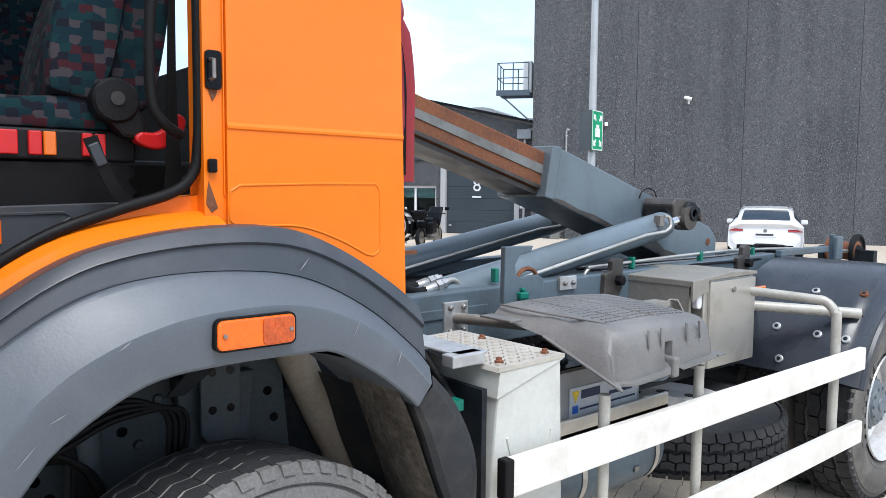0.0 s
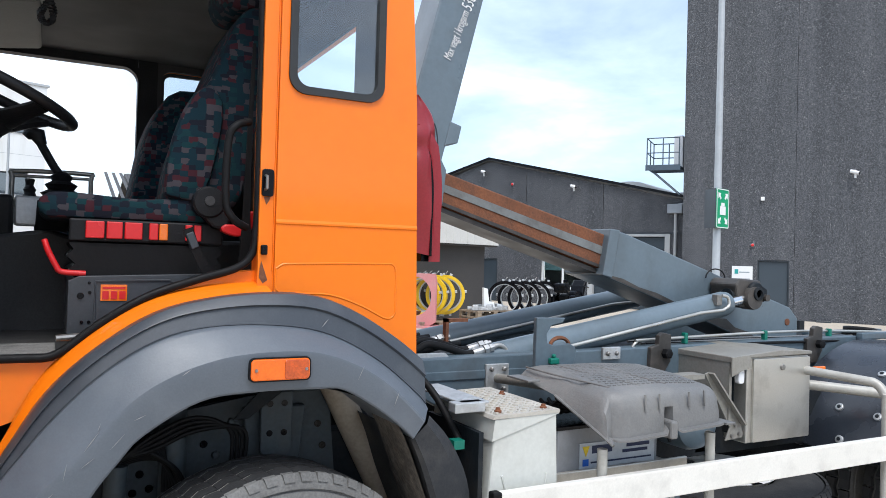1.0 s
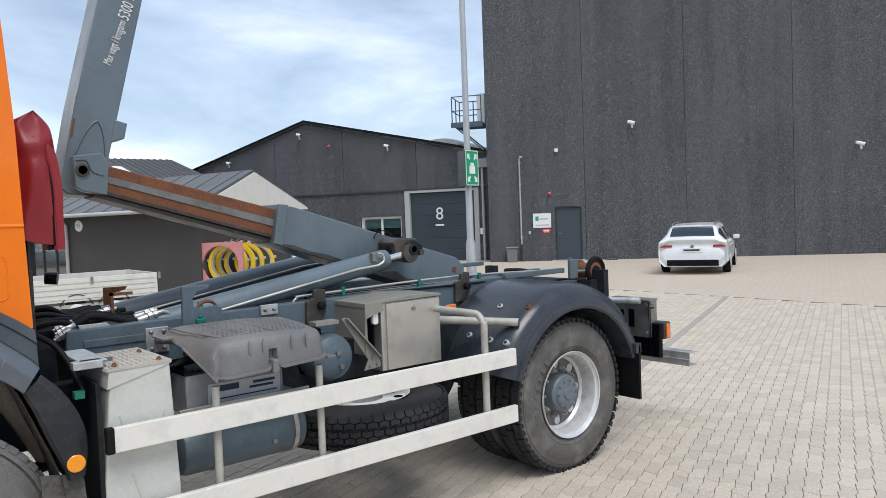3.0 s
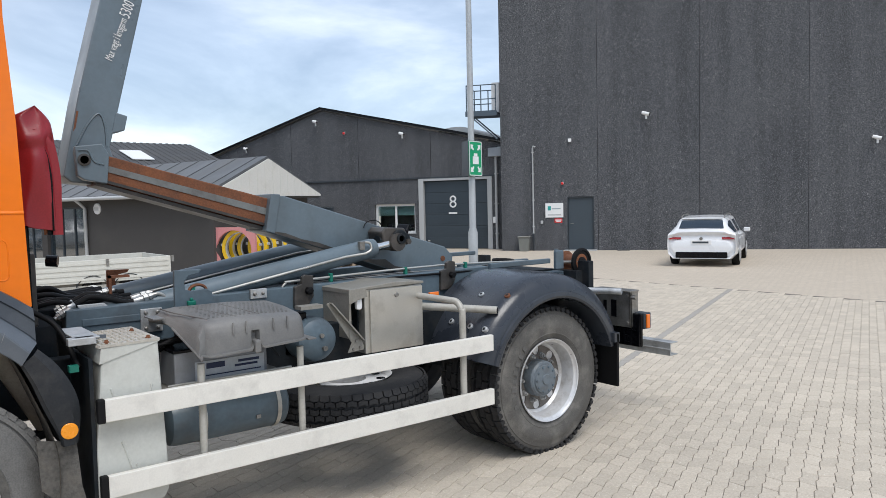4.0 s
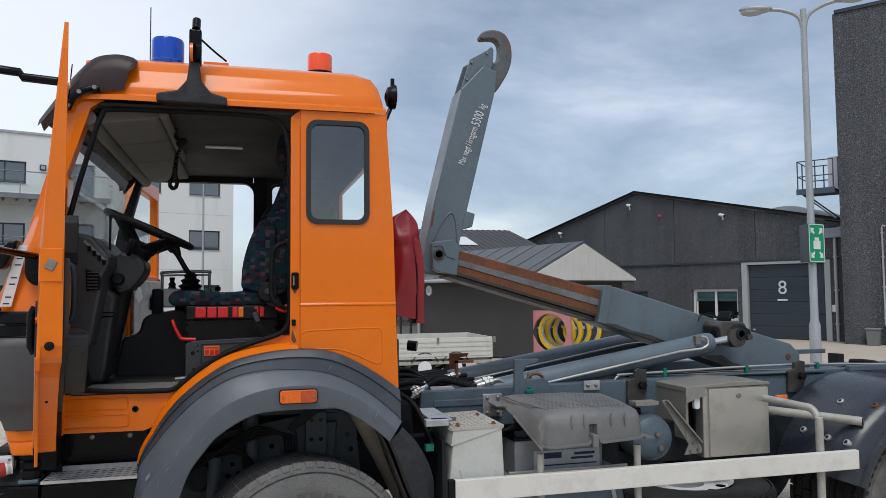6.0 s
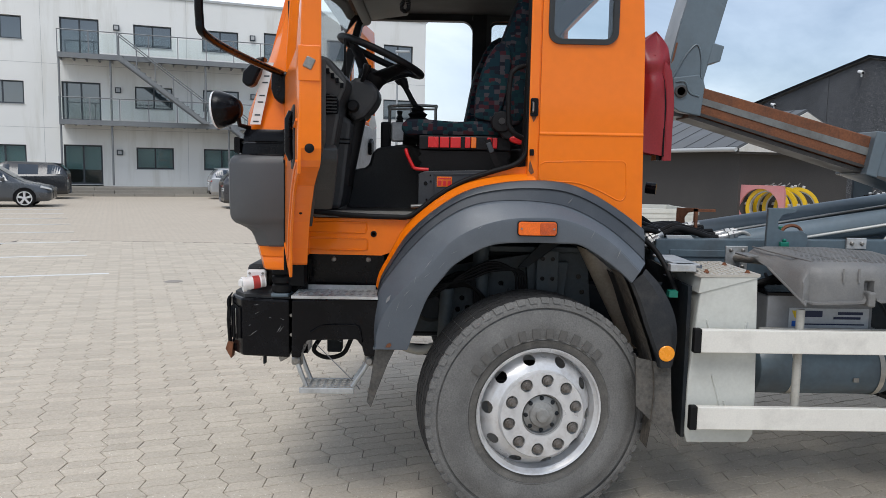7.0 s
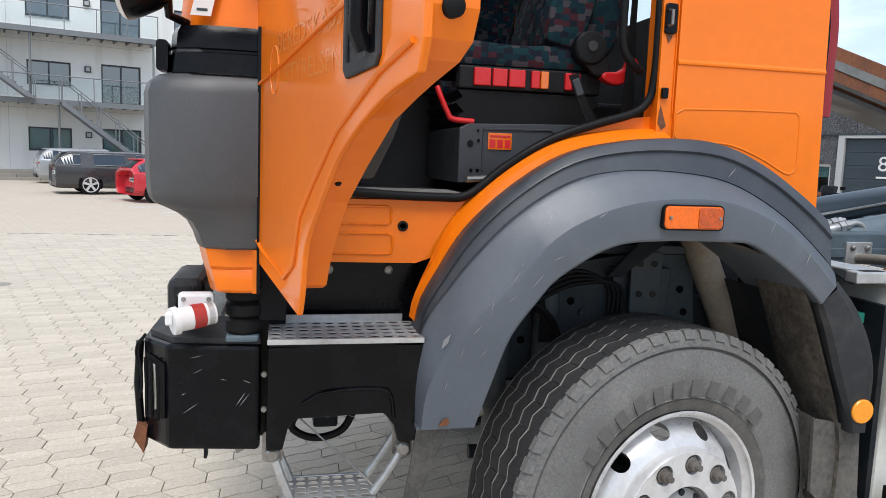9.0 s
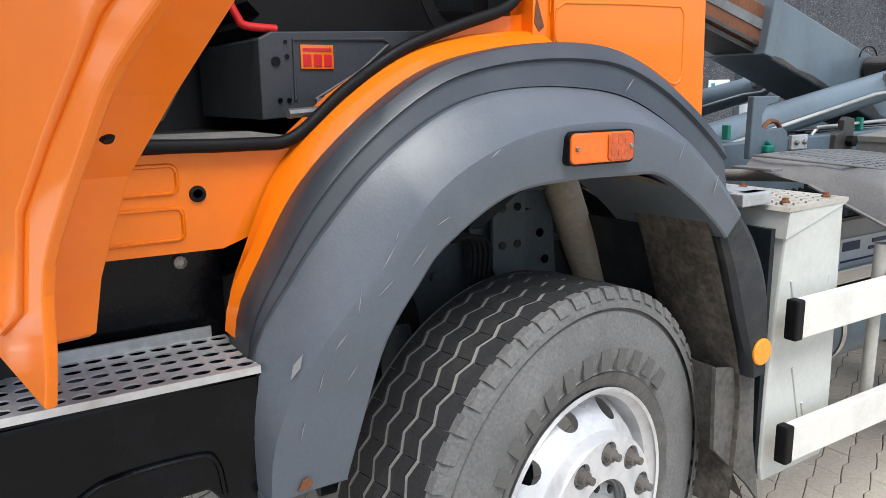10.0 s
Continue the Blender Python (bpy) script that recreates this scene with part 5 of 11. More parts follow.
# far side: pillars, sill and header round the passenger doorway
part("far_pillar", B((-0.225, -0.125, YR - 0.07, YR - 0.002, 1.40, 2.775)), INBLACK, truck)
part("far_header", B((-1.0, -0.228, YR - 0.07, YR, 2.71, 2.775)), INBLACK, truck)
part("far_sill", B((-1.12, -0.12, YR - 0.07, YR - 0.001, 1.23, 1.405)), ORANGE, truck)
part("far_step_plate", B((-1.12, -0.60, YR - 0.10, YR - 0.03, 1.407, 1.424)), GALV, truck, bevel=0.004)
part("far_header_corner", PR([(-0.22, 2.715), (-0.22, 2.63)] + arc(-0.305, 2.63, 0.08, 0, 90, 8) + [(-0.305, 2.715)], YR - 0.072, YR - 0.004), INBLACK, truck)
part("far_front_pillar", PR([(-1.12, 2.30), (-1.03, 2.66), (-0.95, 2.72), (-0.93, 2.78), (-1.04, 2.79), (-1.17, 2.40), (-1.24, 1.95), (-1.24, 1.25), (-1.14, 1.25), (-1.14, 1.95)], YR - 0.11, YR - 0.03), INBLACK, truck)
ws = part("windscreen", PR([(-1.30, 1.97), (-1.29, 1.97), (-1.045, 2.76), (-1.055, 2.76)], YL + 0.10, YR - 0.10), GLASS, truck, "large windscreen")
ws.visible_shadow = False
part("windscreen_header", B((-1.09, -0.96, YL + 0.08, YR - 0.08, 2.735, 2.80)), INBLACK, truck)

# ---- front wing, open door, steps, bumper ----
NST = 48
I_ = resample([(-0.601, 0.836), (-0.562, 0.948), (-0.515, 1.07), (-0.445, 1.165), (-0.39, 1.225), (-0.25, 1.305), (-0.10, 1.323), (0.08, 1.322), (0.16, 1.315), (0.262, 1.257), (0.345, 1.195), (0.393, 1.15)], NST)
O_ = resample([(-0.755, 0.838), (-0.757, 0.92), (-0.752, 1.005), (-0.73, 1.10), (-0.67, 1.185), (-0.607, 1.265), (-0.497, 1.375), (-0.365, 1.46), (-0.23, 1.497), (-0.05, 1.50), (0.12, 1.472), (0.29, 1.385), (0.43, 1.27), (0.462, 1.235)], NST)
U_ = resample([(-0.742, 0.86)] + ARCH_U, NST)


F_ = resample([(-0.744, 0.837), (-0.735, 0.92), (-0.70, 1.005), (-0.63, 1.095), (-0.513, 1.213), (-0.457, 1.279), (-0.39, 1.337), (-0.328, 1.372), (-0.25, 1.403), (-0.146, 1.426), (0.003, 1.433), (0.11, 1.418), (0.226, 1.371), (0.328, 1.30), (0.425, 1.205)], NST)


def mixp(a, b, f):
    return [(p[0] + (q[0] - p[0]) * f, p[1] + (q[1] - p[1]) * f) for p, q in zip(a, b)]


def with_y(p, y):
    return [(q[0], y, q[1]) for q in p]


bm = bmesh.new()
strip(bm, [with_y(I_, 0.30), with_y(I_, 0.0), with_y(I_, -0.058), with_y(mixp(I_, F_, 0.06), -0.062), with_y(mixp(I_, F_, 0.93), -0.0735), with_y(mixp(F_, O_, 0.05), -0.072), with_y(mixp(F_, O_, 0.92), -0.023), with_y(O_, -0.014), with_y(mixp(O_, U_, 0.06), 0.0), with_y(mixp(O_, U_, 0.10), 0.05)])
wing = part("front_wing", bm, FENDER, truck, "scratched grey plastic wheel-arch wing", smooth=22)
bm = bmesh.new()
strip(bm, [with_y(mixp(O_, U_, 0.04), 0.03), with_y(mixp(O_, U_, 0.065), -0.006), with_y(mixp(O_, U_, 0.10), -0.002), with_y(mixp(O_, U_, 0.60), 0.012), with_y(mixp(O_, U_, 0.66), 0.004), with_y(mixp(O_, U_, 0.70), 0.006), with_y(mixp(O_, U_, 0.97), 0.030), with_y(U_, 0.046), with_y(U_, YL + 0.02)])
part("wing_trim", bm, mat("dark_wing_trim", (0.046, 0.053, 0.063), 0.42, var=0.12, scale=5, fine=150, bump=0.06, dirt=(0.09, 0.10, 0.11), dirt_amt=0.5, dirt_scale=5), wing, "darker upper trim of the wing", smooth=28)
part("wing_end", B((-0.755, -0.602, -0.06, 0.05, 0.832, 0.842)), FENDER, wing)
SCR = mat("pale_scratch", (0.26, 0.26, 0.26), 0.7)
for k, (x, z, a, l) in enumerate(((-0.70, 1.045, 60, 0.045), (-0.30, 1.38, 35, 0.03), (0.105, 1.495, 50, 0.035), (-0.53, 1.20, 55, 0.06), (0.32, 1.26, 70, 0.05), (-0.62, 1.08, 45, 0.035), (-0.50, 1.25, 70, 0.022), (-0.535, 1.16, 38, 0.04), (-0.575, 1.13, 80, 0.05), (-0.415, 1.27, 25, 0.03), (0.20, 1.345, 65, 0.045), (-0.655, 1.005, 72, 0.05), (-0.60, 1.02, 50, 0.03), (-0.47, 1.20, 48, 0.05), (-0.69, 0.93, 75, 0.04))):
    c, s = math.cos(radians(a)), math.sin(radians(a))
    w = 0.007 if k == 0 else 0.0014 if k < 6 else 0.0008
    y = -0.0735 if k not in (2,) else -0.004
    pts = [(x, z), (x + l * c * 0.5 + w * s, z + l * s * 0.5 - w * c), (x + l * c, z + l * s), (x + l * c * 0.5 - w * s, z + l * s * 0.5 + w * c)]
    part("scratch", PR(pts, y, y + 0.001), SCR, wing)
INDIC = mat("amber_indicator_lens", (0.80, 0.135, 0.003), 0.10, var=0.2, scale=14, fine=160, coat=0.5)
ind = part("indicator", PR(rounded(-0.122, 0.046, 1.358, 1.418, 0.012, 4), -0.090, -0.064), INDIC, wing, "orange side indicator lens", bevel=0.004)
bm = bmesh.new()
add_ring(bm, rounded(-0.1255, 0.0495, 1.3545, 1.4215, 0.014, 4), rounded(-0.121, 0.045, 1.359, 1.417, 0.010, 4), -0.086, -0.062)
part("rubber_surround", bm, RUBBER, ind)
for x in (-0.108, 0.034):
    part("screw", LA([(0.005, 0), (0.004, -0.004)], (x, -0.092, 1.388), 10), STEEL, ind)
INDDARK = mat("dark_amber_lens", (0.50, 0.070, 0.003), 0.10, var=0.3, scale=40, fine=160, coat=0.8)
part("dark_lens_half", PR(rounded(-0.028, 0.042, 1.361, 1.415, 0.008, 3), -0.0935, -0.0895), INDDARK, ind, "darker amber half of the lens", bevel=0.002)
bm = bmesh.new()
for k in range(3):
    for j in range(2):
        add_box(bm, -0.020 + k * 0.018, -0.008 + k * 0.018, -0.0942, -0.0934, 1.372 + 0.022 * j, 1.382 + 0.022 * j)
part("lens_pattern", bm, INDDARK, ind, kind="stuff")
# dark mudguard behind the wheel, and its flap
bm = bmesh.new()
a = resample([(0.462, 1.212), (0.53, 1.14), (0.588, 1.04), (0.616, 0.95), (0.618, 0.86), (0.604, 0.768)], 14)
b = resample([(0.391, 1.149), (0.43, 1.06), (0.468, 0.95), (0.505, 0.86), (0.53, 0.80), (0.537, 0.764)], 14)
strip(bm, [with_y(b, 0.42), with_y(b, -0.045), with_y(mixp(b, a, 0.1), -0.058), with_y(mixp(b, a, 0.7), -0.058), with_y(a, -0.03), with_y(a, 0.42)])
AMBER = mat("amber_reflector", (0.86, 0.30, 0.008), 0.25, var=0.08, scale=30, fine=200, coat=0.4)
guard = part("rear_mudguard", bm, DARKPL, truck, "dark plastic mudguard extension", smooth=35)
part("side_marker", LA([(0.036, 0.0), (0.036, -0.007), (0.033, -0.010), (0.006, -0.011)], (0.566, -0.055, 0.832), 28), AMBER, guard, "round orange marker lamp", smooth=40)
liner = resample([(0.02, 1.325), (0.10, 1.318), (0.22, 1.278), (0.32, 1.212), (0.372, 1.12), (0.425, 0.98), (0.475, 0.84), (0.50, 0.70), (0.49, 0.5), (0.475, 0.38)], 22)
bm = bmesh.new()
strip(bm, [[(p[0] + 0.022 + 0.006 * math.sin(5 * y + 4 * p[1]), y, p[1]) for p in liner] for y in (-0.035, 0.03, 0.09, 0.15, 0.20)])
part("flap_liner", bm, mat("muddy_liner", (0.070, 0.060, 0.048), 0.9, var=0.6, scale=12, fine=70, bump=0.8, dirt=(0.17, 0.145, 0.115), dirt_amt=0.85, dirt_scale=22), truck, "mud-splashed wheel-arch liner", smooth=40)
bm = bmesh.new()
add_prism(bm, [(0.44, 0.80), (0.60, 0.77), (0.615, 0.56), (0.66, 0.36), (0.61, 0.42), (0.45, 0.575)], -0.02, -0.008)
part("mud_flap", bm, mat("grimy_flap", (0.085, 0.080, 0.072), 0.9, var=0.5, scale=9, fine=70, bump=0.6, dirt=(0.14, 0.125, 0.105), dirt_amt=0.7, dirt_scale=15), truck, "ragged dirty rubber mud flap")
bm = bmesh.new()
strip(bm, [[(0.45 + 0.03 * f + 0.12 * f * f, -0.015 + 0.40 * u, 0.80 - 0.42 * f + 0.09 * u * f) for u in (0, 0.5, 1)] for f in (0, 0.25, 0.5, 0.75, 1)])
part("mud_flap", bm, bpy.data.materials["grimy_flap"], truck)
part("rust_stain", PR([(-0.70, 0.846), (-0.68, 0.846), (-0.672, 0.855), (-0.678, 0.866), (-0.69, 0.862)], -0.0755, -0.0715), RUST, wing)
part("torn_flap", PR([(-0.65, 0.845), (-0.745, 0.845), (-0.765, 0.70), (-0.785, 0.58), (-0.765, 0.555), (-0.735, 0.64), (-0.69, 0.76)], -0.03, -0.02), bpy.data.materials["grimy_flap"], wing, "torn rubber flap")

# open door: s runs from the hinge along the leaf
DO = Vector((-1.174, 0.06, 0))
DD = Vector((0.236, -0.972, 0)).normalized()
DN = Vector((DD.y, -DD.x, 0))      # outwards, away from the cab's inside
if DN.x > 0:
    DN = -DN


def on_door(s, z, d=0.0):
    # above the belt line the outer skin leans in
    if z > 2.0 and d > -0.06:
        d -= 0.062 * (z - 2.0) / 0.8
    p = DO + DD * (1.034 * s) + DN * d
    return (p.x, p.y, z)


LOW = resample([(0.458, 1.203), (0.477, 1.254), (0.497, 1.339), (0.546, 1.396), (0.623, 1.466), (0.681, 1.513), (0.766, 1.556), (0.851, 1.589), (0.923, 1.608), (0.985, 1.619)], 24)
LOWR = [(0.40, 1.212)] + LOW + [(1.0, 1.66), (1.0, 2.2)]
SHUT = [(0.0, 1.285), (0.30, 1.252), (0.385, 1.243), (0.405, 1.252), (0.436, 1.318), (0.48, 1.375), (0.527, 1.429), (0.626, 1.50), (0.739, 1.573), (0.82, 1.602), (0.88, 1.621), (0.951, 1.641), (0.985, 1.662), (1.0, 1.70), (1.0, 2.2)]
outer = [(0.0, 1.275)] + LOWR + [(1.0, 2.30), (0.975, 2.70), (0.95, 2.80), (0.30, 2.79), (0.16, 2.76), (0.0, 2.40)]


def door_leaf(out, hole, d0, d1):
    bm = bmesh.new()
    P = [bm.verts.new(on_door(p[0], p[1], d0)) for p in out]
    H = [bm.verts.new(on_door(p[0], p[1], d0)) for p in hole]
    eo = [bm.edges.new((P[i], P[(i + 1) % len(P)])) for i in range(len(P))]
    eh = [bm.edges.new((H[i], H[(i + 1) % len(H)])) for i in range(len(H))]
    bmesh.ops.triangle_fill(bm, edges=eo + eh, use_beauty=True)
    g = bmesh.ops.extrude_face_region(bm, geom=bm.faces[:])
    for v in g["geom"]:
        if isinstance(v, bmesh.types.BMVert):
            lean = 0.062 * (v.co.z - 2.0) / 0.8 if v.co.z > 2.0 and d0 < -0.06 and d1 > -0.06 else 0.0
            v.co += DN * (d1 - d0 - lean)
    return bm


whole = [(0.10, 2.02), (0.93, 2.02), (0.91, 2.68), (0.36, 2.70), (0.20, 2.67), (0.09, 2.42)]
inner_edge = SHUT + outer[outer.index((1.0, 2.30)):]
door = part("driver_door", door_leaf(inner_edge, whole, -0.075, -0.010), ORANGE, truck, "open orange driver door seen edge-on", bevel=0.006)
part("outer_skin", door_leaf(outer, whole, -0.012, 0.0), ORANGE, door, "glossy orange outer skin with faded marks", bevel=0.003)
pane = part("pane", door_leaf([(0.11, 2.03), (0.92, 2.03), (0.90, 2.67), (0.36, 2.69), (0.21, 2.66), (0.10, 2.42)], [(0.5, 2.30), (0.52, 2.30), (0.51, 2.31)], -0.04, -0.036), GLASS, door)
pane.visible_shadow = False
# skin pressing, crease, window channel and handle recess
bm = bmesh.new()
add_tube(bm, [on_door(*p, 0.001) for p in ((0.02, 1.66), (0.35, 1.70), (0.60, 1.735), (0.98, 1.79))], 0.005, 6)
part("crease", bm, ORANGE, door, smooth=60)
bm = bmesh.new()
add_tube(bm, [on_door(*p, 0.001) for p in [(0.06, 1.62), (0.055, 1.42), (0.07, 1.32), (0.16, 1.292), (0.36, 1.262), (0.43, 1.30), (0.47, 1.40), (0.56, 1.47), (0.68, 1.555), (0.86, 1.632), (0.97, 1.66)]], 0.005, 6)
part("pressed_bead", bm, ORANGE, door, smooth=60)
part("handle_recess", door_leaf([(0.715, 1.645), (0.728, 1.632), (0.852, 1.640), (0.865, 1.655), (0.865, 1.835), (0.852, 1.848), (0.728, 1.842), (0.715, 1.828)], [(0.73, 1.655), (0.85, 1.66), (0.85, 1.83), (0.73, 1.825)], -0.002, 0.006), DARKPL, door, "dark recessed door handle", bevel=0.003)
part("handle_cup", door_leaf([(0.72, 1.65), (0.86, 1.65), (0.86, 1.84), (0.72, 1.84)], [(0.79, 1.75), (0.795, 1.75), (0.79, 1.755)], -0.002, 0.002), BLACK, door)
part("handle_grip", TB([on_door(0.815, 1.665, 0.006), on_door(0.815, 1.69, 0.018), on_door(0.815, 1.80, 0.018), on_door(0.815, 1.825, 0.006)], 0.014, 8), BLACK, door, smooth=60)
GHOST = mat("faded_lettering", (0.82, 0.245, 0.04), 0.50, var=0.04, scale=2.0, fine=25, coat=0.65, rvar=0.05, spec=0.12, coat_rough=0.09)
for word, z, s0, s1 in (("BEREDSKABS", 1.722, 0.28, 0.695), ("STYRELSEN", 1.654, 0.345, 0.69)):
    cu = bpy.data.curves.new("word", 'FONT')
    cu.body = word
    cu.resolution_u = 3
    tmp = bpy.data.objects.new("word", cu)
    me = tmp.to_mesh()
    x1, z1 = max(v.co.x for v in me.vertices), max(v.co.y for v in me.vertices)
    bm = bmesh.new()
    bm.from_mesh(me)
    tmp.to_mesh_clear()
    bpy.data.objects.remove(tmp)
    for v in bm.verts:
        q = s0 + (s1 - s0) * v.co.x / x1
        v.co = on_door(q, z + 0.038 * v.co.y / z1, 0.00015)
    part("faded_word", bm, GHOST, door)
bm = bmesh.new()
add_tube(bm, [on_door(0.255 + 0.035 * math.cos(t), 1.69 + 0.05 * math.sin(t), 0.0) for t in [2 * math.pi * k / 24 for k in range(25)]], 0.0015, 6)
part("faded_emblem", bm, GHOST, door)
# on the shut face
part("inner_trim", door_leaf([(0.05, 1.42), (0.40, 1.40), (0.48, 1.46), (0.60, 1.57), (0.80, 1.67), (0.93, 1.72), (0.95, 1.76), (0.95, 1.99), (0.06, 1.99)], [(0.5, 1.8), (0.52, 1.8), (0.51, 1.81)], -0.095, -0.075), LININGBLK, door, "black inner door trim", bevel=0.006)
part("door_pocket", door_leaf([(0.10, 1.50), (0.40, 1.47), (0.50, 1.55), (0.60, 1.665), (0.60, 1.71), (0.56, 1.725), (0.10, 1.72)], [(0.3, 1.6), (0.32, 1.6), (0.31, 1.61)], -0.175, -0.094), LININGBLK, door, "bulging black door pocket", bevel=0.014)
part("mirror_cover", door_leaf([(0.02, 2.0), (0.17, 2.0), (0.19, 2.05), (0.19, 2.18), (0.16, 2.215), (0.03, 2.215)], [(0.1, 2.1), (0.11, 2.1), (0.105, 2.11)], -0.15, -0.070), INBLACK, door, "rounded black cover in the door's window corner", bevel=0.018)
bm = TB(curve_pts([on_door(0.30, 1.99, -0.095), on_door(0.30, 1.97, -0.13), on_door(0.30, 1.78, -0.13), on_door(0.30, 1.75, -0.095)], 4), 0.012, 8)
part("pull_handle", bm, DARKPL, door, smooth=60)
for s, z, r in ((0.985, 1.700, 0.015), (0.572, 1.470, 0.007)):
    p = Vector(on_door(s + (0.016 if s > 0.9 else 0.004), z, -0.037))
    nrm = DD if s > 0.9 else (DD * 0.55 + Vector((0, 0, -0.83))).normalized()
    bm = TB([p - nrm * 0.01, p + nrm * 0.004, p + nrm * 0.008], [r, r, r * 0.6], 18)
    part("rubber_plug", bm, RUBBER, door, smooth=40)
bm = bmesh.new()
lk = Vector(on_door(1.0, 1.965, -0.037))
add_box(bm, -0.015, 0.015, -0.010, 0.010, -0.018, 0.018)
bm.transform(Matrix.Translation(lk) @ pose(0, 0, 0, 0, 25, 8))
part("door_lock", bm, STEEL, door, "steel door lock", bevel=0.004)
bm = bmesh.new()
add_box(bm, -0.034, 0.034, -0.003, 0.003, -0.055, 0.055)
bm.transform(Matrix.Translation(lk + DD * 0.002) @ pose(0, 0, 0, 0, 0, 8))
part("lock_recess", bm, ORANGE, door, bevel=0.002)
# mirror on the door, with its arms
ms = Matrix.Translation((-1.212, -0.93, 2.455)) @ pose(0, 0, 0, 0, -2, -14)
bm = PR(rounded(-0.080, 0.080, -0.195, 0.195, 0.03, 5), 0.0, 0.045)
bm.transform(ms)
mir = part("mirror", bm, BLACK, door, "large black-framed wing mirror", bevel=0.006)
bm = PR(rounded(-0.070, 0.070, -0.185, 0.185, 0.024, 5), -0.003, 0.001)
bm.transform(ms)
MIRR = mat("mirror_glass", (0.85, 0.86, 0.87), 0.015, metal=1.0, var=0.0, rvar=0.0)
part("mirror_glass", bm, MIRR, mir)
bm = bmesh.new()
add_tube(bm, curve_pts([(-1.245, -0.90, 2.28), (-1.252, -0.88, 2.11), (-1.245, -0.83, 2.06), (-1.222, -0.45, 2.048), (-1.155, -0.06, 2.035)], 6), 0.014, 10)
part("mirror_arm", bm, BLACK, mir, smooth=60)
bm = bmesh.new()
add_tube(bm, [(-1.23, -0.90, 2.634), (-1.155, -0.90, 2.622), (-1.01, -0.90, 2.608), (-1.0, -0.90, 2.592), (-0.895, -0.90, 2.585)], 0.015, 10)
part("mirror_arm", bm, BLACK, mir, smooth=60)
part("arm_mount", PR([(-1.200, 2.045), (-1.125, 2.045), (-1.120, 1.96), (-1.135, 1.915), (-1.16, 1.905), (-1.19, 1.93), (-1.202, 1.97)], -0.07, 0.04), BLACK, mir, bevel=0.018)
# search lamp on the front corner
bm = bmesh.new()
r = add_lathe(bm, [(0.020, 0.098), (0.034, 0.092), (0.060, 0.060), (0.076, 0.020), (0.082, 0.0), (0.080, -0.010)], (0, 0, 0), 32, "x")
bm.faces.new(r[0])
bm.transform(Matrix.Translation((-1.425, 0.0, 1.858)) @ pose(0, 0, 0, 0, -4, -4))
lamp = part("search_lamp", bm, BLACK, truck, "round black search lamp on the cab corner", smooth=40)
bm = LA([(0.083, 0.0), (0.078, -0.010), (0.05, -0.016), (0.01, -0.018)], (0, 0, 0), 32, "x")
bm.transform(Matrix.Translation((-1.432, 0.0, 1.858)) @ pose(0, 0, 0, 0, -4, -4))
part("lens", bm, mat("lamp_lens", (0.75, 0.76, 0.76), 0.15, var=0.1, scale=30), lamp, smooth=40)
part("stalk", TB([(-1.345, 0.0, 1.835), (-1.345, 0.02, 1.795), (-1.31, 0.06, 1.785)], 0.010, 8), BLACK, lamp)
smirror = part("small_mirror", PR([(-1.325, 1.975), (-1.30, 1.955), (-1.275, 1.965), (-1.235, 2.05), (-1.225, 2.085), (-1.26, 2.08), (-1.32, 2.02)], -0.02, 0.05), BLACK, truck, bevel=0.01)
slamp = part("side_lamp", PR(rounded(-1.378, -1.352, 1.675, 1.745, 0.008, 3), 0.05, 0.10), BLACK, truck)
moved(0, -0.055, 0.020, lamp, smirror, slamp)

# steps
step = part("step_box", PR([(-1.105, 1.028), (-0.718, 1.040), (-0.722, 0.86), (-0.730, 0.775), (-0.778, 0.775), (-0.79, 0.82), (-0.815, 0.852), (-1.035, 0.845), (-1.055, 0.82), (-1.068, 0.765), (-1.108, 0.765)], 0.0, 0.30), BLACK, truck, "black box step under the door", bevel=0.006)
bm = bmesh.new()
add_tube(bm, curve_pts([(-1.02, -0.002, 0.885), (-0.96, -0.002, 0.915), (-0.83, -0.002, 0.918), (-0.80, -0.002, 0.90), (-0.79, -0.002, 0.84)], 5), 0.005, 6)
part("pressed_bead", bm, BLACK, step, smooth=60)
srp = part("step_rear_plate", B((-1.10, -0.725, 0.20, 0.225, 1.02, 1.235)), BLACK, truck, "black plate behind the step")
for x in (-0.965, -0.80):
    part("bolt", LA([(0.013, 0), (0.012, -0.010), (0.006, -0.012)], (x, 0.20, 1.205), 10), STEEL, truck)


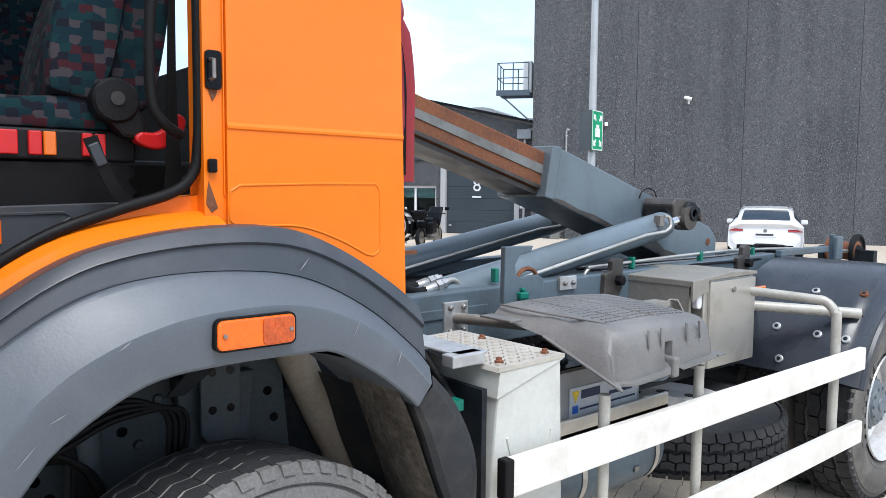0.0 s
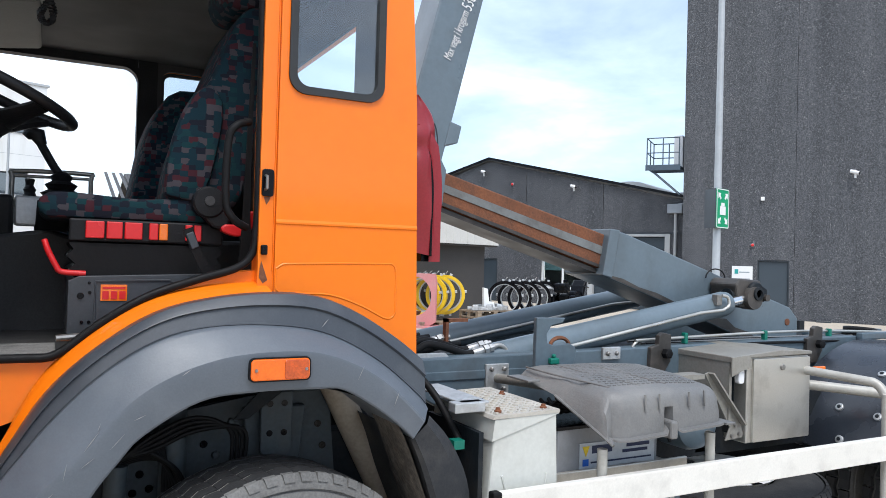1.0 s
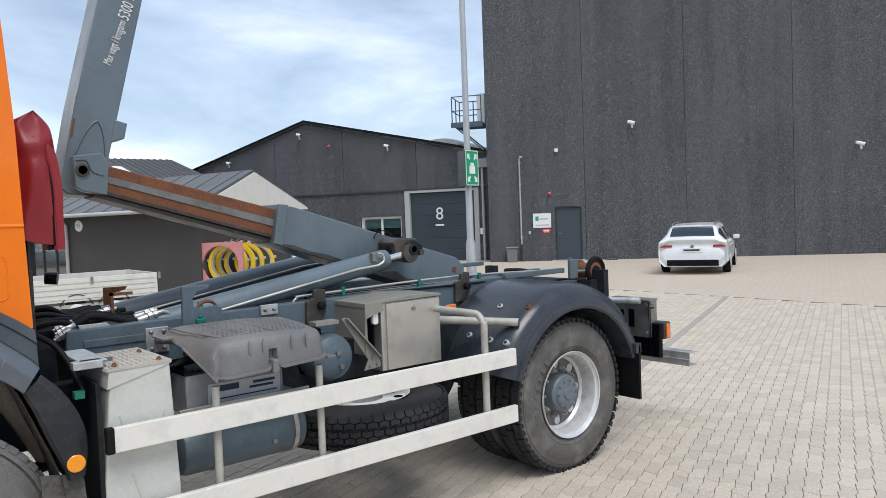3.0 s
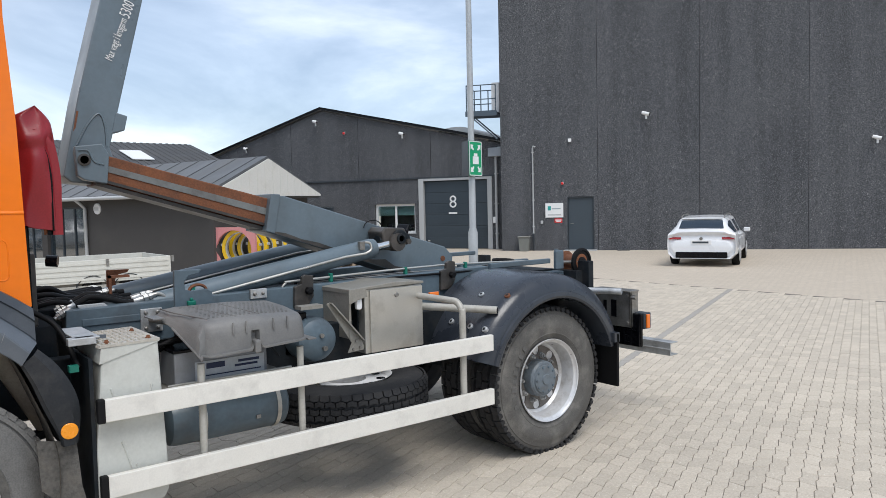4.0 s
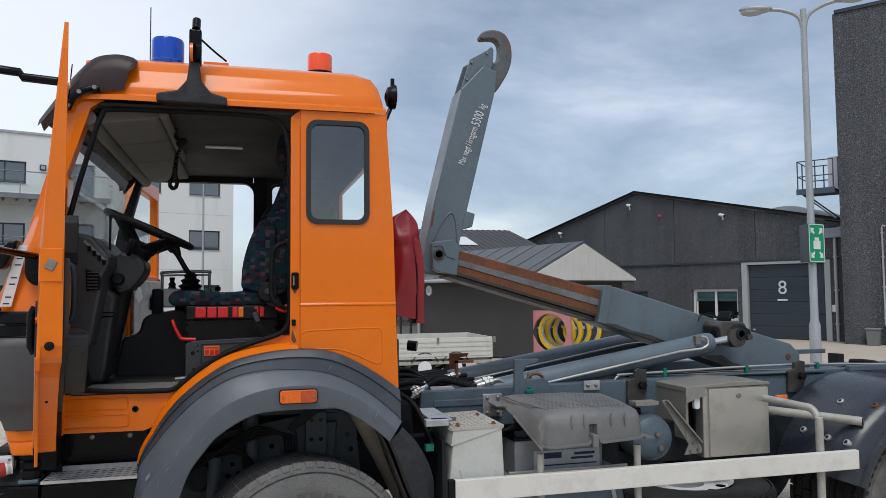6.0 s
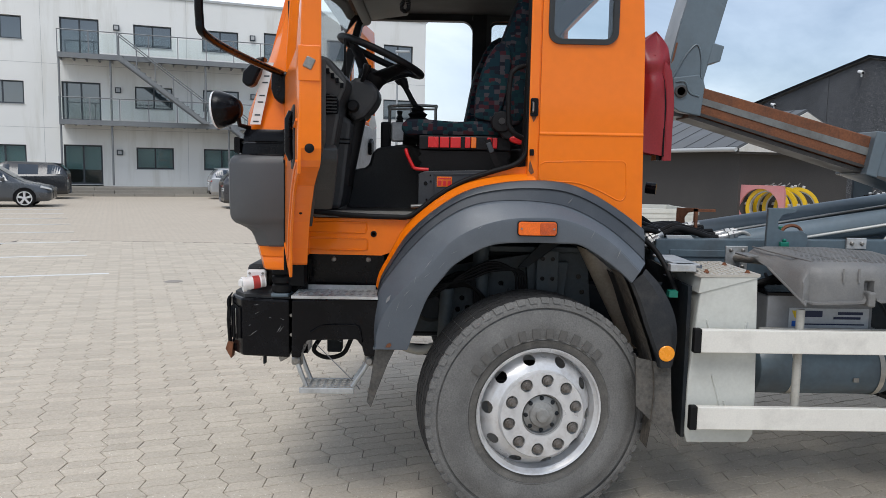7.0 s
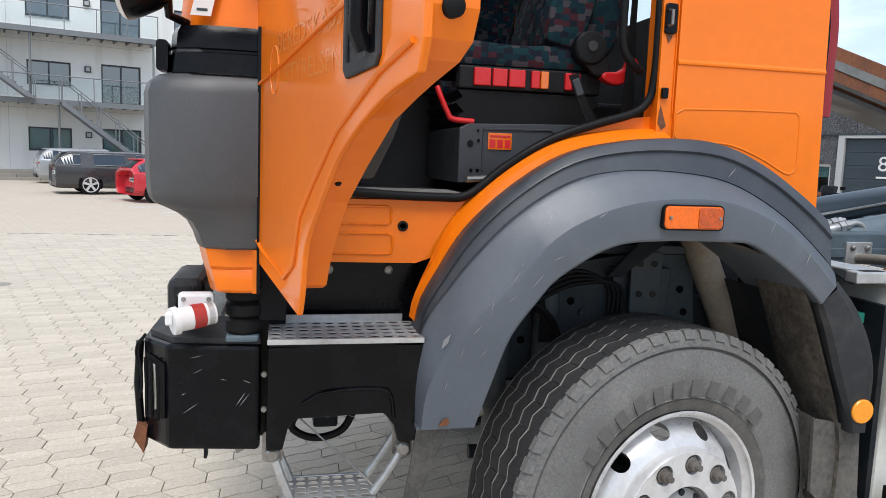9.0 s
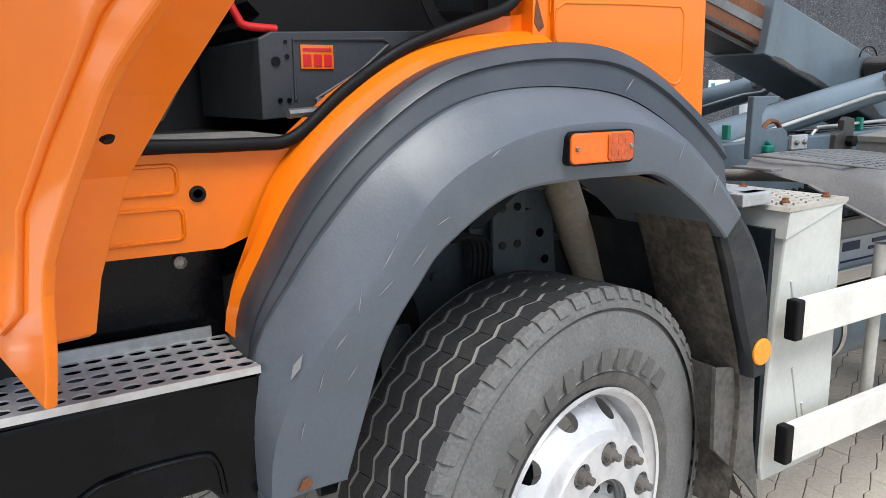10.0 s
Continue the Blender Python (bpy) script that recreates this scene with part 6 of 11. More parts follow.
def punched(x0, x1, y0, y1, z, nx, ny, hr, skip=0.0):
    """A tread plate with oval holes punched through it."""
    bm = bmesh.new()
    dx, dy = (x1 - x0) / nx, (y1 - y0) / ny
    for i in range(nx):
        for j in range(ny):
            cx, cy = x0 + dx * (i + 0.5), y0 + dy * (j + 0.5)
            turns = sorted([2 * math.pi * k / 12 for k in range(12)] + [math.atan2(sy * dy, sx * dx) % (2 * math.pi) for sx in (-1, 1) for sy in (-1, 1)])
            m = len(turns)
            inn, out = [], []
            for t in turns:
                ct, st = math.cos(t), math.sin(t)
                inn.append((cx + hr * 1.25 * ct, cy + hr * st))
                q = min(dx / 2 / abs(ct) if abs(ct) > 1e-6 else 9, dy / 2 / abs(st) if abs(st) > 1e-6 else 9)
                out.append((cx + q * ct, cy + q * st))
            vi = [bm.verts.new((p[0], p[1], z + 0.0008)) for p in inn]
            vl = [bm.verts.new((p[0], p[1], z - 0.002)) for p in inn]
            vo = [bm.verts.new((p[0], p[1], z)) for p in out]
            for k in range(m):
                l = (k + 1) % m
                bm.faces.new((vo[k], vo[l], vi[l], vi[k]))
                bm.faces.new((vi[k], vi[l], vl[l], vl[k]))
    bmesh.ops.remove_doubles(bm, verts=bm.verts, dist=2e-4)
    return bm


STEPM = mat("bright_step_plate", (0.60, 0.60, 0.59), 0.42, metal=0.45, var=0.12, scale=12, fine=90, dirt=(0.30, 0.28, 0.25), dirt_amt=0.5, dirt_scale=9)
part("tread_plate", punched(-1.105, -0.720, -0.005, 0.19, 1.050, 11, 5, 0.0118), STEPM, step, "galvanised step plate with punched oval holes")
part("plate_edge", B((-1.106, -0.719, -0.010, -0.004, 1.038, 1.051)), STEPM, step)
part("plate_back", B((-1.075, -0.745, 0.188, 0.195, 1.05, 1.070)), GALV, step)
# black sheet close under the holes, added to make them look dark
part("under_plate", B((-1.10, -0.71, 0.0, 0.19, 1.030, 1.034)), BLACK, step)
moved(-0.018, -0.028, 0.016, step)
ls = part("lower_step", punched(-1.065, -0.835, -0.03, 0.12, 0.625, 7, 5, 0.0105), STEPM, truck, "galvanised swinging lower step with punched holes")
for y in (-0.038, 0.12):
    part("step_rim", B((-1.075, -0.825, y, y + 0.01, 0.600, 0.628)), GALV, ls, bevel=0.004)
for xa, xb in ((-1.09, -1.045), (-0.755, -0.835)):
    for y in (-0.02, 0.10):
        part("step_arm", TB([(xa, y, 0.755), ((xa + xb) / 2, y, 0.69), (xb, y, 0.632)], 0.011, 8), GALV, ls)
    part("pivot_bolt", LA([(0.019, 0.02), (0.019, -0.03), (0.012, -0.036)], (xa, 0.0, 0.752), 14), STEEL, ls, smooth=40)
    part("pivot_plate", PR(rounded(xa - 0.026, xa + 0.026, 0.72, 0.80, 0.012, 3), 0.005, 0.012), STEEL, ls)
part("chain", TB([(-1.02, 0.1, 0.80), (-0.86, 0.05, 0.66), (-0.80, -0.01, 0.615)], 0.0025, 5), STEEL, ls)
moved(-0.020, 0.025, 0.010, ls)
part("hose_loop", TB(curve_pts([(-1.03, 0.2, 0.82), (-1.06, 0.2, 0.76), (-1.0, 0.2, 0.725), (-0.92, 0.2, 0.745), (-0.88, 0.2, 0.82)], 6), 0.011, 8), RUBBER, truck, smooth=60)
part("air_valve", B((-1.0, -0.93, 0.22, 0.30, 0.745, 0.84)), FRAMEDK, truck, bevel=0.008)

# bumper
# black block added behind the bumper gap in place of its shade
part("gap_filler", B((-1.16, -1.08, 0.14, 0.28, 0.76, 1.20)), BLACK, truck)
bump = part("bumper", PR([(-1.36, 0.035), (-1.138, 0.005), (-1.138, 0.28), (-1.30, 0.30), (-1.432, 0.30), (-1.432, 0.13)], 0.750, 1.022, "z"), BLACK, truck, "scratched black bumper end", bevel=0.012)
rs = random.Random(21)
for k in range(16):
    # short pale scratches on the bumper's face and on the step's
    on_step = k % 2
    f, z, a, l, w = rs.random(), rs.uniform(0.83, 1.0), radians(rs.uniform(-25, 60)), rs.uniform(0.012, 0.05), rs.uniform(0.0005, 0.0012)
    x = -1.09 + 0.33 * f if on_step else -1.33 + 0.17 * f
    c, s = math.cos(a), math.sin(a)
    q = [(x, z), (x + 0.5 * l * c + w * s, z + 0.5 * l * s - w * c), (x + l * c, z + l * s), (x + 0.5 * l * c - w * s, z + 0.5 * l * s + w * c)]
    bm = bmesh.new()
    bm.faces.new([bm.verts.new((p[0], -0.0012 if on_step else 0.0335 - 0.135 * (p[0] + 1.36), p[1])) for p in q])
    part("scratch", bm, SCR, step if on_step else bump)
part("bumper_beam", B((-1.42, -1.25, 0.30, 2.1, 0.80, 1.02)), BLACK, bump, bevel=0.01)
part("bumper_top", PR([(-1.35, 0.050), (-1.138, 0.020), (-1.138, 0.28), (-1.30, 0.30), (-1.415, 0.30), (-1.415, 0.14)], 1.022, 1.036, "z"), DARKPL, bump)
CA, CB = Vector((-1.36, 0.033, 0)), Vector((-1.434, 0.128, 0))
CU = (CB - CA).normalized()
CN = Vector((CU.y, -CU.x, 0))
if CN.y > 0:
    CN = -CN


def corner_panel_mesh(poly, d0, d1):
    """A plate on the bumper's angled corner: u along the face, z up, d outwards."""
    bm = bmesh.new()
    lo, up = [[bm.verts.new(CA + CU * u + CN * d + Vector((0, 0, z))) for u, z in poly] for d in (d0, d1)]
    bm.faces.new(lo[::-1])
    bm.faces.new(up)
    for i in range(len(poly)):
        j = (i + 1) % len(poly)
        bm.faces.new((lo[i], lo[j], up[j], up[i]))
    return bm


# dark plate laid on the corner, standing in for the recess's shade
part("lamp_recess", corner_panel_mesh([(0.012, 0.83), (0.098, 0.815), (0.098, 0.985), (0.012, 0.97)], 0.001, 0.003), RUBBER, bump)
part("fog_lamp", corner_panel_mesh([(0.040, 0.85), (0.062, 0.84), (0.070, 0.90), (0.062, 0.965), (0.044, 0.96)], 0.003, 0.010), STAINLESS, bump, "bright fog lamp in the bumper corner", bevel=0.003)
for u in (0.026, 0.055, 0.082):
    part("lamp_guard", TB([CA + CU * u + CN * 0.012 + Vector((0, 0, 0.825)), CA + CU * (u - 0.008) + CN * 0.016 + Vector((0, 0, 0.90)), CA + CU * (u + 0.004) + CN * 0.012 + Vector((0, 0, 0.975))], 0.0045, 6), BLACK, bump, smooth=60)
part("guard_bar", TB([(-1.440, 0.13, 0.78), (-1.447, 0.13, 0.90), (-1.440, 0.13, 1.01)], 0.010, 8), BLACK, bump, smooth=60)
for k in range(2):
    part("lamp_wire", TB(curve_pts([(-1.425, 0.12, 1.03), (-1.442 - 0.006 * k, 0.115, 0.99), (-1.434, 0.11, 0.93 - 0.02 * k), (-1.440, 0.12, 0.86)], 5), 0.0035, 6), RUBBER, bump, smooth=60)
for x in (-1.128, ):
    for z in (0.86, 0.95):
        part("bolt", LA([(0.008, 0), (0.007, -0.008)], (x, 0.004, z), 8), STEEL, bump)
part("tow_eye", PR([(-1.225, 0.775), (-1.15, 0.775), (-1.155, 0.73), (-1.20, 0.705)], 0.10, 0.115), STEEL, bump, bevel=0.004)
part("hanging_plate", B((-1.284, -1.276, 0.12, 0.16, 0.69, 0.775)), FRAMEDK, bump)
part("corner_bracket", PR([(-1.445, 0.80), (-1.42, 0.79), (-1.43, 0.72), (-1.455, 0.765)], 0.1, 0.16), RUST, bump)
part("plug_bracket", PR([(-1.36, 1.05), (-1.285, 1.05), (-1.28, 1.10), (-1.30, 1.12), (-1.355, 1.12)], 0.16, 0.20), BLACK, bump)
plug = part("power_socket", TB([(-1.245, 0.06, 1.105), (-1.30, 0.035, 1.098), (-1.325, 0.025, 1.094)], [0.027, 0.029, 0.029], 20), WHITE, bump, "white and red power inlet socket", smooth=40)
part("red_ring", TB([(-1.268, 0.049, 1.102), (-1.295, 0.037, 1.099)], [0.0290, 0.0305], 20), mat("dull_red_ring", (0.40, 0.035, 0.03), 0.5), plug, smooth=40)
part("cap", TB([(-1.325, 0.025, 1.094), (-1.338, 0.019, 1.092)], [0.034, 0.033], 20), WHITE, plug, smooth=40)
part("mount_block", B((-1.332, -1.245, 0.075, 0.10, 1.095, 1.152)), WHITE, plug, bevel=0.010)
for x in (-1.318, -1.259):
    part("screw", LA([(0.006, 0), (0.005, -0.004)], (x, 0.075, 1.135), 10), STEEL, plug)
part("rating_plate", TB([(-1.262, 0.0522, 1.1035), (-1.250, 0.0575, 1.1045)], [0.0284, 0.0280], 20), GALV, plug)
part("cap_latch", B((-1.352, -1.334, 0.005, 0.03, 1.085, 1.115)), WHITE, plug, bevel=0.004)
sp = part("cab_spring", LA([(0.040, 0.0), (0.046, 0.01), (0.046, 0.035), (0.036, 0.042), (0.046, 0.05), (0.046, 0.075), (0.036, 0.082), (0.046, 0.09), (0.046, 0.112), (0.04, 0.12)], (-1.182, 0.085, 1.045), 24, "z"), RUBBER, truck, "black rubber cab spring", smooth=30)
part("spring_foot", B((-1.225, -1.145, 0.04, 0.14, 1.03, 1.047)), FRAME, sp, bevel=0.005)
for k in range(6):
    part("cable", TB(curve_pts([(-1.34 - 0.01 * k, 0.25, 1.02), (-1.37 + 0.01 * k, 0.22, 1.06 + 0.012 * k), (-1.33, 0.26, 1.08 + 0.01 * k)], 5), 0.003, 6), RUBBER, bump, smooth=60)
part("winch_block", B((-1.40, -1.30, 0.30, 0.60, 1.02, 1.14)), DARKPL, bump, bevel=0.02)
moved(-0.004, 0.008, 0.018, bump)
moved(-0.004, -0.045, 0.0, plug)
moved(0, -0.03, 0.020, sp)

# things on the roof
bl = part("blue_beacon", LA([(0.084, 0.0), (0.086, 0.02), (0.083, 0.025), (0.083, 0.125), (0.078, 0.14), (0.02, 0.143)], (-0.715, 0.55, 3.108), 32, "z"), mat("blue_lens", (0.001, 0.065, 0.52), 0.14, coat=0.3), truck, "blue beacon on the cab roof", smooth=30)
part("beacon_base", LA([(0.092, 0.0), (0.092, 0.084), (0.084, 0.089)], (-0.715, 0.55, 3.022), 32, "z"), BLACK, bl, smooth=30)
ob = part("orange_beacon", LA([(0.076, 0.0), (0.076, 0.10), (0.072, 0.108), (0.02, 0.11)], (0.155, 0.95, 3.225), 32, "z"), mat("orange_beacon_lens", (0.98, 0.10, 0.012), 0.12, coat=0.5, var=0.05), truck, "orange beacon on the cab roof", smooth=30)
part("beacon_base", LA([(0.085, 0.0), (0.085, 0.17), (0.07, 0.175)], (0.155, 0.95, 3.052), 32, "z"), BLACK, ob, smooth=30)
rm = part("roof_lamp_mount", PR([(-0.735, 2.79), (-0.735, 2.83), (-0.64, 2.85), (-0.60, 2.90), (-0.588, 3.0), (-0.545, 3.0), (-0.535, 2.90), (-0.49, 2.845), (-0.415, 2.825), (-0.415, 2.785)], 0.045, 0.10), DARKPL, truck, "black roof lamp bracket", bevel=0.008)
part("column", B((-0.592, -0.535, 0.05, 0.11, 2.98, 3.15)), BLACK, rm, bevel=0.008)
part("camera_head", TB([(-0.56, 0.06, 3.15), (-0.56, 0.09, 3.205)], 0.020, 14), BLACK, rm, smooth=40)
part("amber_lens", TB([(-0.585, 0.04, 3.03), (-0.57, 0.04, 3.03)], 0.045, 24), ORLENS, rm, smooth=40)
part("lamp_back", TB([(-0.572, 0.04, 3.03), (-0.55, 0.05, 3.03)], 0.045, 24), BLACK, rm, smooth=40)
part("roof_bar", B((-0.55, -0.42, 0.5, 0.56, 3.10, 3.13)), ORANGE, rm)
moved(0.025, 0, -0.020, bl)
moved(0.045, 0, -0.018, rm)
part("aerial", TB([(-0.785, 0.6, 3.05), (-0.785, 0.6, 3.42)], 0.003, 6), BLACK, truck)
part("lamp_cable", TB(curve_pts([(-0.50, 0.09, 3.10), (-0.44, 0.12, 3.055), (-0.38, 0.2, 3.03)], 5), 0.005, 6), RUBBER, rm)
bm = bmesh.new()
r = add_lathe(bm, [(0.02, 0.055), (0.05, 0.045), (0.066, 0.015), (0.066, 0.0)], (0, 0, 0), 28, "x")
bm.faces.new(r[-1])
bm.transform(Matrix.Translation((0.455, 0.30, 2.93)) @ pose(0, 0, 0, 0, 0, 180))
wl = part("work_lamp", bm, BLACK, truck, "black rear work lamp", smooth=40)
part("lamp_foot", TB([(0.43, 0.30, 2.87), (0.40, 0.28, 2.80)], 0.012, 8), BLACK, wl)
part("lamp_lever", B((0.43, 0.45, 0.29, 0.31, 2.985, 3.03)), BLACK, wl)
moved(0.045, 0, -0.005, wl)
# visor over the windscreen
bm = bmesh.new()
VIS = mat("smoked_visor", (0.034, 0.020, 0.020), 0.45, var=0.15, scale=4, fine=90, spec=0.3)
rows = []
for x, z, xs, zs in ((-0.785, 2.992, -0.835, 2.825), (-0.81, 3.008, -0.86, 2.82), (-0.88, 3.016, -0.92, 2.815), (-0.97, 2.992, -0.99, 2.795), (-1.045, 2.915, -1.04, 2.765), (-1.125, 2.80, -1.10, 2.70), (-1.20, 2.685, -1.17, 2.61)):
    half = [(xs, 0.078, zs), (xs * 0.6 + x * 0.4, 0.072, zs * 0.5 + z * 0.5), (x, 0.088, z - 0.05), (x, 0.115, z - 0.015), (x - 0.005, 0.17, z), (x - 0.02, 0.5, z + 0.015)]
    rows.append(half + [(x - 0.03, 1.2, z + 0.02)] + [(p[0], 2 * YC - p[1], p[2]) for p in half[::-1]])
cols = [curve_pts([r[i] for r in rows], 5) + [Vector(rows[-1][i])] for i in range(len(rows[0]))]
strip(bm, [[tuple(c[k]) for c in cols] for k in range(len(cols[0]))])
vis = part("sun_visor", bm, VIS, truck, "smoked plastic sun visor", smooth=40)
part("visor_bracket", TB(curve_pts([(-1.08, 0.09, 2.72), (-1.055, 0.085, 2.775), (-1.0, 0.085, 2.815), (-0.94, 0.085, 2.825)], 5), 0.018, 8), BLACK, vis, smooth=60)
for x, z in ((-1.072, 2.735), (-1.025, 2.80), (-0.96, 2.825)):
    part("knob", LA([(0.012, 0), (0.01, -0.012)], (x, 0.072, z), 10), STEEL, vis)

# cab inside
part("cab_floor", B((-1.12, 0.38, YL + 0.06, YR - 0.06, 1.385, 1.415)), LININGBLK, truck, "dirty black rubber cab floor")
part("floor_edge", B((-1.05, -0.60, YL + 0.05, YL + 0.30, 1.404, 1.426)), mat("worn_floor_mat", (0.16, 0.155, 0.145), 0.85, var=0.5, scale=24, fine=160, bump=0.5, dirt=(0.22, 0.21, 0.19), dirt_amt=0.5, dirt_scale=26), truck, "scuffed grey floor mat edge")
part("engine_tunnel", PR([(-0.99, 1.40), (-0.955, 1.60), (-0.94, 1.63), (-0.885, 1.64), (-0.86, 1.66), (-0.845, 1.725), (-0.815, 1.752), (-0.63, 1.78), (-0.56, 1.76), (0.36, 1.76), (0.36, 1.40)], 0.92, 1.62), LININGBLK, truck, "black engine tunnel cover", bevel=0.015)
DASHM = mat("grained_dash_plastic", (0.034, 0.035, 0.037), 0.55, var=0.15, scale=6, fine=160, bump=0.2, dirt=(0.07, 0.066, 0.06), dirt_amt=0.4, dirt_scale=5)
dash = part("dash", PR([(-1.26, 1.45), (-1.15, 1.45), (-1.12, 1.60), (-1.11, 1.92), (-1.13, 2.02), (-1.26, 2.06)], 0.90, YR - 0.1), DASHM, truck, "dark grey dashboard", bevel=0.02)
part("binnacle", PR([(-1.22, 1.62), (-1.22, 2.14), (-1.06, 2.165), (-0.995, 2.15), (-0.91, 2.05), (-0.915, 2.01), (-0.95, 1.93), (-0.945, 1.88), (-0.99, 1.62)], 0.24, 0.92), DASHM, dash, "angular instrument binnacle", bevel=0.018)
part("lower_dash", PR([(-1.22, 1.43), (-0.96, 1.43), (-0.945, 1.50), (-0.915, 1.765), (-0.905, 1.86), (-0.95, 1.90), (-1.22, 1.90)], 0.40, 0.78), DASHM, dash, "lower dash running down to the floor", bevel=0.02)
for z in (1.755, 1.775):
    part("dash_groove", B((-0.99, -0.912, 0.396, 0.402, z, z + 0.006)), BLACK, dash)
part("vent_frame", PR([(-1.015, 1.99), (-0.962, 1.975), (-0.946, 1.945), (-0.952, 1.89), (-1.01, 1.885)], 0.232, 0.245), BLACK, dash, bevel=0.004)
for k in range(6):
    part("air_vent_slat", B((-1.005, -0.958, 0.226, 0.234, 1.895 + 0.015 * k, 1.901 + 0.015 * k)), DASHM, dash)
part("trim_strip", PR([(-1.02, 2.13), (-0.925, 2.035), (-0.93, 2.025), (-1.03, 2.12)], 0.236, 0.242), STEEL, dash)
for k in range(4):
    part("rocker_switch", B((-1.008 + 0.022 * k, -0.992 + 0.022 * k, 0.232, 0.242, 2.075 - 0.022 * k, 2.100 - 0.022 * k)), BLACK, dash, bevel=0.002)
part("pedal_panel", PR([(-1.10, 1.42), (-1.0, 1.42), (-1.06, 1.62), (-1.12, 1.62)], YL + 0.10, 0.40), INBLACK, dash, bevel=0.01)
# steering column and wheel
col = part("steering_column", PR([(-0.945, 1.96), (-0.94, 2.05), (-0.90, 2.092), (-0.815, 2.072), (-0.778, 2.025), (-0.783, 1.975), (-0.815, 1.93), (-0.85, 1.892), (-0.90, 1.868), (-0.93, 1.90)], 0.47, 0.74), DASHM, truck, "black steering column", bevel=0.022)
part("ignition_barrel", TB([(-0.905, 0.475, 1.945), (-0.905, 0.435, 1.945), (-0.905, 0.425, 1.945)], [0.032, 0.030, 0.022], 16), INBLACK, col, smooth=40)
part("hanging_keys", PR([(-0.83, 1.86), (-0.815, 1.905), (-0.80, 1.90), (-0.79, 1.85), (-0.81, 1.82)], 0.50, 0.512), GALV, col)
part("column_shaft", TB([(-0.90, 0.60, 1.90), (-0.97, 0.60, 1.55)], 0.05, 12), INBLACK, col, smooth=60)
sm = Matrix.Translation((-0.778, 0.62, 2.213)) @ pose(0, 0, 0, 0, 23.6, 0)
bm = bmesh.new()
add_tube(bm, [sm @ Vector((0.228 * math.cos(t), 0.228 * math.sin(t), 0)) for t in [2 * math.pi * k / 48 for k in range(49)]], 0.018, 10)
part("steering_wheel", bm, INBLACK, col, "black four-spoke steering wheel", smooth=50)
for a in (50, 130, 230, 310):
    t = radians(a)
    u, v = Vector((math.cos(t), math.sin(t), 0)), Vector((-math.sin(t), math.cos(t), 0))
    bm = bmesh.new()
    rows = []
    for r, h, w in ((0.035, -0.098, 0.062), (0.08, -0.090, 0.050), (0.15, -0.046, 0.034), (0.222, -0.004, 0.026)):
        rows.append([sm @ (u * r + v * q * w + Vector((0, 0, h + dz))) for q, dz in ((-1, -0.008), (-0.8, 0.008), (0.8, 0.008), (1, -0.008), (0.8, -0.016), (-0.8, -0.016), (-1, -0.008))])
    strip(bm, rows)
    part("spoke", bm, INBLACK, col, smooth=40)
bm = LA([(0.062, -0.165), (0.070, -0.13), (0.085, -0.105), (0.082, -0.085), (0.03, -0.074)], (0, 0, 0), 24, "z")
bm.transform(sm)
part("horn_pad", bm, INBLACK, col, smooth=40)
part("stalk", TB([(-0.87, 0.50, 2.06), (-0.845, 0.44, 2.10), (-0.832, 0.42, 2.135), (-0.828, 0.418, 2.145)], [0.012, 0.012, 0.020, 0.018], 10), INBLACK, col, smooth=60)
part("stalk", TB([(-0.955, 0.52, 2.04), (-0.945, 0.45, 2.15), (-0.943, 0.44, 2.24), (-0.942, 0.438, 2.27)], [0.006, 0.006, 0.006, 0.011], 8), INBLACK, col, smooth=60)
# gear lever, rail and joystick box
gl = part("gear_lever", TB(curve_pts([(-0.672, 0.98, 2.11), (-0.650, 0.98, 2.07), (-0.622, 0.98, 2.02), (-0.598, 0.98, 1.985)], 5), [0.015] * 16, 10), INBLACK, truck, "gear lever with rubber gaiter", smooth=60)
part("knob", TB([(-0.715, 0.98, 2.118), (-0.70, 0.98, 2.134), (-0.675, 0.98, 2.128), (-0.658, 0.98, 2.09)], [0.016, 0.027, 0.028, 0.016], 12), INBLACK, gl, smooth=60)
part("gaiter", LA([(0.085, -0.20), (0.080, -0.090), (0.052, -0.078), (0.070, -0.060), (0.044, -0.046), (0.056, -0.028), (0.032, -0.014), (0.038, 0.004), (0.018, 0.02)], (-0.592, 0.98, 1.975), 20, "z"), RUBBER, gl, smooth=30)
part("grab_rail", TB(curve_pts([(-0.755, 1.05, 1.76), (-0.755, 1.05, 1.97), (-0.745, 1.05, 1.995), (-0.50, 1.05, 2.0), (-0.49, 1.05, 1.975), (-0.49, 1.05, 1.76)], 4), 0.009, 8), STEEL, truck, "chrome grab rail", smooth=60)
part("rail_bar", TB([(-0.75, 1.055, 1.978), (-0.49, 1.055, 1.982)], 0.006, 8), STEEL, truck, smooth=60)
jb = part("switch_box", B((-0.742, -0.64, 0.96, 1.04, 1.79, 1.90)), GALV, truck, "grey joystick box", bevel=0.008)
part("small_lever", TB([(-0.695, 1.0, 1.895), (-0.695, 1.0, 1.915), (-0.695, 1.0, 1.925), (-0.695, 1.0, 1.94), (-0.695, 1.0, 1.962), (-0.695, 1.0, 1.966)], [0.026, 0.018, 0.022, 0.012, 0.017, 0.012], 10), INBLACK, jb, smooth=40)
part("cushion_box", B((-0.80, -0.745, 0.94, 1.06, 1.72, 1.90)), INBLACK, truck, bevel=0.012)
part("bottle_cap", LA([(0.016, 0), (0.016, 0.022), (0.012, 0.026)], (-0.44, 1.05, 1.885), 12, "z"), RUBBER, truck)
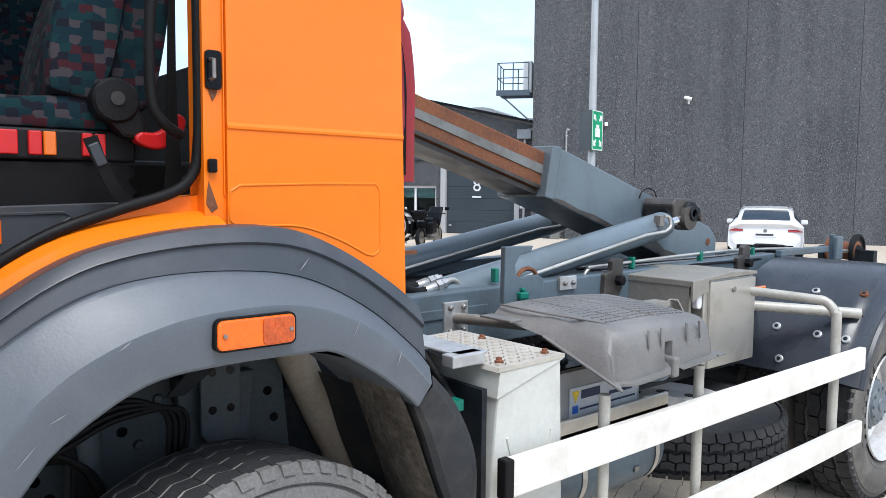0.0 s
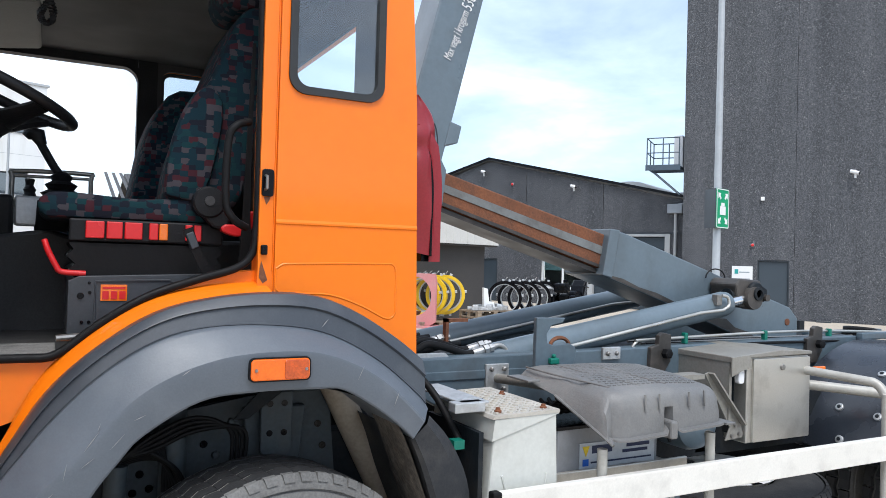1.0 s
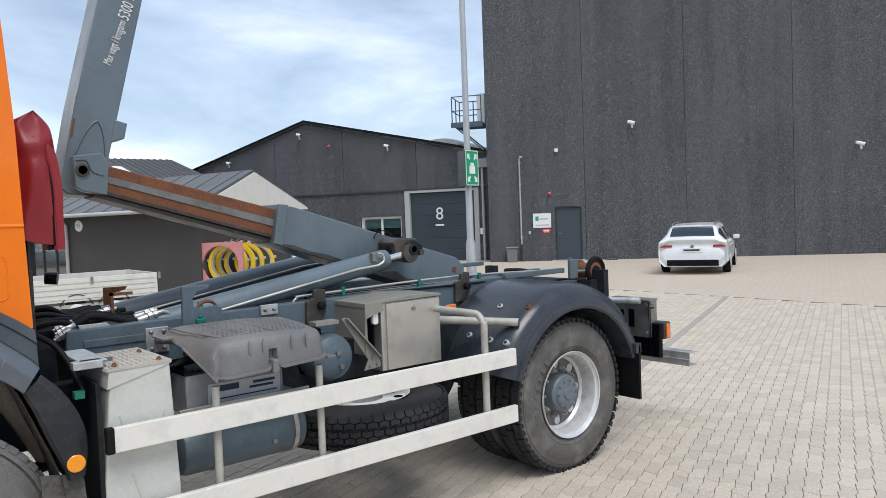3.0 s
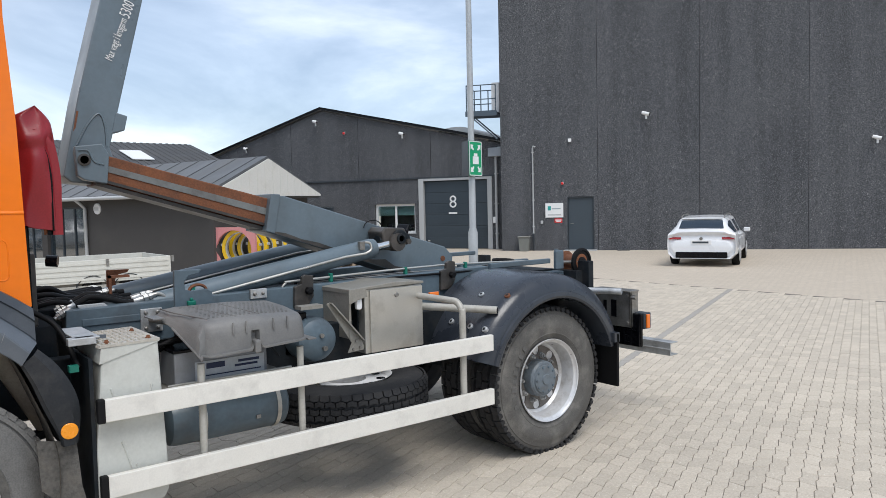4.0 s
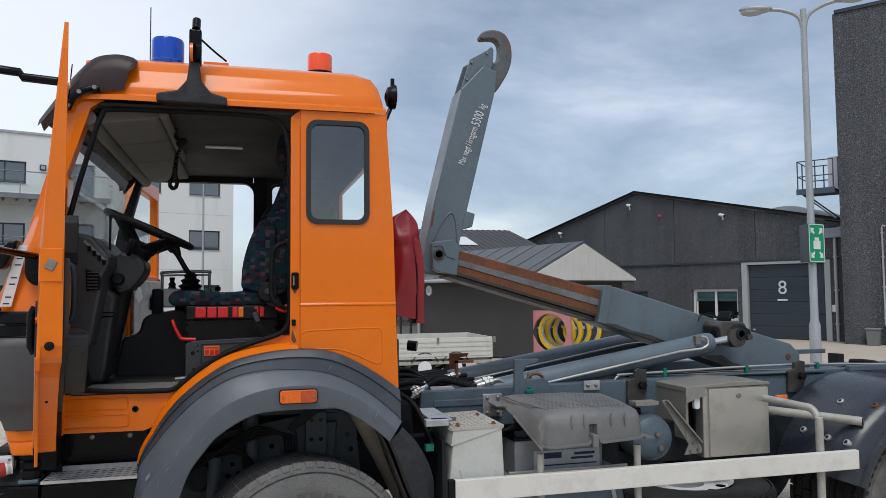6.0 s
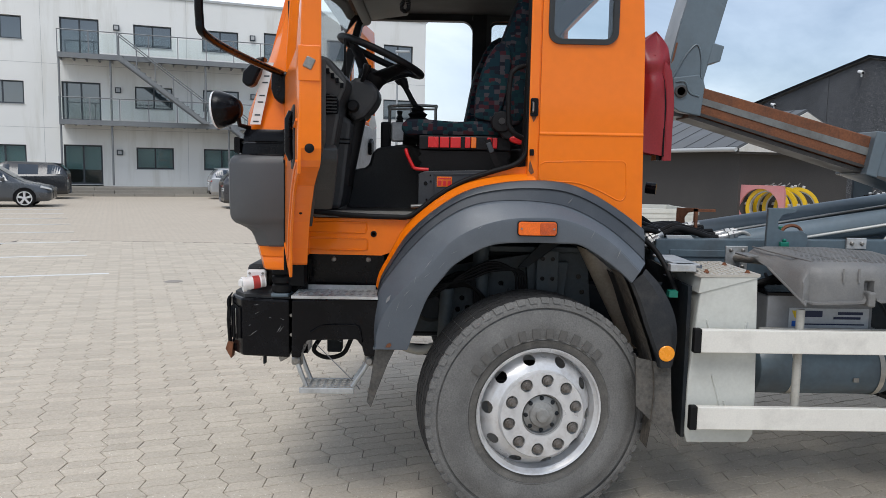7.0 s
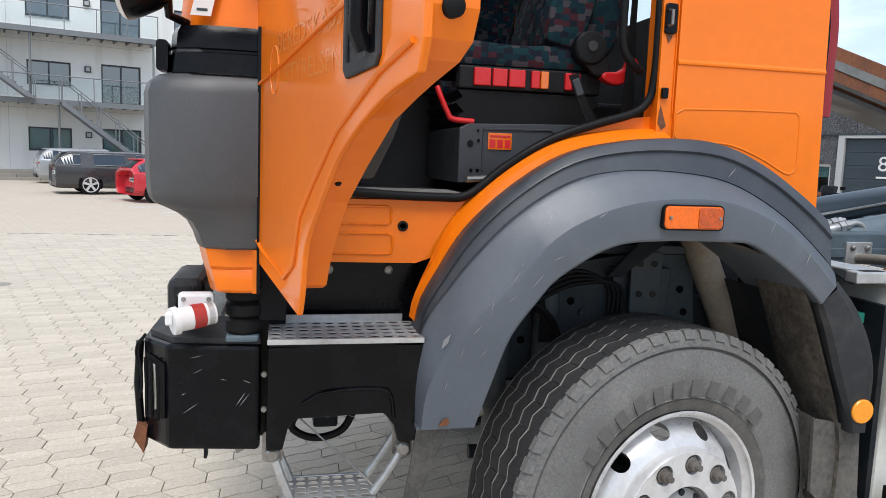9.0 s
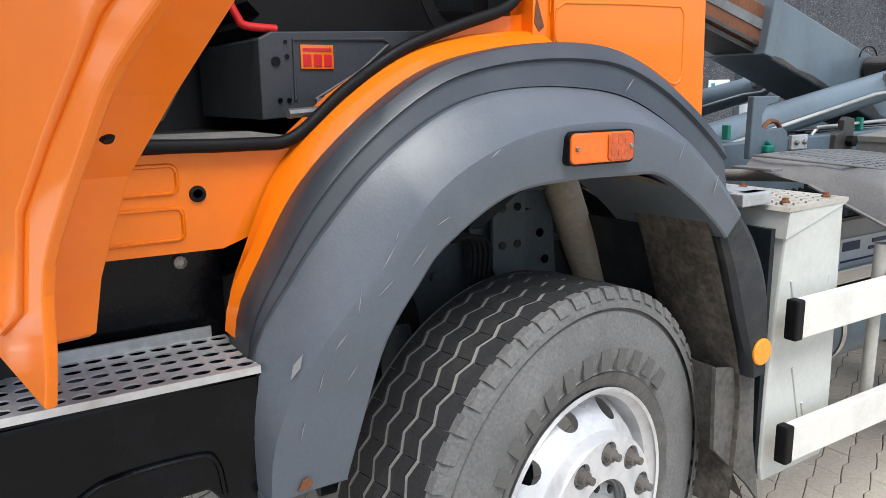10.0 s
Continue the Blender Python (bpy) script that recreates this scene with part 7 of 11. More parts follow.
# driver's seat
FAB = bpy.data.materials.new("patterned_seat_fabric")
FAB.use_nodes = True


def fabric():
    nt = FAB.node_tree
    N, L = nt.nodes, nt.links
    tc = N.new("ShaderNodeTexCoord")
    mp = N.new("ShaderNodeMapping")
    mp.inputs["Scale"].default_value = (40, 40, 54)
    L.new(tc.outputs["Object"], mp.inputs["Vector"])
    br = N.new("ShaderNodeTexVoronoi")
    br.distance = 'CHEBYCHEV'
    br.inputs["Scale"].default_value = 1.0
    br.inputs["Randomness"].default_value = 0.55
    L.new(mp.outputs[0], br.inputs["Vector"])
    sep = N.new("ShaderNodeSeparateColor")
    L.new(br.outputs["Color"], sep.inputs[0])
    ra = N.new("ShaderNodeValToRGB")
    ra.color_ramp.interpolation = 'CONSTANT'
    e = ra.color_ramp.elements
    e[0].color, e[1].position, e[1].color = (0.009, 0.026, 0.036, 1), 0.34, (0.012, 0.014, 0.022, 1)
    for p, c in ((0.55, (0.050, 0.016, 0.022, 1)), (0.68, (0.055, 0.050, 0.058, 1)), (0.84, (0.010, 0.036, 0.042, 1))):
        x = e.new(p)
        x.color = c
    L.new(sep.outputs[0], ra.inputs[0])
    b = N["Principled BSDF"]
    b.inputs["Roughness"].default_value = 0.95
    b.inputs["Specular IOR Level"].default_value = 0.15
    L.new(ra.outputs[0], b.inputs["Base Color"])


fabric()
seat = part("driver_seat", PR(resample([(-0.665, 1.775), (-0.69, 1.80), (-0.675, 1.845), (-0.60, 1.855), (-0.40, 1.845), (-0.22, 1.86), (-0.16, 1.84), (-0.16, 1.775)], 20), 0.40, 0.90), FAB, truck, "driver seat in blue-red patterned fabric", smooth=40, bevel=0.02)
back = resample([(-0.30, 1.85), (-0.285, 1.98), (-0.23, 2.16), (-0.165, 2.32), (-0.12, 2.44), (-0.085, 2.52), (-0.02, 2.54), (0.02, 2.48), (-0.02, 2.2), (-0.06, 1.95), (-0.10, 1.83), (-0.2, 1.82)], 30)
part("backrest", PR(back, 0.42, 0.90), FAB, seat, smooth=40, bevel=0.035)
part("headrest", PR(resample([(-0.12, 2.55), (-0.145, 2.62), (-0.12, 2.72), (-0.05, 2.74), (0.0, 2.70), (0.0, 2.58), (-0.06, 2.54)], 18), 0.50, 0.82), FAB, seat, smooth=40, bevel=0.025)
part("bolster", PR(resample([(-0.33, 1.86), (-0.32, 2.0), (-0.27, 2.16), (-0.20, 2.24), (-0.15, 2.16), (-0.18, 1.95), (-0.22, 1.84)], 18), 0.385, 0.45), FAB, seat, smooth=40, bevel=0.02)
part("button_panel", B((-0.60, -0.14, 0.395, 0.44, 1.705, 1.775)), INBLACK, seat, bevel=0.006)
for k, (x0, x1) in enumerate(((-0.555, -0.502), (-0.496, -0.450), (-0.444, -0.392), (-0.372, -0.345), (-0.262, -0.240), (-0.235, -0.212))):
    part("red_switch", B((x0, x1, 0.382, 0.397, 1.715, 1.768)), REDLENS, seat, "red seat switch", bevel=0.003)
part("orange_switch", B((-0.342, -0.316, 0.382, 0.397, 1.715, 1.768)), ORLENS, seat, "orange seat switch", bevel=0.003)
part("bellows", PR([(-0.58, 1.59), (-0.60, 1.615), (-0.58, 1.635), (-0.605, 1.66), (-0.585, 1.68), (-0.60, 1.70), (-0.16, 1.70), (-0.14, 1.68), (-0.16, 1.66), (-0.14, 1.635), (-0.16, 1.615), (-0.14, 1.59)], 0.40, 0.88), RUBBER, seat, "black rubber seat bellows")
part("adjuster", LA([(0.052, 0.05), (0.052, 0.006), (0.046, 0.0), (0.016, -0.002)], (-0.196, 0.345, 1.844), 28), INBLACK, seat, "black round backrest adjuster", smooth=40)
part("adjuster_arm", PR([(-0.245, 1.83), (-0.15, 1.845), (-0.125, 1.79), (-0.135, 1.755), (-0.18, 1.76)], 0.352, 0.40), INBLACK, seat, bevel=0.010)
part("adjuster_button", TB([(-0.196, 0.346, 1.848), (-0.196, 0.338, 1.848)], 0.016, 16), LININGBLK, seat, smooth=40)
part("red_handle", PR(resample([(-0.145, 1.775), (-0.16, 1.755), (-0.10, 1.735), (-0.05, 1.77), (-0.035, 1.81), (-0.06, 1.825), (-0.08, 1.79), (-0.11, 1.775)], 18), 0.345, 0.385), REDLENS, seat, "red release handle", bevel=0.006)
part("red_lever", TB(curve_pts([(-0.665, 0.40, 1.705), (-0.655, 0.39, 1.675), (-0.632, 0.39, 1.628), (-0.615, 0.39, 1.61), (-0.55, 0.39, 1.605)], 5), 0.009, 8), REDLENS, seat, "red release lever", smooth=60)
moved(0.028, 0, 0.030, seat)
belt = part("seat_belt", PR(resample([(-0.225, 1.79), (-0.20, 1.72), (-0.165, 1.66), (-0.12, 1.635), (-0.085, 1.66), (-0.075, 1.75), (-0.07, 1.9), (-0.055, 2.4)], 24) + resample([(-0.045, 2.4), (-0.048, 1.9), (-0.04, 1.74), (-0.05, 1.635), (-0.12, 1.605), (-0.19, 1.645), (-0.225, 1.71), (-0.255, 1.78)], 24), 0.30, 0.304), RUBBER, truck, "black seat belt hanging in a loop")
part("buckle", PR([(-0.246, 1.766), (-0.224, 1.776), (-0.204, 1.728), (-0.226, 1.718)], 0.296, 0.309), DGREY, belt, bevel=0.003)
part("grab_handle", TB(curve_pts([(-0.085, 0.18, 2.12), (-0.13, 0.16, 2.10), (-0.152, 0.16, 2.05), (-0.155, 0.16, 1.87), (-0.13, 0.16, 1.815), (-0.085, 0.18, 1.79)], 5), 0.012, 10), RUBBER, truck, "black grab handle in the door opening", smooth=60)
base = part("seat_base", PR([(-0.59, 1.41), (-0.59, 1.575), (-0.56, 1.59), (-0.10, 1.605), (-0.10, 1.60), (-0.20, 1.53), (-0.42, 1.42)], 0.42, 0.90), mat("dark_grey_box", (0.040, 0.044, 0.050), 0.45, var=0.15, scale=5, fine=120, bump=0.1), truck, "dark grey seat base box", bevel=0.005)
part("orange_label", B((-0.50, -0.425, 0.416, 0.419, 1.515, 1.565)), ORLENS, base, "orange instruction label")
for k in range(3):
    part("print_block", B((-0.495 + 0.024 * k, -0.477 + 0.024 * k, 0.4145, 0.4162, 1.52, 1.545)), REDLENS, base)
part("print_bar", B((-0.495, -0.43, 0.4145, 0.4162, 1.552, 1.558)), REDLENS, base)
bm = bmesh.new()
add_tube(bm, [(-0.515, 0.419, 1.45), (-0.515, 0.419, 1.575), (-0.30, 0.419, 1.58), (-0.285, 0.419, 1.57), (-0.36, 0.419, 1.51), (-0.47, 0.419, 1.45)], 0.004, 6)
part("pressed_bead", bm, bpy.data.materials["dark_grey_box"], base)
# black discs laid on the box front as the dark of its holes
for x, z, r in ((-0.555, 1.53, 0.010), (-0.53, 1.54, 0.005), (-0.53, 1.45, 0.005), (-0.55, 1.45, 0.005), (-0.532, 1.57, 0.004)):
    part("hole", TB([(x, 0.4195, z), (x, 0.4165, z)], r, 12), BLACK, base)
moved(0.020, -0.05, 0.038, base)
part("papers", B((-0.46, -0.32, 0.22, 0.34, 1.48, 1.492)), mat("pale_blue_paper", (0.45, 0.45, 0.62), 0.7), truck, "folded papers beside the seat")
part("side_console", PR([(-0.46, 1.41), (-0.36, 1.46), (-0.20, 1.56), (-0.10, 1.61), (-0.10, 1.41)], 0.16, 0.41), INBLACK, truck)
part("floor_lever", TB([(-0.60, 0.14, 1.465), (-0.50, 0.16, 1.47)], 0.009, 8), STEEL, truck)
seat2 = part("passenger_seat", PR(resample([(-0.66, 1.70), (-0.67, 1.84), (-0.60, 1.86), (-0.20, 1.86), (-0.16, 1.70)], 16), 1.72, 2.16), FAB, truck, "passenger seat in patterned fabric", bevel=0.02)
part("backrest", PR(resample([(-0.37, 1.84), (-0.33, 2.05), (-0.285, 2.28), (-0.22, 2.44), (-0.15, 2.51), (-0.05, 2.515), (0.0, 2.46), (-0.05, 2.2), (-0.14, 1.84)], 24), 1.72, 2.16), FAB, seat2, smooth=40, bevel=0.035)
moved(0.06, 0, 0, seat2)
cord = [(-0.645, 0.55, 2.76), (-0.64, 0.55, 2.70), (-0.615, 0.55, 2.665), (-0.64, 0.55, 2.60), (-0.655, 0.55, 2.50), (-0.672, 0.55, 2.455), (-0.655, 0.55, 2.425), (-0.636, 0.55, 2.455), (-0.645, 0.55, 2.52), (-0.640, 0.55, 2.60)]
coil = curve_pts(cord, 24)
part("roof_cord", TB([(p[0] + 0.009 * math.cos(k * 1.5), p[1] + 0.009 * math.sin(k * 1.5), p[2] + 0.004 * math.sin(k * 1.5)) for k, p in enumerate(coil)], 0.0045, 5), RUBBER, truck, "coiled black radio cord", smooth=60)
part("radio_handset", PR(resample([(-0.645, 2.665), (-0.63, 2.695), (-0.595, 2.70), (-0.585, 2.68), (-0.605, 2.655), (-0.63, 2.65)], 14), 0.53, 0.57), RUBBER, truck, "black hand microphone", smooth=40, bevel=0.006)
LINING = mat("padded_grey_lining", (0.19, 0.185, 0.172), 0.85, var=0.1, scale=5, fine=140, bump=0.2, dirt=(0.16, 0.15, 0.14), dirt_amt=0.5, dirt_scale=3)
for y0, y1 in ((0.20, 0.74), (0.75, 1.32), (1.33, 2.15)):
    part("visor_panel", PR([(-0.965, 2.70), (-0.955, 2.685), (-0.70, 2.722), (-0.69, 2.735), (-0.70, 2.757), (-0.96, 2.757)], y0, y1), LINING, truck, "padded grey panel over the windscreen", bevel=0.008)
part("header_roll", TB([(-1.0, 0.15, 2.70), (-1.0, 2.25, 2.70)], 0.035, 12), LINING, truck, "padded grey roll over the windscreen", smooth=60)
part("lining_roll", TB([(-0.668, 0.16, 2.735), (-0.668, 1.35, 2.735)], 0.022, 12), LINING, truck, smooth=60)
part("dome_lamp", B((-0.52, -0.30, 1.0, 1.06, 2.748, 2.758)), GALV, truck, "slim dome lamp", bevel=0.003)
# open passenger door: its inner side towards the cab
FO, FD = Vector((-1.15, 2.36, 0)), Vector((0.10, 0.995, 0)).normalized()
FN = Vector((FD.y, -FD.x, 0))


def far_leaf(out, hole, d0, d1):
    bm = bmesh.new()
    loops = [[bm.verts.new(FO + FD * p[0] + FN * d0 + Vector((0, 0, p[1]))) for p in ring] for ring in (out, hole) if ring]
    edges = [bm.edges.new((q[i], q[(i + 1) % len(q)])) for q in loops for i in range(len(q))]
    bmesh.ops.triangle_fill(bm, edges=edges, use_beauty=True)
    g = bmesh.ops.extrude_face_region(bm, geom=bm.faces[:])
    bmesh.ops.translate(bm, verts=[v for v in g["geom"] if isinstance(v, bmesh.types.BMVert)], vec=FN * (d1 - d0))
    return bm


fd = part("passenger_door", far_leaf(inner_edge, whole, -0.04, 0.03), ORANGE, truck, "open orange passenger door seen through the cab", bevel=0.006)
part("inner_trim", far_leaf([(0.05, 1.36), (0.40, 1.36), (0.60, 1.56), (0.95, 1.68), (0.95, 1.98), (0.05, 1.98)], [], 0.031, 0.055), GALV, fd, "grey inner door trim", bevel=0.008)
part("pull_handle", far_leaf([(0.55, 1.74), (0.66, 1.74), (0.66, 1.86), (0.62, 1.88), (0.55, 1.84)], [], 0.055, 0.085), BLACK, fd, bevel=0.008)
part("latch", far_leaf([(0.96, 1.95), (0.99, 1.95), (0.99, 2.0), (0.96, 2.0)], [], 0.031, 0.045), REDLENS, fd, "small red door reflector")
pane = part("pane", far_leaf([(0.11, 2.03), (0.92, 2.03), (0.90, 2.67), (0.36, 2.69), (0.21, 2.66), (0.10, 2.42)], [], -0.006, -0.002), GLASS, fd)
pane.visible_shadow = False
# door latch striker on the pillar
st = part("striker", PR(rounded(-0.088, -0.052, 1.885, 1.968, 0.008, 3), YL + 0.014, YL + 0.023), BLACK, cab, "black door striker with a steel loop", bevel=0.003)
part("striker_loop", TB([(-0.078, YL + 0.014, 1.905), (-0.078, YL - 0.006, 1.908), (-0.078, YL - 0.006, 1.945), (-0.078, YL + 0.014, 1.948)], 0.0045, 8), STEEL, st)
crease = part("pillar_crease", B((-0.0495, -0.0465, YL + 0.016, YL + 0.024, 1.66, 2.70)), ORANGE, cab, bevel=0.001)
clip = part("buffer_clip", B((-0.086, -0.066, YL + 0.008, YL + 0.022, 1.708, 1.738)), BLACK, cab, bevel=0.004)
rust_a = part("rust_streak", PR([(-0.088, 1.640), (-0.076, 1.622), (-0.062, 1.632), (-0.070, 1.655), (-0.082, 1.690), (-0.086, 1.668)], YL + 0.0205, YL + 0.0222), RUST, cab)
rust_b = part("rust_streak", PR([(-0.080, 1.884), (-0.060, 1.884), (-0.064, 1.872), (-0.072, 1.860), (-0.077, 1.874)], YL + 0.0205, YL + 0.0222), RUST, cab)
moved(0.026, -0.010, 0, st, crease, clip, rust_a, rust_b)

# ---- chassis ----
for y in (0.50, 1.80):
    part("chassis_rail", B((-0.95, 4.74, y, y + 0.10, 0.78, 1.06)), FRAMEDK, truck, "dark chassis rail", bevel=0.006)
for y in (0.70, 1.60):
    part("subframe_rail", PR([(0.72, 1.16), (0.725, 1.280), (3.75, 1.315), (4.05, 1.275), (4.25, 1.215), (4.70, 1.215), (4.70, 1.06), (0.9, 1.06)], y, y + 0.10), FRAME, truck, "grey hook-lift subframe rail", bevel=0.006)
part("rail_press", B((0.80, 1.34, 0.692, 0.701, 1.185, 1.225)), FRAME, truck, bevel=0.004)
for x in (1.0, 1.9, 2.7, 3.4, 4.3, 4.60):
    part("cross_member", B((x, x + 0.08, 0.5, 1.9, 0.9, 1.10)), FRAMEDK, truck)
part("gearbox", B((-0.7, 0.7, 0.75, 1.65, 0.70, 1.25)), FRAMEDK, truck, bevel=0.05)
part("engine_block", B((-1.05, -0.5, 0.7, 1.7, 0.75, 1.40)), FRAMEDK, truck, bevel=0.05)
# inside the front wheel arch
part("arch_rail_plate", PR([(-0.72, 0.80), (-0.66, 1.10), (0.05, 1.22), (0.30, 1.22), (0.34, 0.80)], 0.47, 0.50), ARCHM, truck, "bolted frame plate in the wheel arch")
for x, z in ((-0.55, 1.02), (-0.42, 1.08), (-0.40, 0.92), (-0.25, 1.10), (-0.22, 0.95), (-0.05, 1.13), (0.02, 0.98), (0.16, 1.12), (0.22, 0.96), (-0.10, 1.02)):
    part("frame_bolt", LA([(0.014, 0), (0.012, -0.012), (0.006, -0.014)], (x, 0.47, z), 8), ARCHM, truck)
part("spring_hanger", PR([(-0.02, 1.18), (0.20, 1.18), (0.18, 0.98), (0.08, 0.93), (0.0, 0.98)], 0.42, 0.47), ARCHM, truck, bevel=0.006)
part("front_leaf_spring", PR([(-0.62, 0.70), (-0.3, 0.655), (0.0, 0.64), (0.3, 0.655), (0.62, 0.70), (0.62, 0.72), (0.3, 0.72), (0.0, 0.72), (-0.3, 0.72), (-0.62, 0.73)], 0.42, 0.50), FRAMEDK, truck)
part("damper", TB([(0.26, 0.43, 1.33), (0.30, 0.44, 1.26), (0.49, 0.48, 0.90), (0.57, 0.50, 0.74)], 0.052, 18), mat("dusty_brown_tube", (0.36, 0.30, 0.225), 0.7, var=0.2, scale=8, fine=80, dirt=(0.06, 0.05, 0.04), dirt_amt=0.6), truck, "dusty brown exhaust stub pipe", smooth=60)
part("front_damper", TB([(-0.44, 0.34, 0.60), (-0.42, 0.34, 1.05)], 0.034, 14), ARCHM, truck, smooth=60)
for k in range(5):
    o = 0.012 * k
    part("brake_hose", TB(curve_pts([(-0.62, 0.40, 1.02 - o), (-0.50, 0.36, 1.06 - o), (-0.36, 0.34, 1.13 - o), (-0.29, 0.34, 1.10 - o), (-0.28 + o, 0.36, 0.95)], 6), 0.008, 7), RUBBER, truck, smooth=60)
for k in range(7):
    r, o = 0.085 + 0.008 * (k % 4), 0.006 * k
    part("coiled_hose", TB(curve_pts([(-0.66, 0.38 - o, 0.93 + 0.012 * k), (-0.50, 0.36 - o, 1.00 + 0.010 * k), (-0.36, 0.35 - o, 1.06 + 0.006 * k), (-0.26 + 0.2 * (r - 0.085), 0.36 - o, 1.03), (-0.235 + (r - 0.085), 0.37, 0.93), (-0.26, 0.38, 0.84)], 6), 0.007, 7), RUBBER, truck, smooth=60)
# black discs on the uncut plate stand in for shaded holes
for x, z in ((-0.34, 0.98), (-0.31, 0.93), (-0.36, 0.92), (-0.14, 1.06), (0.10, 0.90), (0.26, 1.10), (0.28, 1.02), (0.05, 1.06)):
    part("frame_hole", TB([(x, 0.4695, z), (x, 0.466, z)], 0.013, 12), BLACK, truck)
part("air_spring", TB([(-0.25, 0.40, 0.72), (-0.25, 0.40, 1.30)], 0.042, 16), ARCHM, truck, smooth=60)
for k in range(4):
    o = 0.014 * k
    part("air_hose", TB(curve_pts([(-0.66, 0.33, 0.98 + o), (-0.48, 0.30, 1.03 + o), (-0.33, 0.29, 1.14 - o), (-0.20, 0.29, 1.19 - o), (-0.09 + o, 0.30, 1.14), (-0.08 + o, 0.31, 1.02)], 6), 0.007, 7), RUBBER, truck, smooth=60)
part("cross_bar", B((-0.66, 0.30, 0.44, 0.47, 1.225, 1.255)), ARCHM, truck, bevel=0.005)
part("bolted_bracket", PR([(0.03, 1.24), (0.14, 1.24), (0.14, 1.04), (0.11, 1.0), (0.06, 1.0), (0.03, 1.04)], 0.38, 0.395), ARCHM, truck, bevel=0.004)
# the bracket's holes are black discs that carry the dark inside
for x, z in ((0.06, 1.20), (0.11, 1.20), (0.06, 1.10), (0.11, 1.10)):
    part("bracket_hole", TB([(x, 0.3795, z), (x, 0.376, z)], 0.011, 10), BLACK, truck)
part("stay", PR([(0.06, 1.30), (0.17, 1.30), (-0.02, 1.16), (-0.07, 1.16)], 0.35, 0.36), FRAMEDK, truck, bevel=0.004)
part("steering_pipe", TB(curve_pts([(-0.70, 0.34, 0.82), (-0.66, 0.33, 0.77), (-0.56, 0.31, 0.74), (-0.48, 0.30, 0.76)], 5), 0.024, 12), PALETUBE, truck, "pale steering pipe", smooth=60)
part("brake_chamber", TB([(-0.5, 0.45, 0.95), (-0.5, 0.40, 0.95), (-0.5, 0.36, 0.95)], [0.08, 0.085, 0.06], 20), FRAMEDK, truck, smooth=40)
part("drag_link", TB([(-0.52, 0.3, 0.62), (0.0, 0.28, 0.62)], 0.022, 10), FRAMEDK, truck, smooth=60)
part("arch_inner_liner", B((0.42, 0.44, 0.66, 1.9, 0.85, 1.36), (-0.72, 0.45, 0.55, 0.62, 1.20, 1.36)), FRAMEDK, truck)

# cream box behind the cab
gb = part("cream_box", PR([(0.730, 1.168), (0.985, 1.178), (1.008, 0.62), (1.008, 0.44), (0.985, 0.40), (0.70, 0.395), (0.688, 0.44), (0.690, 0.70)], 0.03, 0.42), CREAM, truck, "cream sheet-metal box with a chequer-plate top", bevel=0.008)
for pts in ([(0.80, 0.85), (0.76, 0.98)], [(0.93, 0.88), (0.945, 0.97)], [(0.85, 0.55), (0.80, 0.72)], [(0.90, 0.47), (0.86, 0.60)]):
    part("pressed_rib", TB([(pts[0][0], 0.029, pts[0][1]), (pts[1][0], 0.029, pts[1][1])], 0.005, 6), CREAM, gb)
# this side of the cream box takes the dark chassis colour
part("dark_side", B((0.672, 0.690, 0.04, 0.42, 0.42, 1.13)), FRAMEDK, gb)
part("box_skirt", PR([(0.715, 1.10), (0.725, 1.172), (0.99, 1.182), (0.99, 1.176)], 0.025, 0.46), CREAM, gb)
CHEQ = mat("dull_chequer_plate", (0.50, 0.47, 0.41), 0.5, metal=0.2, var=0.1, scale=6, fine=90, dirt=(0.28, 0.25, 0.21), dirt_amt=0.5, dirt_scale=9)
ct = part("chequer_top", PR([(0.715, 1.174), (0.722, 1.186), (0.992, 1.192), (0.992, 1.180)], 0.022, 0.50), CHEQ, gb, "aluminium chequer plate")
bm = bmesh.new()
for i in range(9):
    for j in range(14):
        x, y = 0.74 + 0.028 * i, 0.045 + 0.032 * j
        a = radians(45 if (i + j) % 2 else -45)
        c, s = math.cos(a), math.sin(a)
        pts = [(x + 0.011 * c, y + 0.011 * s), (x - 0.003 * s, y + 0.003 * c), (x - 0.011 * c, y - 0.011 * s), (x + 0.003 * s, y - 0.003 * c)]
        add_prism(bm, pts, 1.187, 1.1935, "z")
part("chequer_pattern", bm, CHEQ, gb, kind="stuff")
for x, y in ((0.76, 0.065), (0.95, 0.065), (0.76, 0.34), (0.95, 0.34)):
    part("bolt", LA([(0.013, 0.0), (0.013, 0.008), (0.009, 0.010), (0.008, 0.017)], (x, y, 1.188), 8, "z"), RUST, gb)
moved(0, -0.03, 0, gb)
part("mud_wing_bracket", B((0.63, 0.74, 0.06, 0.44, 1.215, 1.225), (0.60, 0.72, 0.05, 0.10, 1.19, 1.225)), GALV, truck, bevel=0.004)
part("bracket_plate", PR([(0.62, 1.22), (0.80, 1.205), (0.80, 1.14), (0.70, 1.17)], 0.20, 0.21), FENDER, truck)

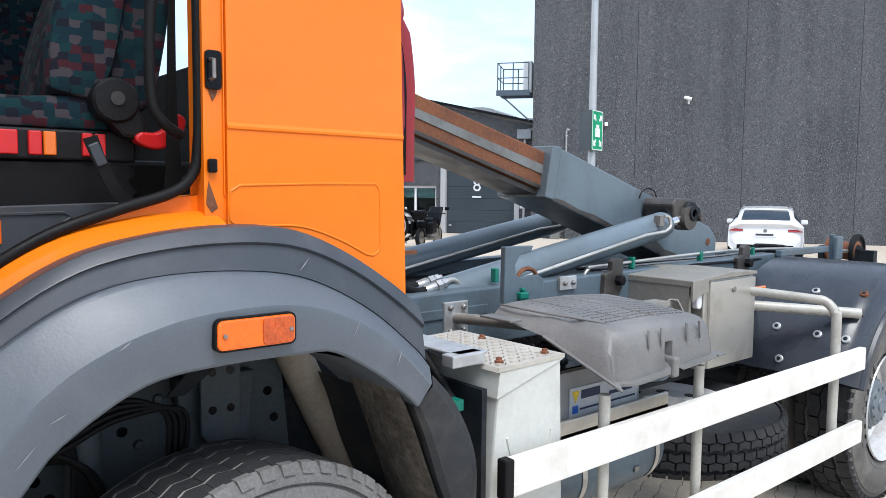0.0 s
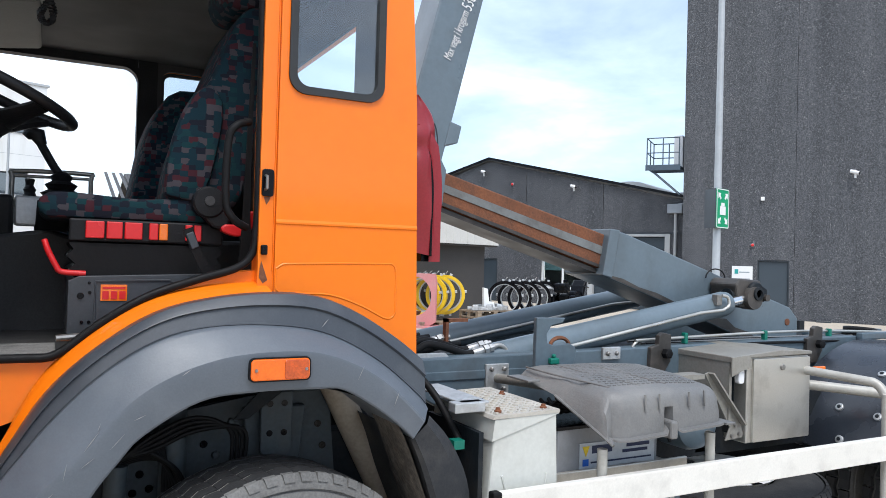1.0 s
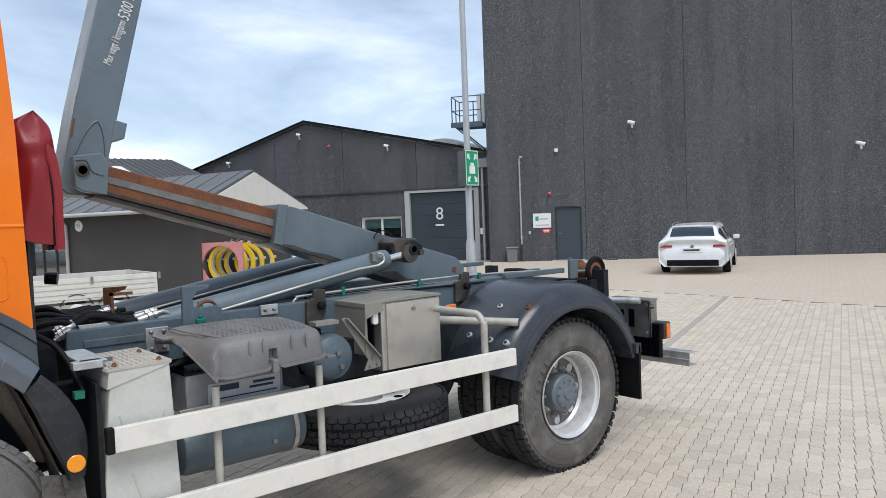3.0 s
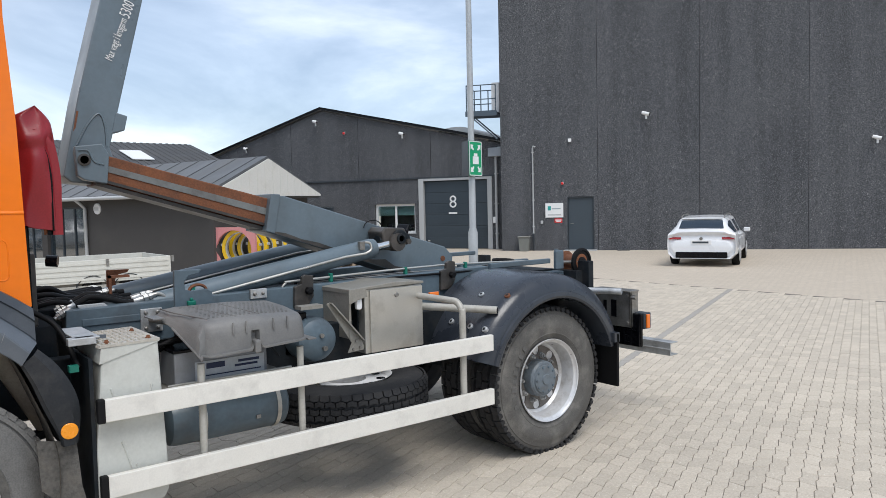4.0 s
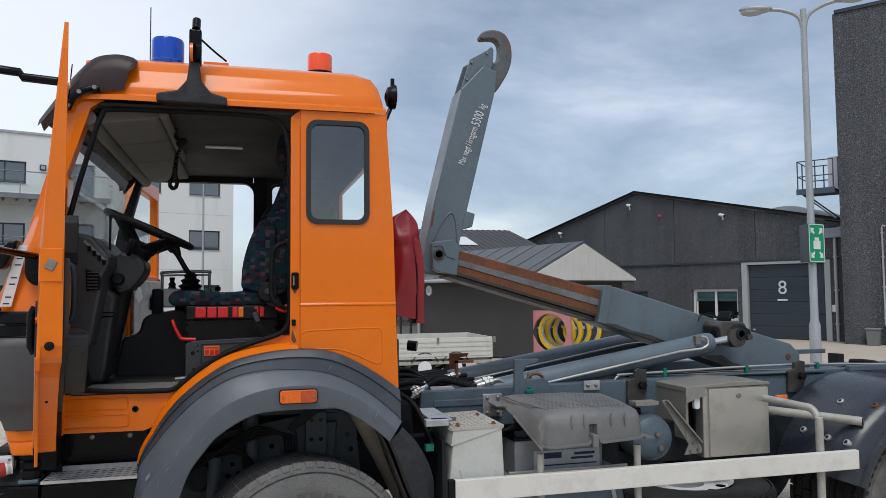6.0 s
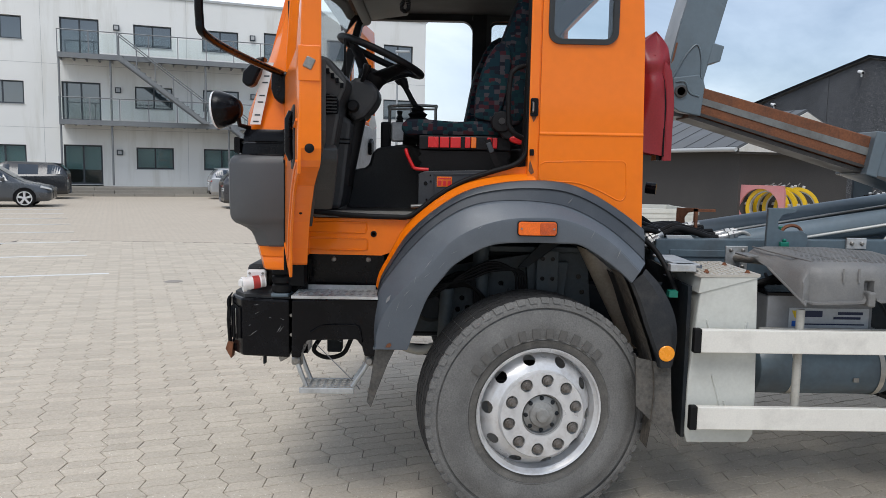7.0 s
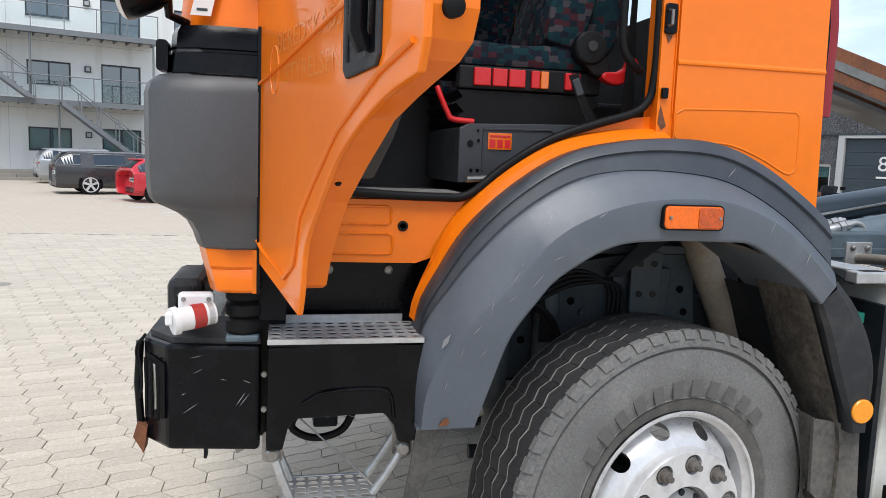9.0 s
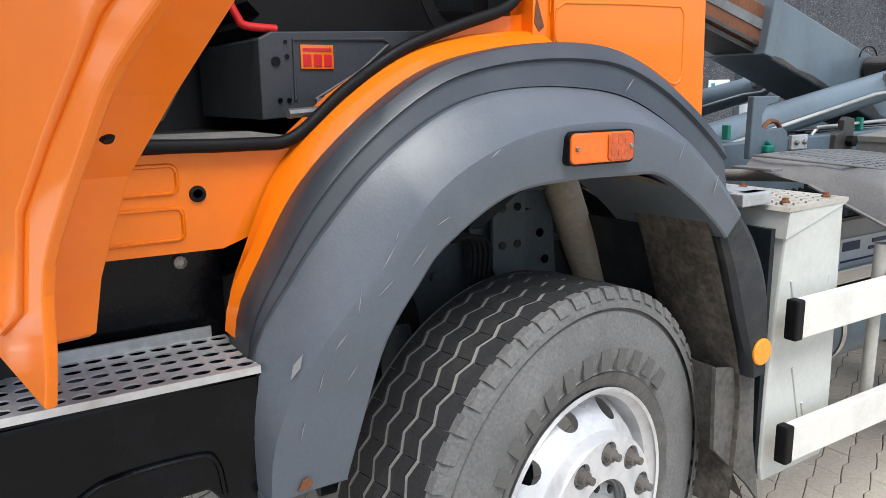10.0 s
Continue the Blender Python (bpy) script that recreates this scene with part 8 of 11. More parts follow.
# battery, tray and lid
bat = part("battery", B((1.11, 1.62, 0.16, 0.40, 0.88, 1.075)), mat("grey_battery_case", (0.24, 0.25, 0.265), 0.4, var=0.08, scale=6, fine=90, dirt=(0.10, 0.09, 0.08), dirt_amt=0.5), truck, "grey truck battery with a white label", bevel=0.008)
part("battery_top", B((1.105, 1.625, 0.155, 0.405, 1.068, 1.085)), BLACK, bat, bevel=0.004)
part("battery_label", B((1.215, 1.60, 0.156, 0.159, 0.905, 1.01)), mat("battery_label", (0.46, 0.48, 0.50), 0.35), bat, "printed battery label")
part("brand_shape", PR([(1.228, 0.998), (1.262, 0.998), (1.245, 0.958)], 0.1535, 0.1558), mat("yellow_print", (0.75, 0.52, 0.02), 0.4), bat)
NAVY = mat("navy_print", (0.012, 0.02, 0.06), 0.4)
part("brand_bar", B((1.275, 1.375, 0.1535, 0.1558, 0.968, 0.998)), NAVY, bat)
part("print_bar", B((1.45, 1.57, 0.1535, 0.1558, 0.980, 0.994), (1.43, 1.56, 0.1535, 0.1558, 0.958, 0.970)), NAVY, bat)
part("print_patch", B((1.230, 1.258, 0.1535, 0.1558, 0.922, 0.948)), mat("blue_print", (0.01, 0.10, 0.45), 0.4), bat)
part("label_line", B((1.27, 1.58, 0.1535, 0.1558, 0.930, 0.936)), NAVY, bat)
part("battery_tray", B((1.06, 1.75, 0.12, 0.50, 0.845, 0.878), (1.06, 1.75, 0.12, 0.135, 0.845, 0.92)), STAINLESS, truck, "sheet-metal battery tray", bevel=0.004)
for k in range(7):
    part("battery_cable", TB(curve_pts([(1.02 + 0.02 * k, 0.34, 1.06), (1.08 + 0.02 * k, 0.26, 1.11 + 0.008 * k), (1.16 + 0.03 * k, 0.28, 1.11), (1.2 + 0.04 * k, 0.40, 1.14)], 5), 0.008, 7), RUBBER, truck, smooth=60)
# the lid: two rounded lobes with a latch notch between them; its front end slopes back to a point
LID = ((1.205, 0.030, 0.0), (1.225, 0.012, 0.0), (1.26, 0.0, 0.0), (1.425, 0.0, 0.0), (1.438, 0.008, 0.01), (1.446, 0.045, 0.035), (1.474, 0.045, 0.035), (1.484, 0.008, 0.01), (1.50, 0.0, 0.0), (1.70, 0.0, 0.0), (1.73, 0.010, 0.0), (1.748, 0.030, 0.0), (1.76, 0.055, 0.0), (1.772, 0.075, 0.0))


def lid_row(x, inset, up):
    notch = inset if 1.43 < x < 1.49 else 0.0
    zb, zt, y0 = 1.066 + (x - 1.18) * 0.052 + up, 1.278, -0.070 + inset - notch
    end = max(0.0, min(1.0, (x - 1.745) / 0.027))
    zt -= 0.06 * max(0.0, x - 1.5) + 0.12 * end * end
    h, rnd = zt - 0.030 - zb, min(0.070, (zt - zb) * 0.45)
    r = [(x, y0 + notch - 0.024, zb), (x, y0 + notch - 0.024, zb + 0.008), (x, y0 + notch, zb + 0.011), (x, y0 + 0.004 + notch, zb + h * 0.36), (x, y0 + 0.010 + 0.15 * notch, zt - 0.030 - rnd)]
    r += [(x, y0 + 0.010 + rnd * (1 - math.cos(radians(a))), zt - 0.030 - rnd + rnd * math.sin(radians(a))) for a in (25, 45, 65, 84)]
    return r + [(x, 0.20, zt - 0.010), (x, 0.42, zt), (x, 0.424, zt - 0.04)]


lid_rows = [lid_row(*q) for q in LID]
rim = []
for p in lid_rows[1]:
    f = max(0.0, min(1.0, (p[1] + 0.075) / 0.36))
    rim.append((1.165 - 0.062 * f, -0.094 + 0.375 * f if p[1] < 0.3 else p[1], min(1.066 + 0.172 * f, p[2] - 0.004)))
mid = [tuple(0.45 * a + 0.55 * b + d for a, b, d in zip(p, q, (-0.012, 0.0, 0.012))) for p, q in zip(rim, lid_rows[0])]
bm = bmesh.new()
strip(bm, [rim, mid] + lid_rows)
add_tube(bm, [Vector(rim[0]), Vector(rim[5]), Vector(rim[9])], 0.006, 6)
lid = part("battery_lid", bm, BATCOVER, truck, "dusty grey moulded battery lid with a dimpled top", smooth=38)
part("lid_flange", B((1.755, 1.805, -0.075, 0.40, 1.088, 1.097)), BATCOVER, lid, bevel=0.002)
part("lid_hinge_flange", B((1.05, 1.11, 0.28, 0.43, 1.236, 1.244)), BATCOVER, lid, bevel=0.002)
part("lid_latch", B((1.443, 1.477, -0.095, -0.02, 1.062, 1.13)), BATCOVER, lid, bevel=0.008)
for x0, x1 in ((1.15, 1.24), (1.30, 1.39), (1.46, 1.52)):
    part("lid_groove", TB(curve_pts([(x0 - 0.02, 0.41, 1.276), (x0, 0.24, 1.268), (x1 - 0.02, 0.06, 1.254), (x1, 0.02, 1.248)], 5), 0.004, 6), BATCOVER, lid, smooth=60)
for x in (1.34, 1.41, 1.56, 1.64):
    part("lid_rib", TB([(x, -0.068, 1.17), (x, -0.062, 1.23)], 0.005, 6), BATCOVER, lid, smooth=60)
bm = bmesh.new()
for i in range(26):
    for j in range(14):
        x, y = 1.17 + 0.024 * i + 0.012 * (j % 2), 0.01 + 0.029 * j
        if x < 1.25 - 0.1 * y:
            continue
        if y < 0.03 or x > 1.70:
            continue
        zz = (1.252 + 0.016 * (y - 0.02) / 0.18 if y < 0.2 else 1.268 + 0.010 * (y - 0.2) / 0.22) - 0.06 * max(0.0, x - 1.5)
        add_prism(bm, [(x - 0.007, y - 0.003), (x + 0.005, y - 0.004), (x + 0.007, y + 0.003), (x - 0.005, y + 0.004)], zz - 0.006, zz + 0.0012, "z")
part("dimple_pattern", bm, BATCOVER, lid, kind="stuff")
part("lid_strut", TB([(1.63, 0.13, 1.05), (1.69, 0.16, 0.98)], 0.008, 6), FRAMEDK, truck)
# round tank under the battery
tank = part("air_tank", LA([(0.02, 0.0), (0.10, 0.004), (0.128, 0.02), (0.136, 0.05), (0.136, 0.62), (0.128, 0.655), (0.10, 0.675), (0.03, 0.68)], (1.06, 0.24, 0.71), 36, "x"), FRAME, truck, "grey cylindrical air tank", smooth=35)
for x in (1.24, 1.66):
    part("tank_strap", LA([(0.140, -0.012), (0.140, 0.012)], (x, 0.24, 0.71), 36, "x", caps=False), STAINLESS, tank)
part("drain_plug", B((1.52, 1.545, 0.1, 0.12, 0.665, 0.685)), STEEL, tank)
part("tank_end_bolt", TB([(1.73, 0.24, 0.71), (1.775, 0.24, 0.71)], 0.014, 8), STEEL, tank)
# round tank and brackets behind the lid
t2 = part("air_tank", LA([(0.02, 0.0), (0.09, 0.006), (0.125, 0.03), (0.138, 0.07), (0.138, 0.40)], (2.03, 0.30, 1.0), 32), FRAME, truck, "blue-grey round air tank", smooth=35)
part("plug", TB([(2.06, 0.312, 0.95), (2.06, 0.285, 0.95)], 0.016, 10), STEEL, t2)
part("plug", TB([(2.04, 0.30, 1.03), (2.04, 0.285, 1.03)], 0.014, 10), STEEL, t2)
gp = part("gusset", PR([(2.125, 1.205), (2.150, 1.212), (2.372, 0.955), (2.392, 0.905), (2.385, 0.885), (2.27, 0.878), (2.30, 0.94)], 0.38, 0.388), DULLSHEET, truck, "galvanised gusset plate", bevel=0.002)
part("gusset_flange", PR([(2.150, 1.214), (2.375, 0.957), (2.37, 0.95), (2.145, 1.207)], 0.345, 0.381), DULLSHEET, gp)
for x, z in ((2.33, 0.95), (2.36, 0.905), (2.31, 0.90)):
    part("bolt", LA([(0.010, 0), (0.009, -0.010)], (x, 0.38, z), 8), STEEL, gp)
part("wood_block", B((1.93, 2.08, 0.34, 0.42, 1.19, 1.212)), DULLSHEET, truck)
part("oil_valve", B((1.88, 2.0, 0.40, 0.46, 1.10, 1.17)), BLACK, truck, bevel=0.01)

# tool box
tb = part("tool_box", B((2.36, 2.815, 0.325, 0.70, 0.868, 1.285)), STAINLESS, truck, "stainless steel tool box with a grey lid", bevel=0.005)
part("tool_box_door", PR(rounded(2.395, 2.812, 0.872, 1.278, 0.006, 2), 0.312, 0.325), STAINLESS, tb, bevel=0.002)
part("tool_box_roof", PR([(2.24, 1.265), (2.24, 1.295), (2.60, 1.318), (2.825, 1.306), (2.825, 1.29), (2.36, 1.285)], 0.31, 0.74), DULLSHEET, tb, bevel=0.004)
part("tool_box_side", B((2.245, 2.262, 0.33, 0.70, 0.98, 1.27)), DULLSHEET, tb)
part("roof_apron", PR([(2.235, 1.20), (2.235, 1.292), (2.36, 1.30), (2.37, 1.24), (2.30, 1.225)], 0.305, 0.315), DULLSHEET, tb)
part("lock", LA([(0.016, 0), (0.014, -0.008), (0.005, -0.009)], (2.60, 0.312, 1.232), 16), STEEL, tb)
# dark sheet on the box side, standing in for the void's shade
part("shadow_panel", B((2.350, 2.359, 0.40, 0.69, 0.90, 1.235)), FRAMEDK, tb)
part("white_sensor", PR(rounded(2.30, 2.34, 1.16, 1.235, 0.015, 4), 0.32, 0.35), WHITE, tb, bevel=0.005)
moved(0.035, 0.043, -0.012, tb)

# side guard
for z0, z1 in ((0.848, 0.942), (0.492, 0.585)):
    r = part("side_rail", B((0.715, 3.10, -0.076, -0.044, z0 - 0.006, z1 + 0.006)), ALU, truck, "pale aluminium side-guard rail", bevel=0.004)
    part("rail_end_cap", B((0.682, 0.716, -0.078, -0.040, z0 - 0.009, z1 + 0.009)), RUBBER, r, "black rubber end cap", bevel=0.006)
for x, zt in ((1.185, 1.035), (1.735, 1.05)):
    part("guard_post", TB([(x, -0.012, 0.50), (x, -0.012, zt)], 0.019, 12), PALETUBE, truck, "pale round guard post", smooth=60)
part("guard_post", TB(curve_pts([(2.885, -0.02, 0.55), (2.885, -0.02, 1.08), (2.885, -0.012, 1.13), (2.88, 0.03, 1.175), (2.86, 0.10, 1.185), (2.80, 0.46, 1.20)], 6), 0.022, 12), PALETUBE, truck, "bent pale guard post", smooth=60)
# black cap on the tube's end in place of its dark hollow
part("tube_bore", TB([(3.199, -0.004, 1.092), (3.2035, -0.0095, 1.0917)], 0.020, 14), BLACK, truck)
part("guard_tube", TB([(2.84, 0.47, 1.115), (3.20, -0.005, 1.092)], 0.026, 14), PALETUBE, truck, "pale steel tube", smooth=60)
part("guard_tube", TB([(1.165, 0.70, 1.185), (1.165, 0.30, 1.215), (1.165, 0.22, 1.22)], 0.021, 12), DULLSHEET, truck, smooth=60)
pl = part("bolted_plate", B((1.105, 1.225, 0.684, 0.700, 1.115, 1.250)), GALV, truck, "bolted steel mounting plate", bevel=0.003)
for x in (1.132, 1.198):
    for z in (1.138, 1.228):
        part("bolt", LA([(0.012, 0), (0.010, -0.010), (0.006, -0.014)], (x, 0.684, z), 8), STEEL, pl)
pl = part("bolted_plate", B((1.765, 1.875, 0.684, 0.700, 1.245, 1.305)), GALV, truck, bevel=0.003)
for x in (1.793, 1.848):
    part("bolt", LA([(0.012, 0), (0.010, -0.010), (0.006, -0.014)], (x, 0.684, 1.275), 8), STEEL, pl)
part("orange_marker", B((2.93, 3.01, 0.38, 0.40, 1.155, 1.205)), ORLENS, truck, "small orange marker lamp", bevel=0.004)

# spare wheel lying flat under the frame
SC = (2.33, 0.515, 0.50)
# the light on this silver rim is put into its white colour
sw = part("spare_wheel", LA([(0.30, 0.278), (0.290, 0.270), (0.278, 0.250), (0.268, 0.238), (0.22, 0.234), (0.13, 0.240), (0.12, 0.12)], SC, 56, "z", caps=False), WHITE, truck, "spare wheel lying flat under the frame", smooth=35)
part("spare_tyre", LA([(0.288, 0.03), (0.34, 0.0), (0.44, -0.006), (0.50, 0.02), (0.515, 0.04), (0.515, 0.24), (0.50, 0.265), (0.44, 0.288), (0.34, 0.285), (0.30, 0.265), (0.288, 0.25)], SC, 64, "z", caps=False), TREAD, sw, "spare tyre", smooth=35)
bm = bmesh.new()
tread_blocks(bm, (0, 0, 0), 0.535, 0.27, 0.005, 5, 52, gap=0.016, depth=0.022, fill=0.86)
bm.transform(Matrix.Translation(SC) @ pose(0, 0, 0, 90, 0, 0))
part("tread", bm, TREAD, sw)
# black discs on the closed rim replace the dark of open holes
for k in range(10):
    a = 2 * math.pi * k / 10
    part("rim_hole", LA([(0.030, 0.0), (0.0305, 0.003)], (SC[0] + 0.225 * math.cos(a), SC[1] + 0.225 * math.sin(a), SC[2] + 0.2355), 12, "z"), BLACK, sw)
# the spare is flattened in height to fit the camera's view
FLATTEN = Matrix.Translation(SC) @ Matrix.Diagonal((1, 1, 0.76, 1)) @ Matrix.Translation([-v for v in SC])
for ob in [sw] + list(sw.children):
    ob.data.transform(FLATTEN)
part("spare_bracket", B((2.2, 2.34, 0.5, 1.3, 0.80, 0.82)), FRAMEDK, truck)

# rear wing: a wide bowed sheet over the twin wheels, with a rolled lip
WC = (3.73, 0.525)


def wing_arc(r, a0=161, a1=17):
    return arc(WC[0], WC[1], r, a0, a1, 40)


bm = bmesh.new()
strip(bm, [with_y(wing_arc(0.60), 0.62), with_y(wing_arc(0.60), -0.03), with_y(wing_arc(0.602), -0.062), with_y(wing_arc(0.618), -0.070), with_y(wing_arc(0.645), -0.066), with_y(wing_arc(0.652), -0.050), with_y(wing_arc(0.675), -0.046), with_y(wing_arc(0.72), -0.024), with_y(wing_arc(0.755), 0.010), with_y(wing_arc(0.772), 0.06), with_y(wing_arc(0.778), 0.14), with_y(wing_arc(0.778), 0.64)])
RWING = mat("black_plastic_wing", (0.028, 0.033, 0.042), 0.28, var=0.2, scale=4, fine=110, bump=0.06, dirt=(0.06, 0.064, 0.07), dirt_amt=0.35, dirt_scale=4)
rw = part("rear_wing", bm, RWING, truck, "black plastic rear wheel wing", smooth=30)
part("wing_inside", PR(wing_arc(0.60) + wing_arc(0.775)[::-1], 0.62, 0.64), RWING, rw)
for y, z, rusty in ((0.25, 1.172, 0), (0.03, 1.178, 1), (0.022, 0.973, 0), (0.15, 0.98, 0), (0.36, 0.99, 0), (0.30, 0.84, 0)):
    r = 0.785 if y > 0.1 else 0.768
    a = math.pi - math.asin((z - WC[1]) / r)
    c, q = Vector((WC[0] + r * math.cos(a), y, z)), Vector((math.cos(a), 0, math.sin(a)))
    wb = part("wing_bolt", TB([c - q * 0.02, c + q * 0.002, c + q * 0.004], [0.021, 0.021, 0.018], 16), RUST if rusty else GALV, rw)
    part("bolt_socket", TB([c + q * 0.003, c + q * 0.007, c + q * 0.008], [0.010, 0.010, 0.006], 8), FRAMEDK, wb)
part("rear_flap", B((4.33, 4.35, -0.10, 0.60, 0.40, 0.80)), RUBBER, truck, "black rubber rear mud flap")
part("flap_strip", B((4.30, 4.36, -0.10, 0.60, 0.74, 0.81)), RWING, truck)

# rear end: crosswise hanger, lamp carrier and underrun bar
part("rear_tube", TB([(4.45, 0.56, 1.08), (4.64, 0.10, 1.08)], 0.025, 12), GALV, truck, smooth=60)
rb = part("rear_bracket", B((4.70, 4.72, 0.06, 0.42, 0.785, 1.08), (4.70, 4.80, 0.06, 0.075, 0.785, 1.08), (4.68, 4.80, 0.05, 0.43, 1.07, 1.085)), STEEL, truck, "worn grey hanger plate", bevel=0.004)
# black plates on the hanger stand in for the dark of its slots
part("bracket_slot", B((4.694, 4.701, 0.20, 0.25, 0.86, 1.0)), BLACK, rb)
part("bracket_slot", B((4.694, 4.701, 0.30, 0.33, 0.90, 0.99)), BLACK, rb)
for y, z in ((0.09, 1.04), (0.09, 0.82), (0.39, 1.04)):
    part("bracket_bolt", TB([(4.70, y, z), (4.685, y, z)], 0.013, 8), STEEL, rb)
part("bracket_pin", TB([(4.72, 0.06, 1.03), (4.72, 0.02, 1.03)], 0.018, 8), STEEL, rb)
lb = part("lamp_bar", B((4.80, 4.83, -0.02, 0.62, 0.632, 0.90)), BLACK, truck, "black ribbed rear lamp carrier", bevel=0.008)
for k in range(9):
    part("rib", B((4.790, 4.801, 0.0 + 0.065 * k, 0.008 + 0.065 * k, 0.64, 0.78)), BLACK, lb)
for z in (0.66, 0.71, 0.76):
    part("rib", B((4.791, 4.801, -0.015, 0.60, z, z + 0.007)), BLACK, lb)
part("tail_lamp", B((4.835, 4.92, -0.03, 0.42, 0.775, 0.905)), DGREY, lb, bevel=0.008)
part("lamp_lens", B((4.85, 4.888, -0.046, -0.03, 0.785, 0.895)), ORLENS, lb, "orange side lens of the rear lamp", bevel=0.004)
part("brace", PR([(4.795, 0.90), (4.80, 0.64), (4.785, 0.64)], -0.015, 0.0), BLACK, lb)
moved(-0.075, 0, 0, lb)
ub = part("underrun_bar", B((5.265, 5.275, 0.02, 2.3, 0.517, 0.63), (5.275, 5.37, 0.02, 2.3, 0.62, 0.63), (5.275, 5.37, 0.02, 2.3, 0.517, 0.527), (5.258, 5.266, 0.02, 2.3, 0.565, 0.575)), GALV, truck, "galvanised underrun channel across the rear", bevel=0.003)
for y in (0.55, 1.75):
    part("underrun_arm", B((4.72, 5.27, y, y + 0.05, 0.56, 0.80)), BLACK, ub)
moved(-0.09, 0, -0.025, ub)
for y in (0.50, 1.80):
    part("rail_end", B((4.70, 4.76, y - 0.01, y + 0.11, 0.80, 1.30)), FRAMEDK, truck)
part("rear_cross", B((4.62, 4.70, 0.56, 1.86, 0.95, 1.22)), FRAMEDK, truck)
# rear roller and its axle
RC = (4.75, 0.61, 1.288)
ro = part("guide_roller", LA([(0.02, -0.012), (0.03, -0.01), (0.03, 0.0), (0.078, 0.0), (0.090, 0.006), (0.090, 0.02), (0.064, 0.035), (0.060, 0.16), (0.090, 0.17), (0.090, 0.185), (0.03, 0.19)], RC, 32), RUST, truck, "rusty steel guide roller", smooth=30)
part("roller_face", LA([(0.090, 0.022), (0.116, 0.018), (0.122, 0.006), (0.118, -0.008), (0.100, -0.012), (0.094, -0.002), (0.045, 0.002), (0.040, -0.016), (0.024, -0.020), (0.022, -0.030), (0.008, -0.032)], RC, 36), RUBBER, ro, smooth=30)
part("roller_axle", TB([(4.50, 0.66, 1.30), (4.75, 0.61, 1.288)], 0.012, 8), STEEL, ro)
part("roller_support", B((4.66, 4.86, 0.80, 0.84, 1.10, 1.32)), FRAMEDK, ro, bevel=0.01)
part("roller_arm", B((4.44, 4.54, 0.62, 0.65, 1.24, 1.40)), FRAME, truck, bevel=0.01)
part("roller_arm", B((4.50, 4.53, 0.67, 0.70, 1.24, 1.41)), FRAME, truck, bevel=0.006)
part("locking_bar", B((3.55, 4.42, 1.62, 1.66, 1.33, 1.365)), FRAME, truck, bevel=0.006)
part("locking_bar", B((3.75, 4.42, 0.66, 0.70, 1.295, 1.335)), FRAME, truck, bevel=0.006)
part("locking_bar", B((3.72, 4.5, 1.0, 1.05, 1.285, 1.315)), FRAME, truck, bevel=0.006)
part("far_roller", LA([(0.02, 0.0), (0.075, 0.004), (0.090, 0.02), (0.060, 0.05), (0.056, 0.18), (0.085, 0.20), (0.02, 0.21)], (3.98, 1.62, 1.32), 28), RUST, truck, "rusty guide roller on the far rail", smooth=30)
part("rope_coil", TB([(4.10 + 0.07 * math.cos(k * 0.5), 0.90 + 0.10 * math.sin(k * 0.5), 1.29 + 0.0008 * k) for k in range(60)], 0.012, 6), RUBBER, truck, smooth=60)
for k in range(6):
    y = 0.70 + 0.05 * k
    part("hydraulic_pipe", TB(curve_pts([(2.2, y + 0.05, 1.29), (2.9, y, 1.295), (3.5, y, 1.29), (4.25, y + 0.08, 1.29)], 4), 0.008, 6), STEEL if k % 2 else RUBBER, truck, smooth=60)
part("deck_plate", B((0.75, 4.6, 0.80, 1.60, 1.20, 1.23)), FRAMEDK, truck, "dark deck between the subframe rails")
part("hydraulic_pipe", TB(curve_pts([(2.00, 0.76, 1.27), (2.04, 0.75, 1.318), (2.15, 0.75, 1.328), (3.3, 0.75, 1.348), (4.4, 0.78, 1.315)], 5), 0.008, 8), STAINLESS, truck, smooth=60)
for x in (1.42, 2.36, 2.98, 3.55):
    part("green_clip", B((x, x + 0.022, 0.735, 0.765, 1.300, 1.358)), mat("green_plastic", (0.005, 0.16, 0.11), 0.45), truck, "green plastic pipe clip", bevel=0.004)

# ---- hook-lift arm ----
ARM = mat("grey_arm_paint", (0.122, 0.160, 0.185), 0.36, var=0.08, scale=4, fine=40, dirt=(0.075, 0.085, 0.09), dirt_amt=0.5, dirt_scale=3, bump=0.05)
Y0, Y1 = 1.08, 1.34


def lerp2(a, b, f):
    return (a[0] + (b[0] - a[0]) * f, a[1] + (b[1] - a[1]) * f)


tl, tr, br_, bl_ = (1.00, 2.160), (2.30, 1.820), (2.22, 1.640), (0.97, 2.000)
tube = part("telescopic_tube", PR([tl, tr, br_, bl_], Y0 + 0.005, Y1 - 0.005), RUST, truck, "rusty telescopic arm tube with a worn grey stripe", bevel=0.008)
GREYW = mat("worn_grey_stripe", (0.16, 0.17, 0.165), 0.5, var=0.15, scale=7, fine=60, dirt=(0.075, 0.06, 0.05), dirt_amt=0.7, dirt_scale=8)
part("wear_stripe", PR([lerp2(tl, bl_, 0.36), lerp2(tr, br_, 0.36), lerp2(tr, br_, 0.60), lerp2(tl, bl_, 0.58)], Y0, Y0 + 0.006), GREYW, tube)
DARKW = mat("greasy_dark_steel", (0.040, 0.036, 0.032), 0.45, var=0.3, scale=7, fine=60, dirt=(0.12, 0.10, 0.085), dirt_amt=0.6, dirt_scale=7)
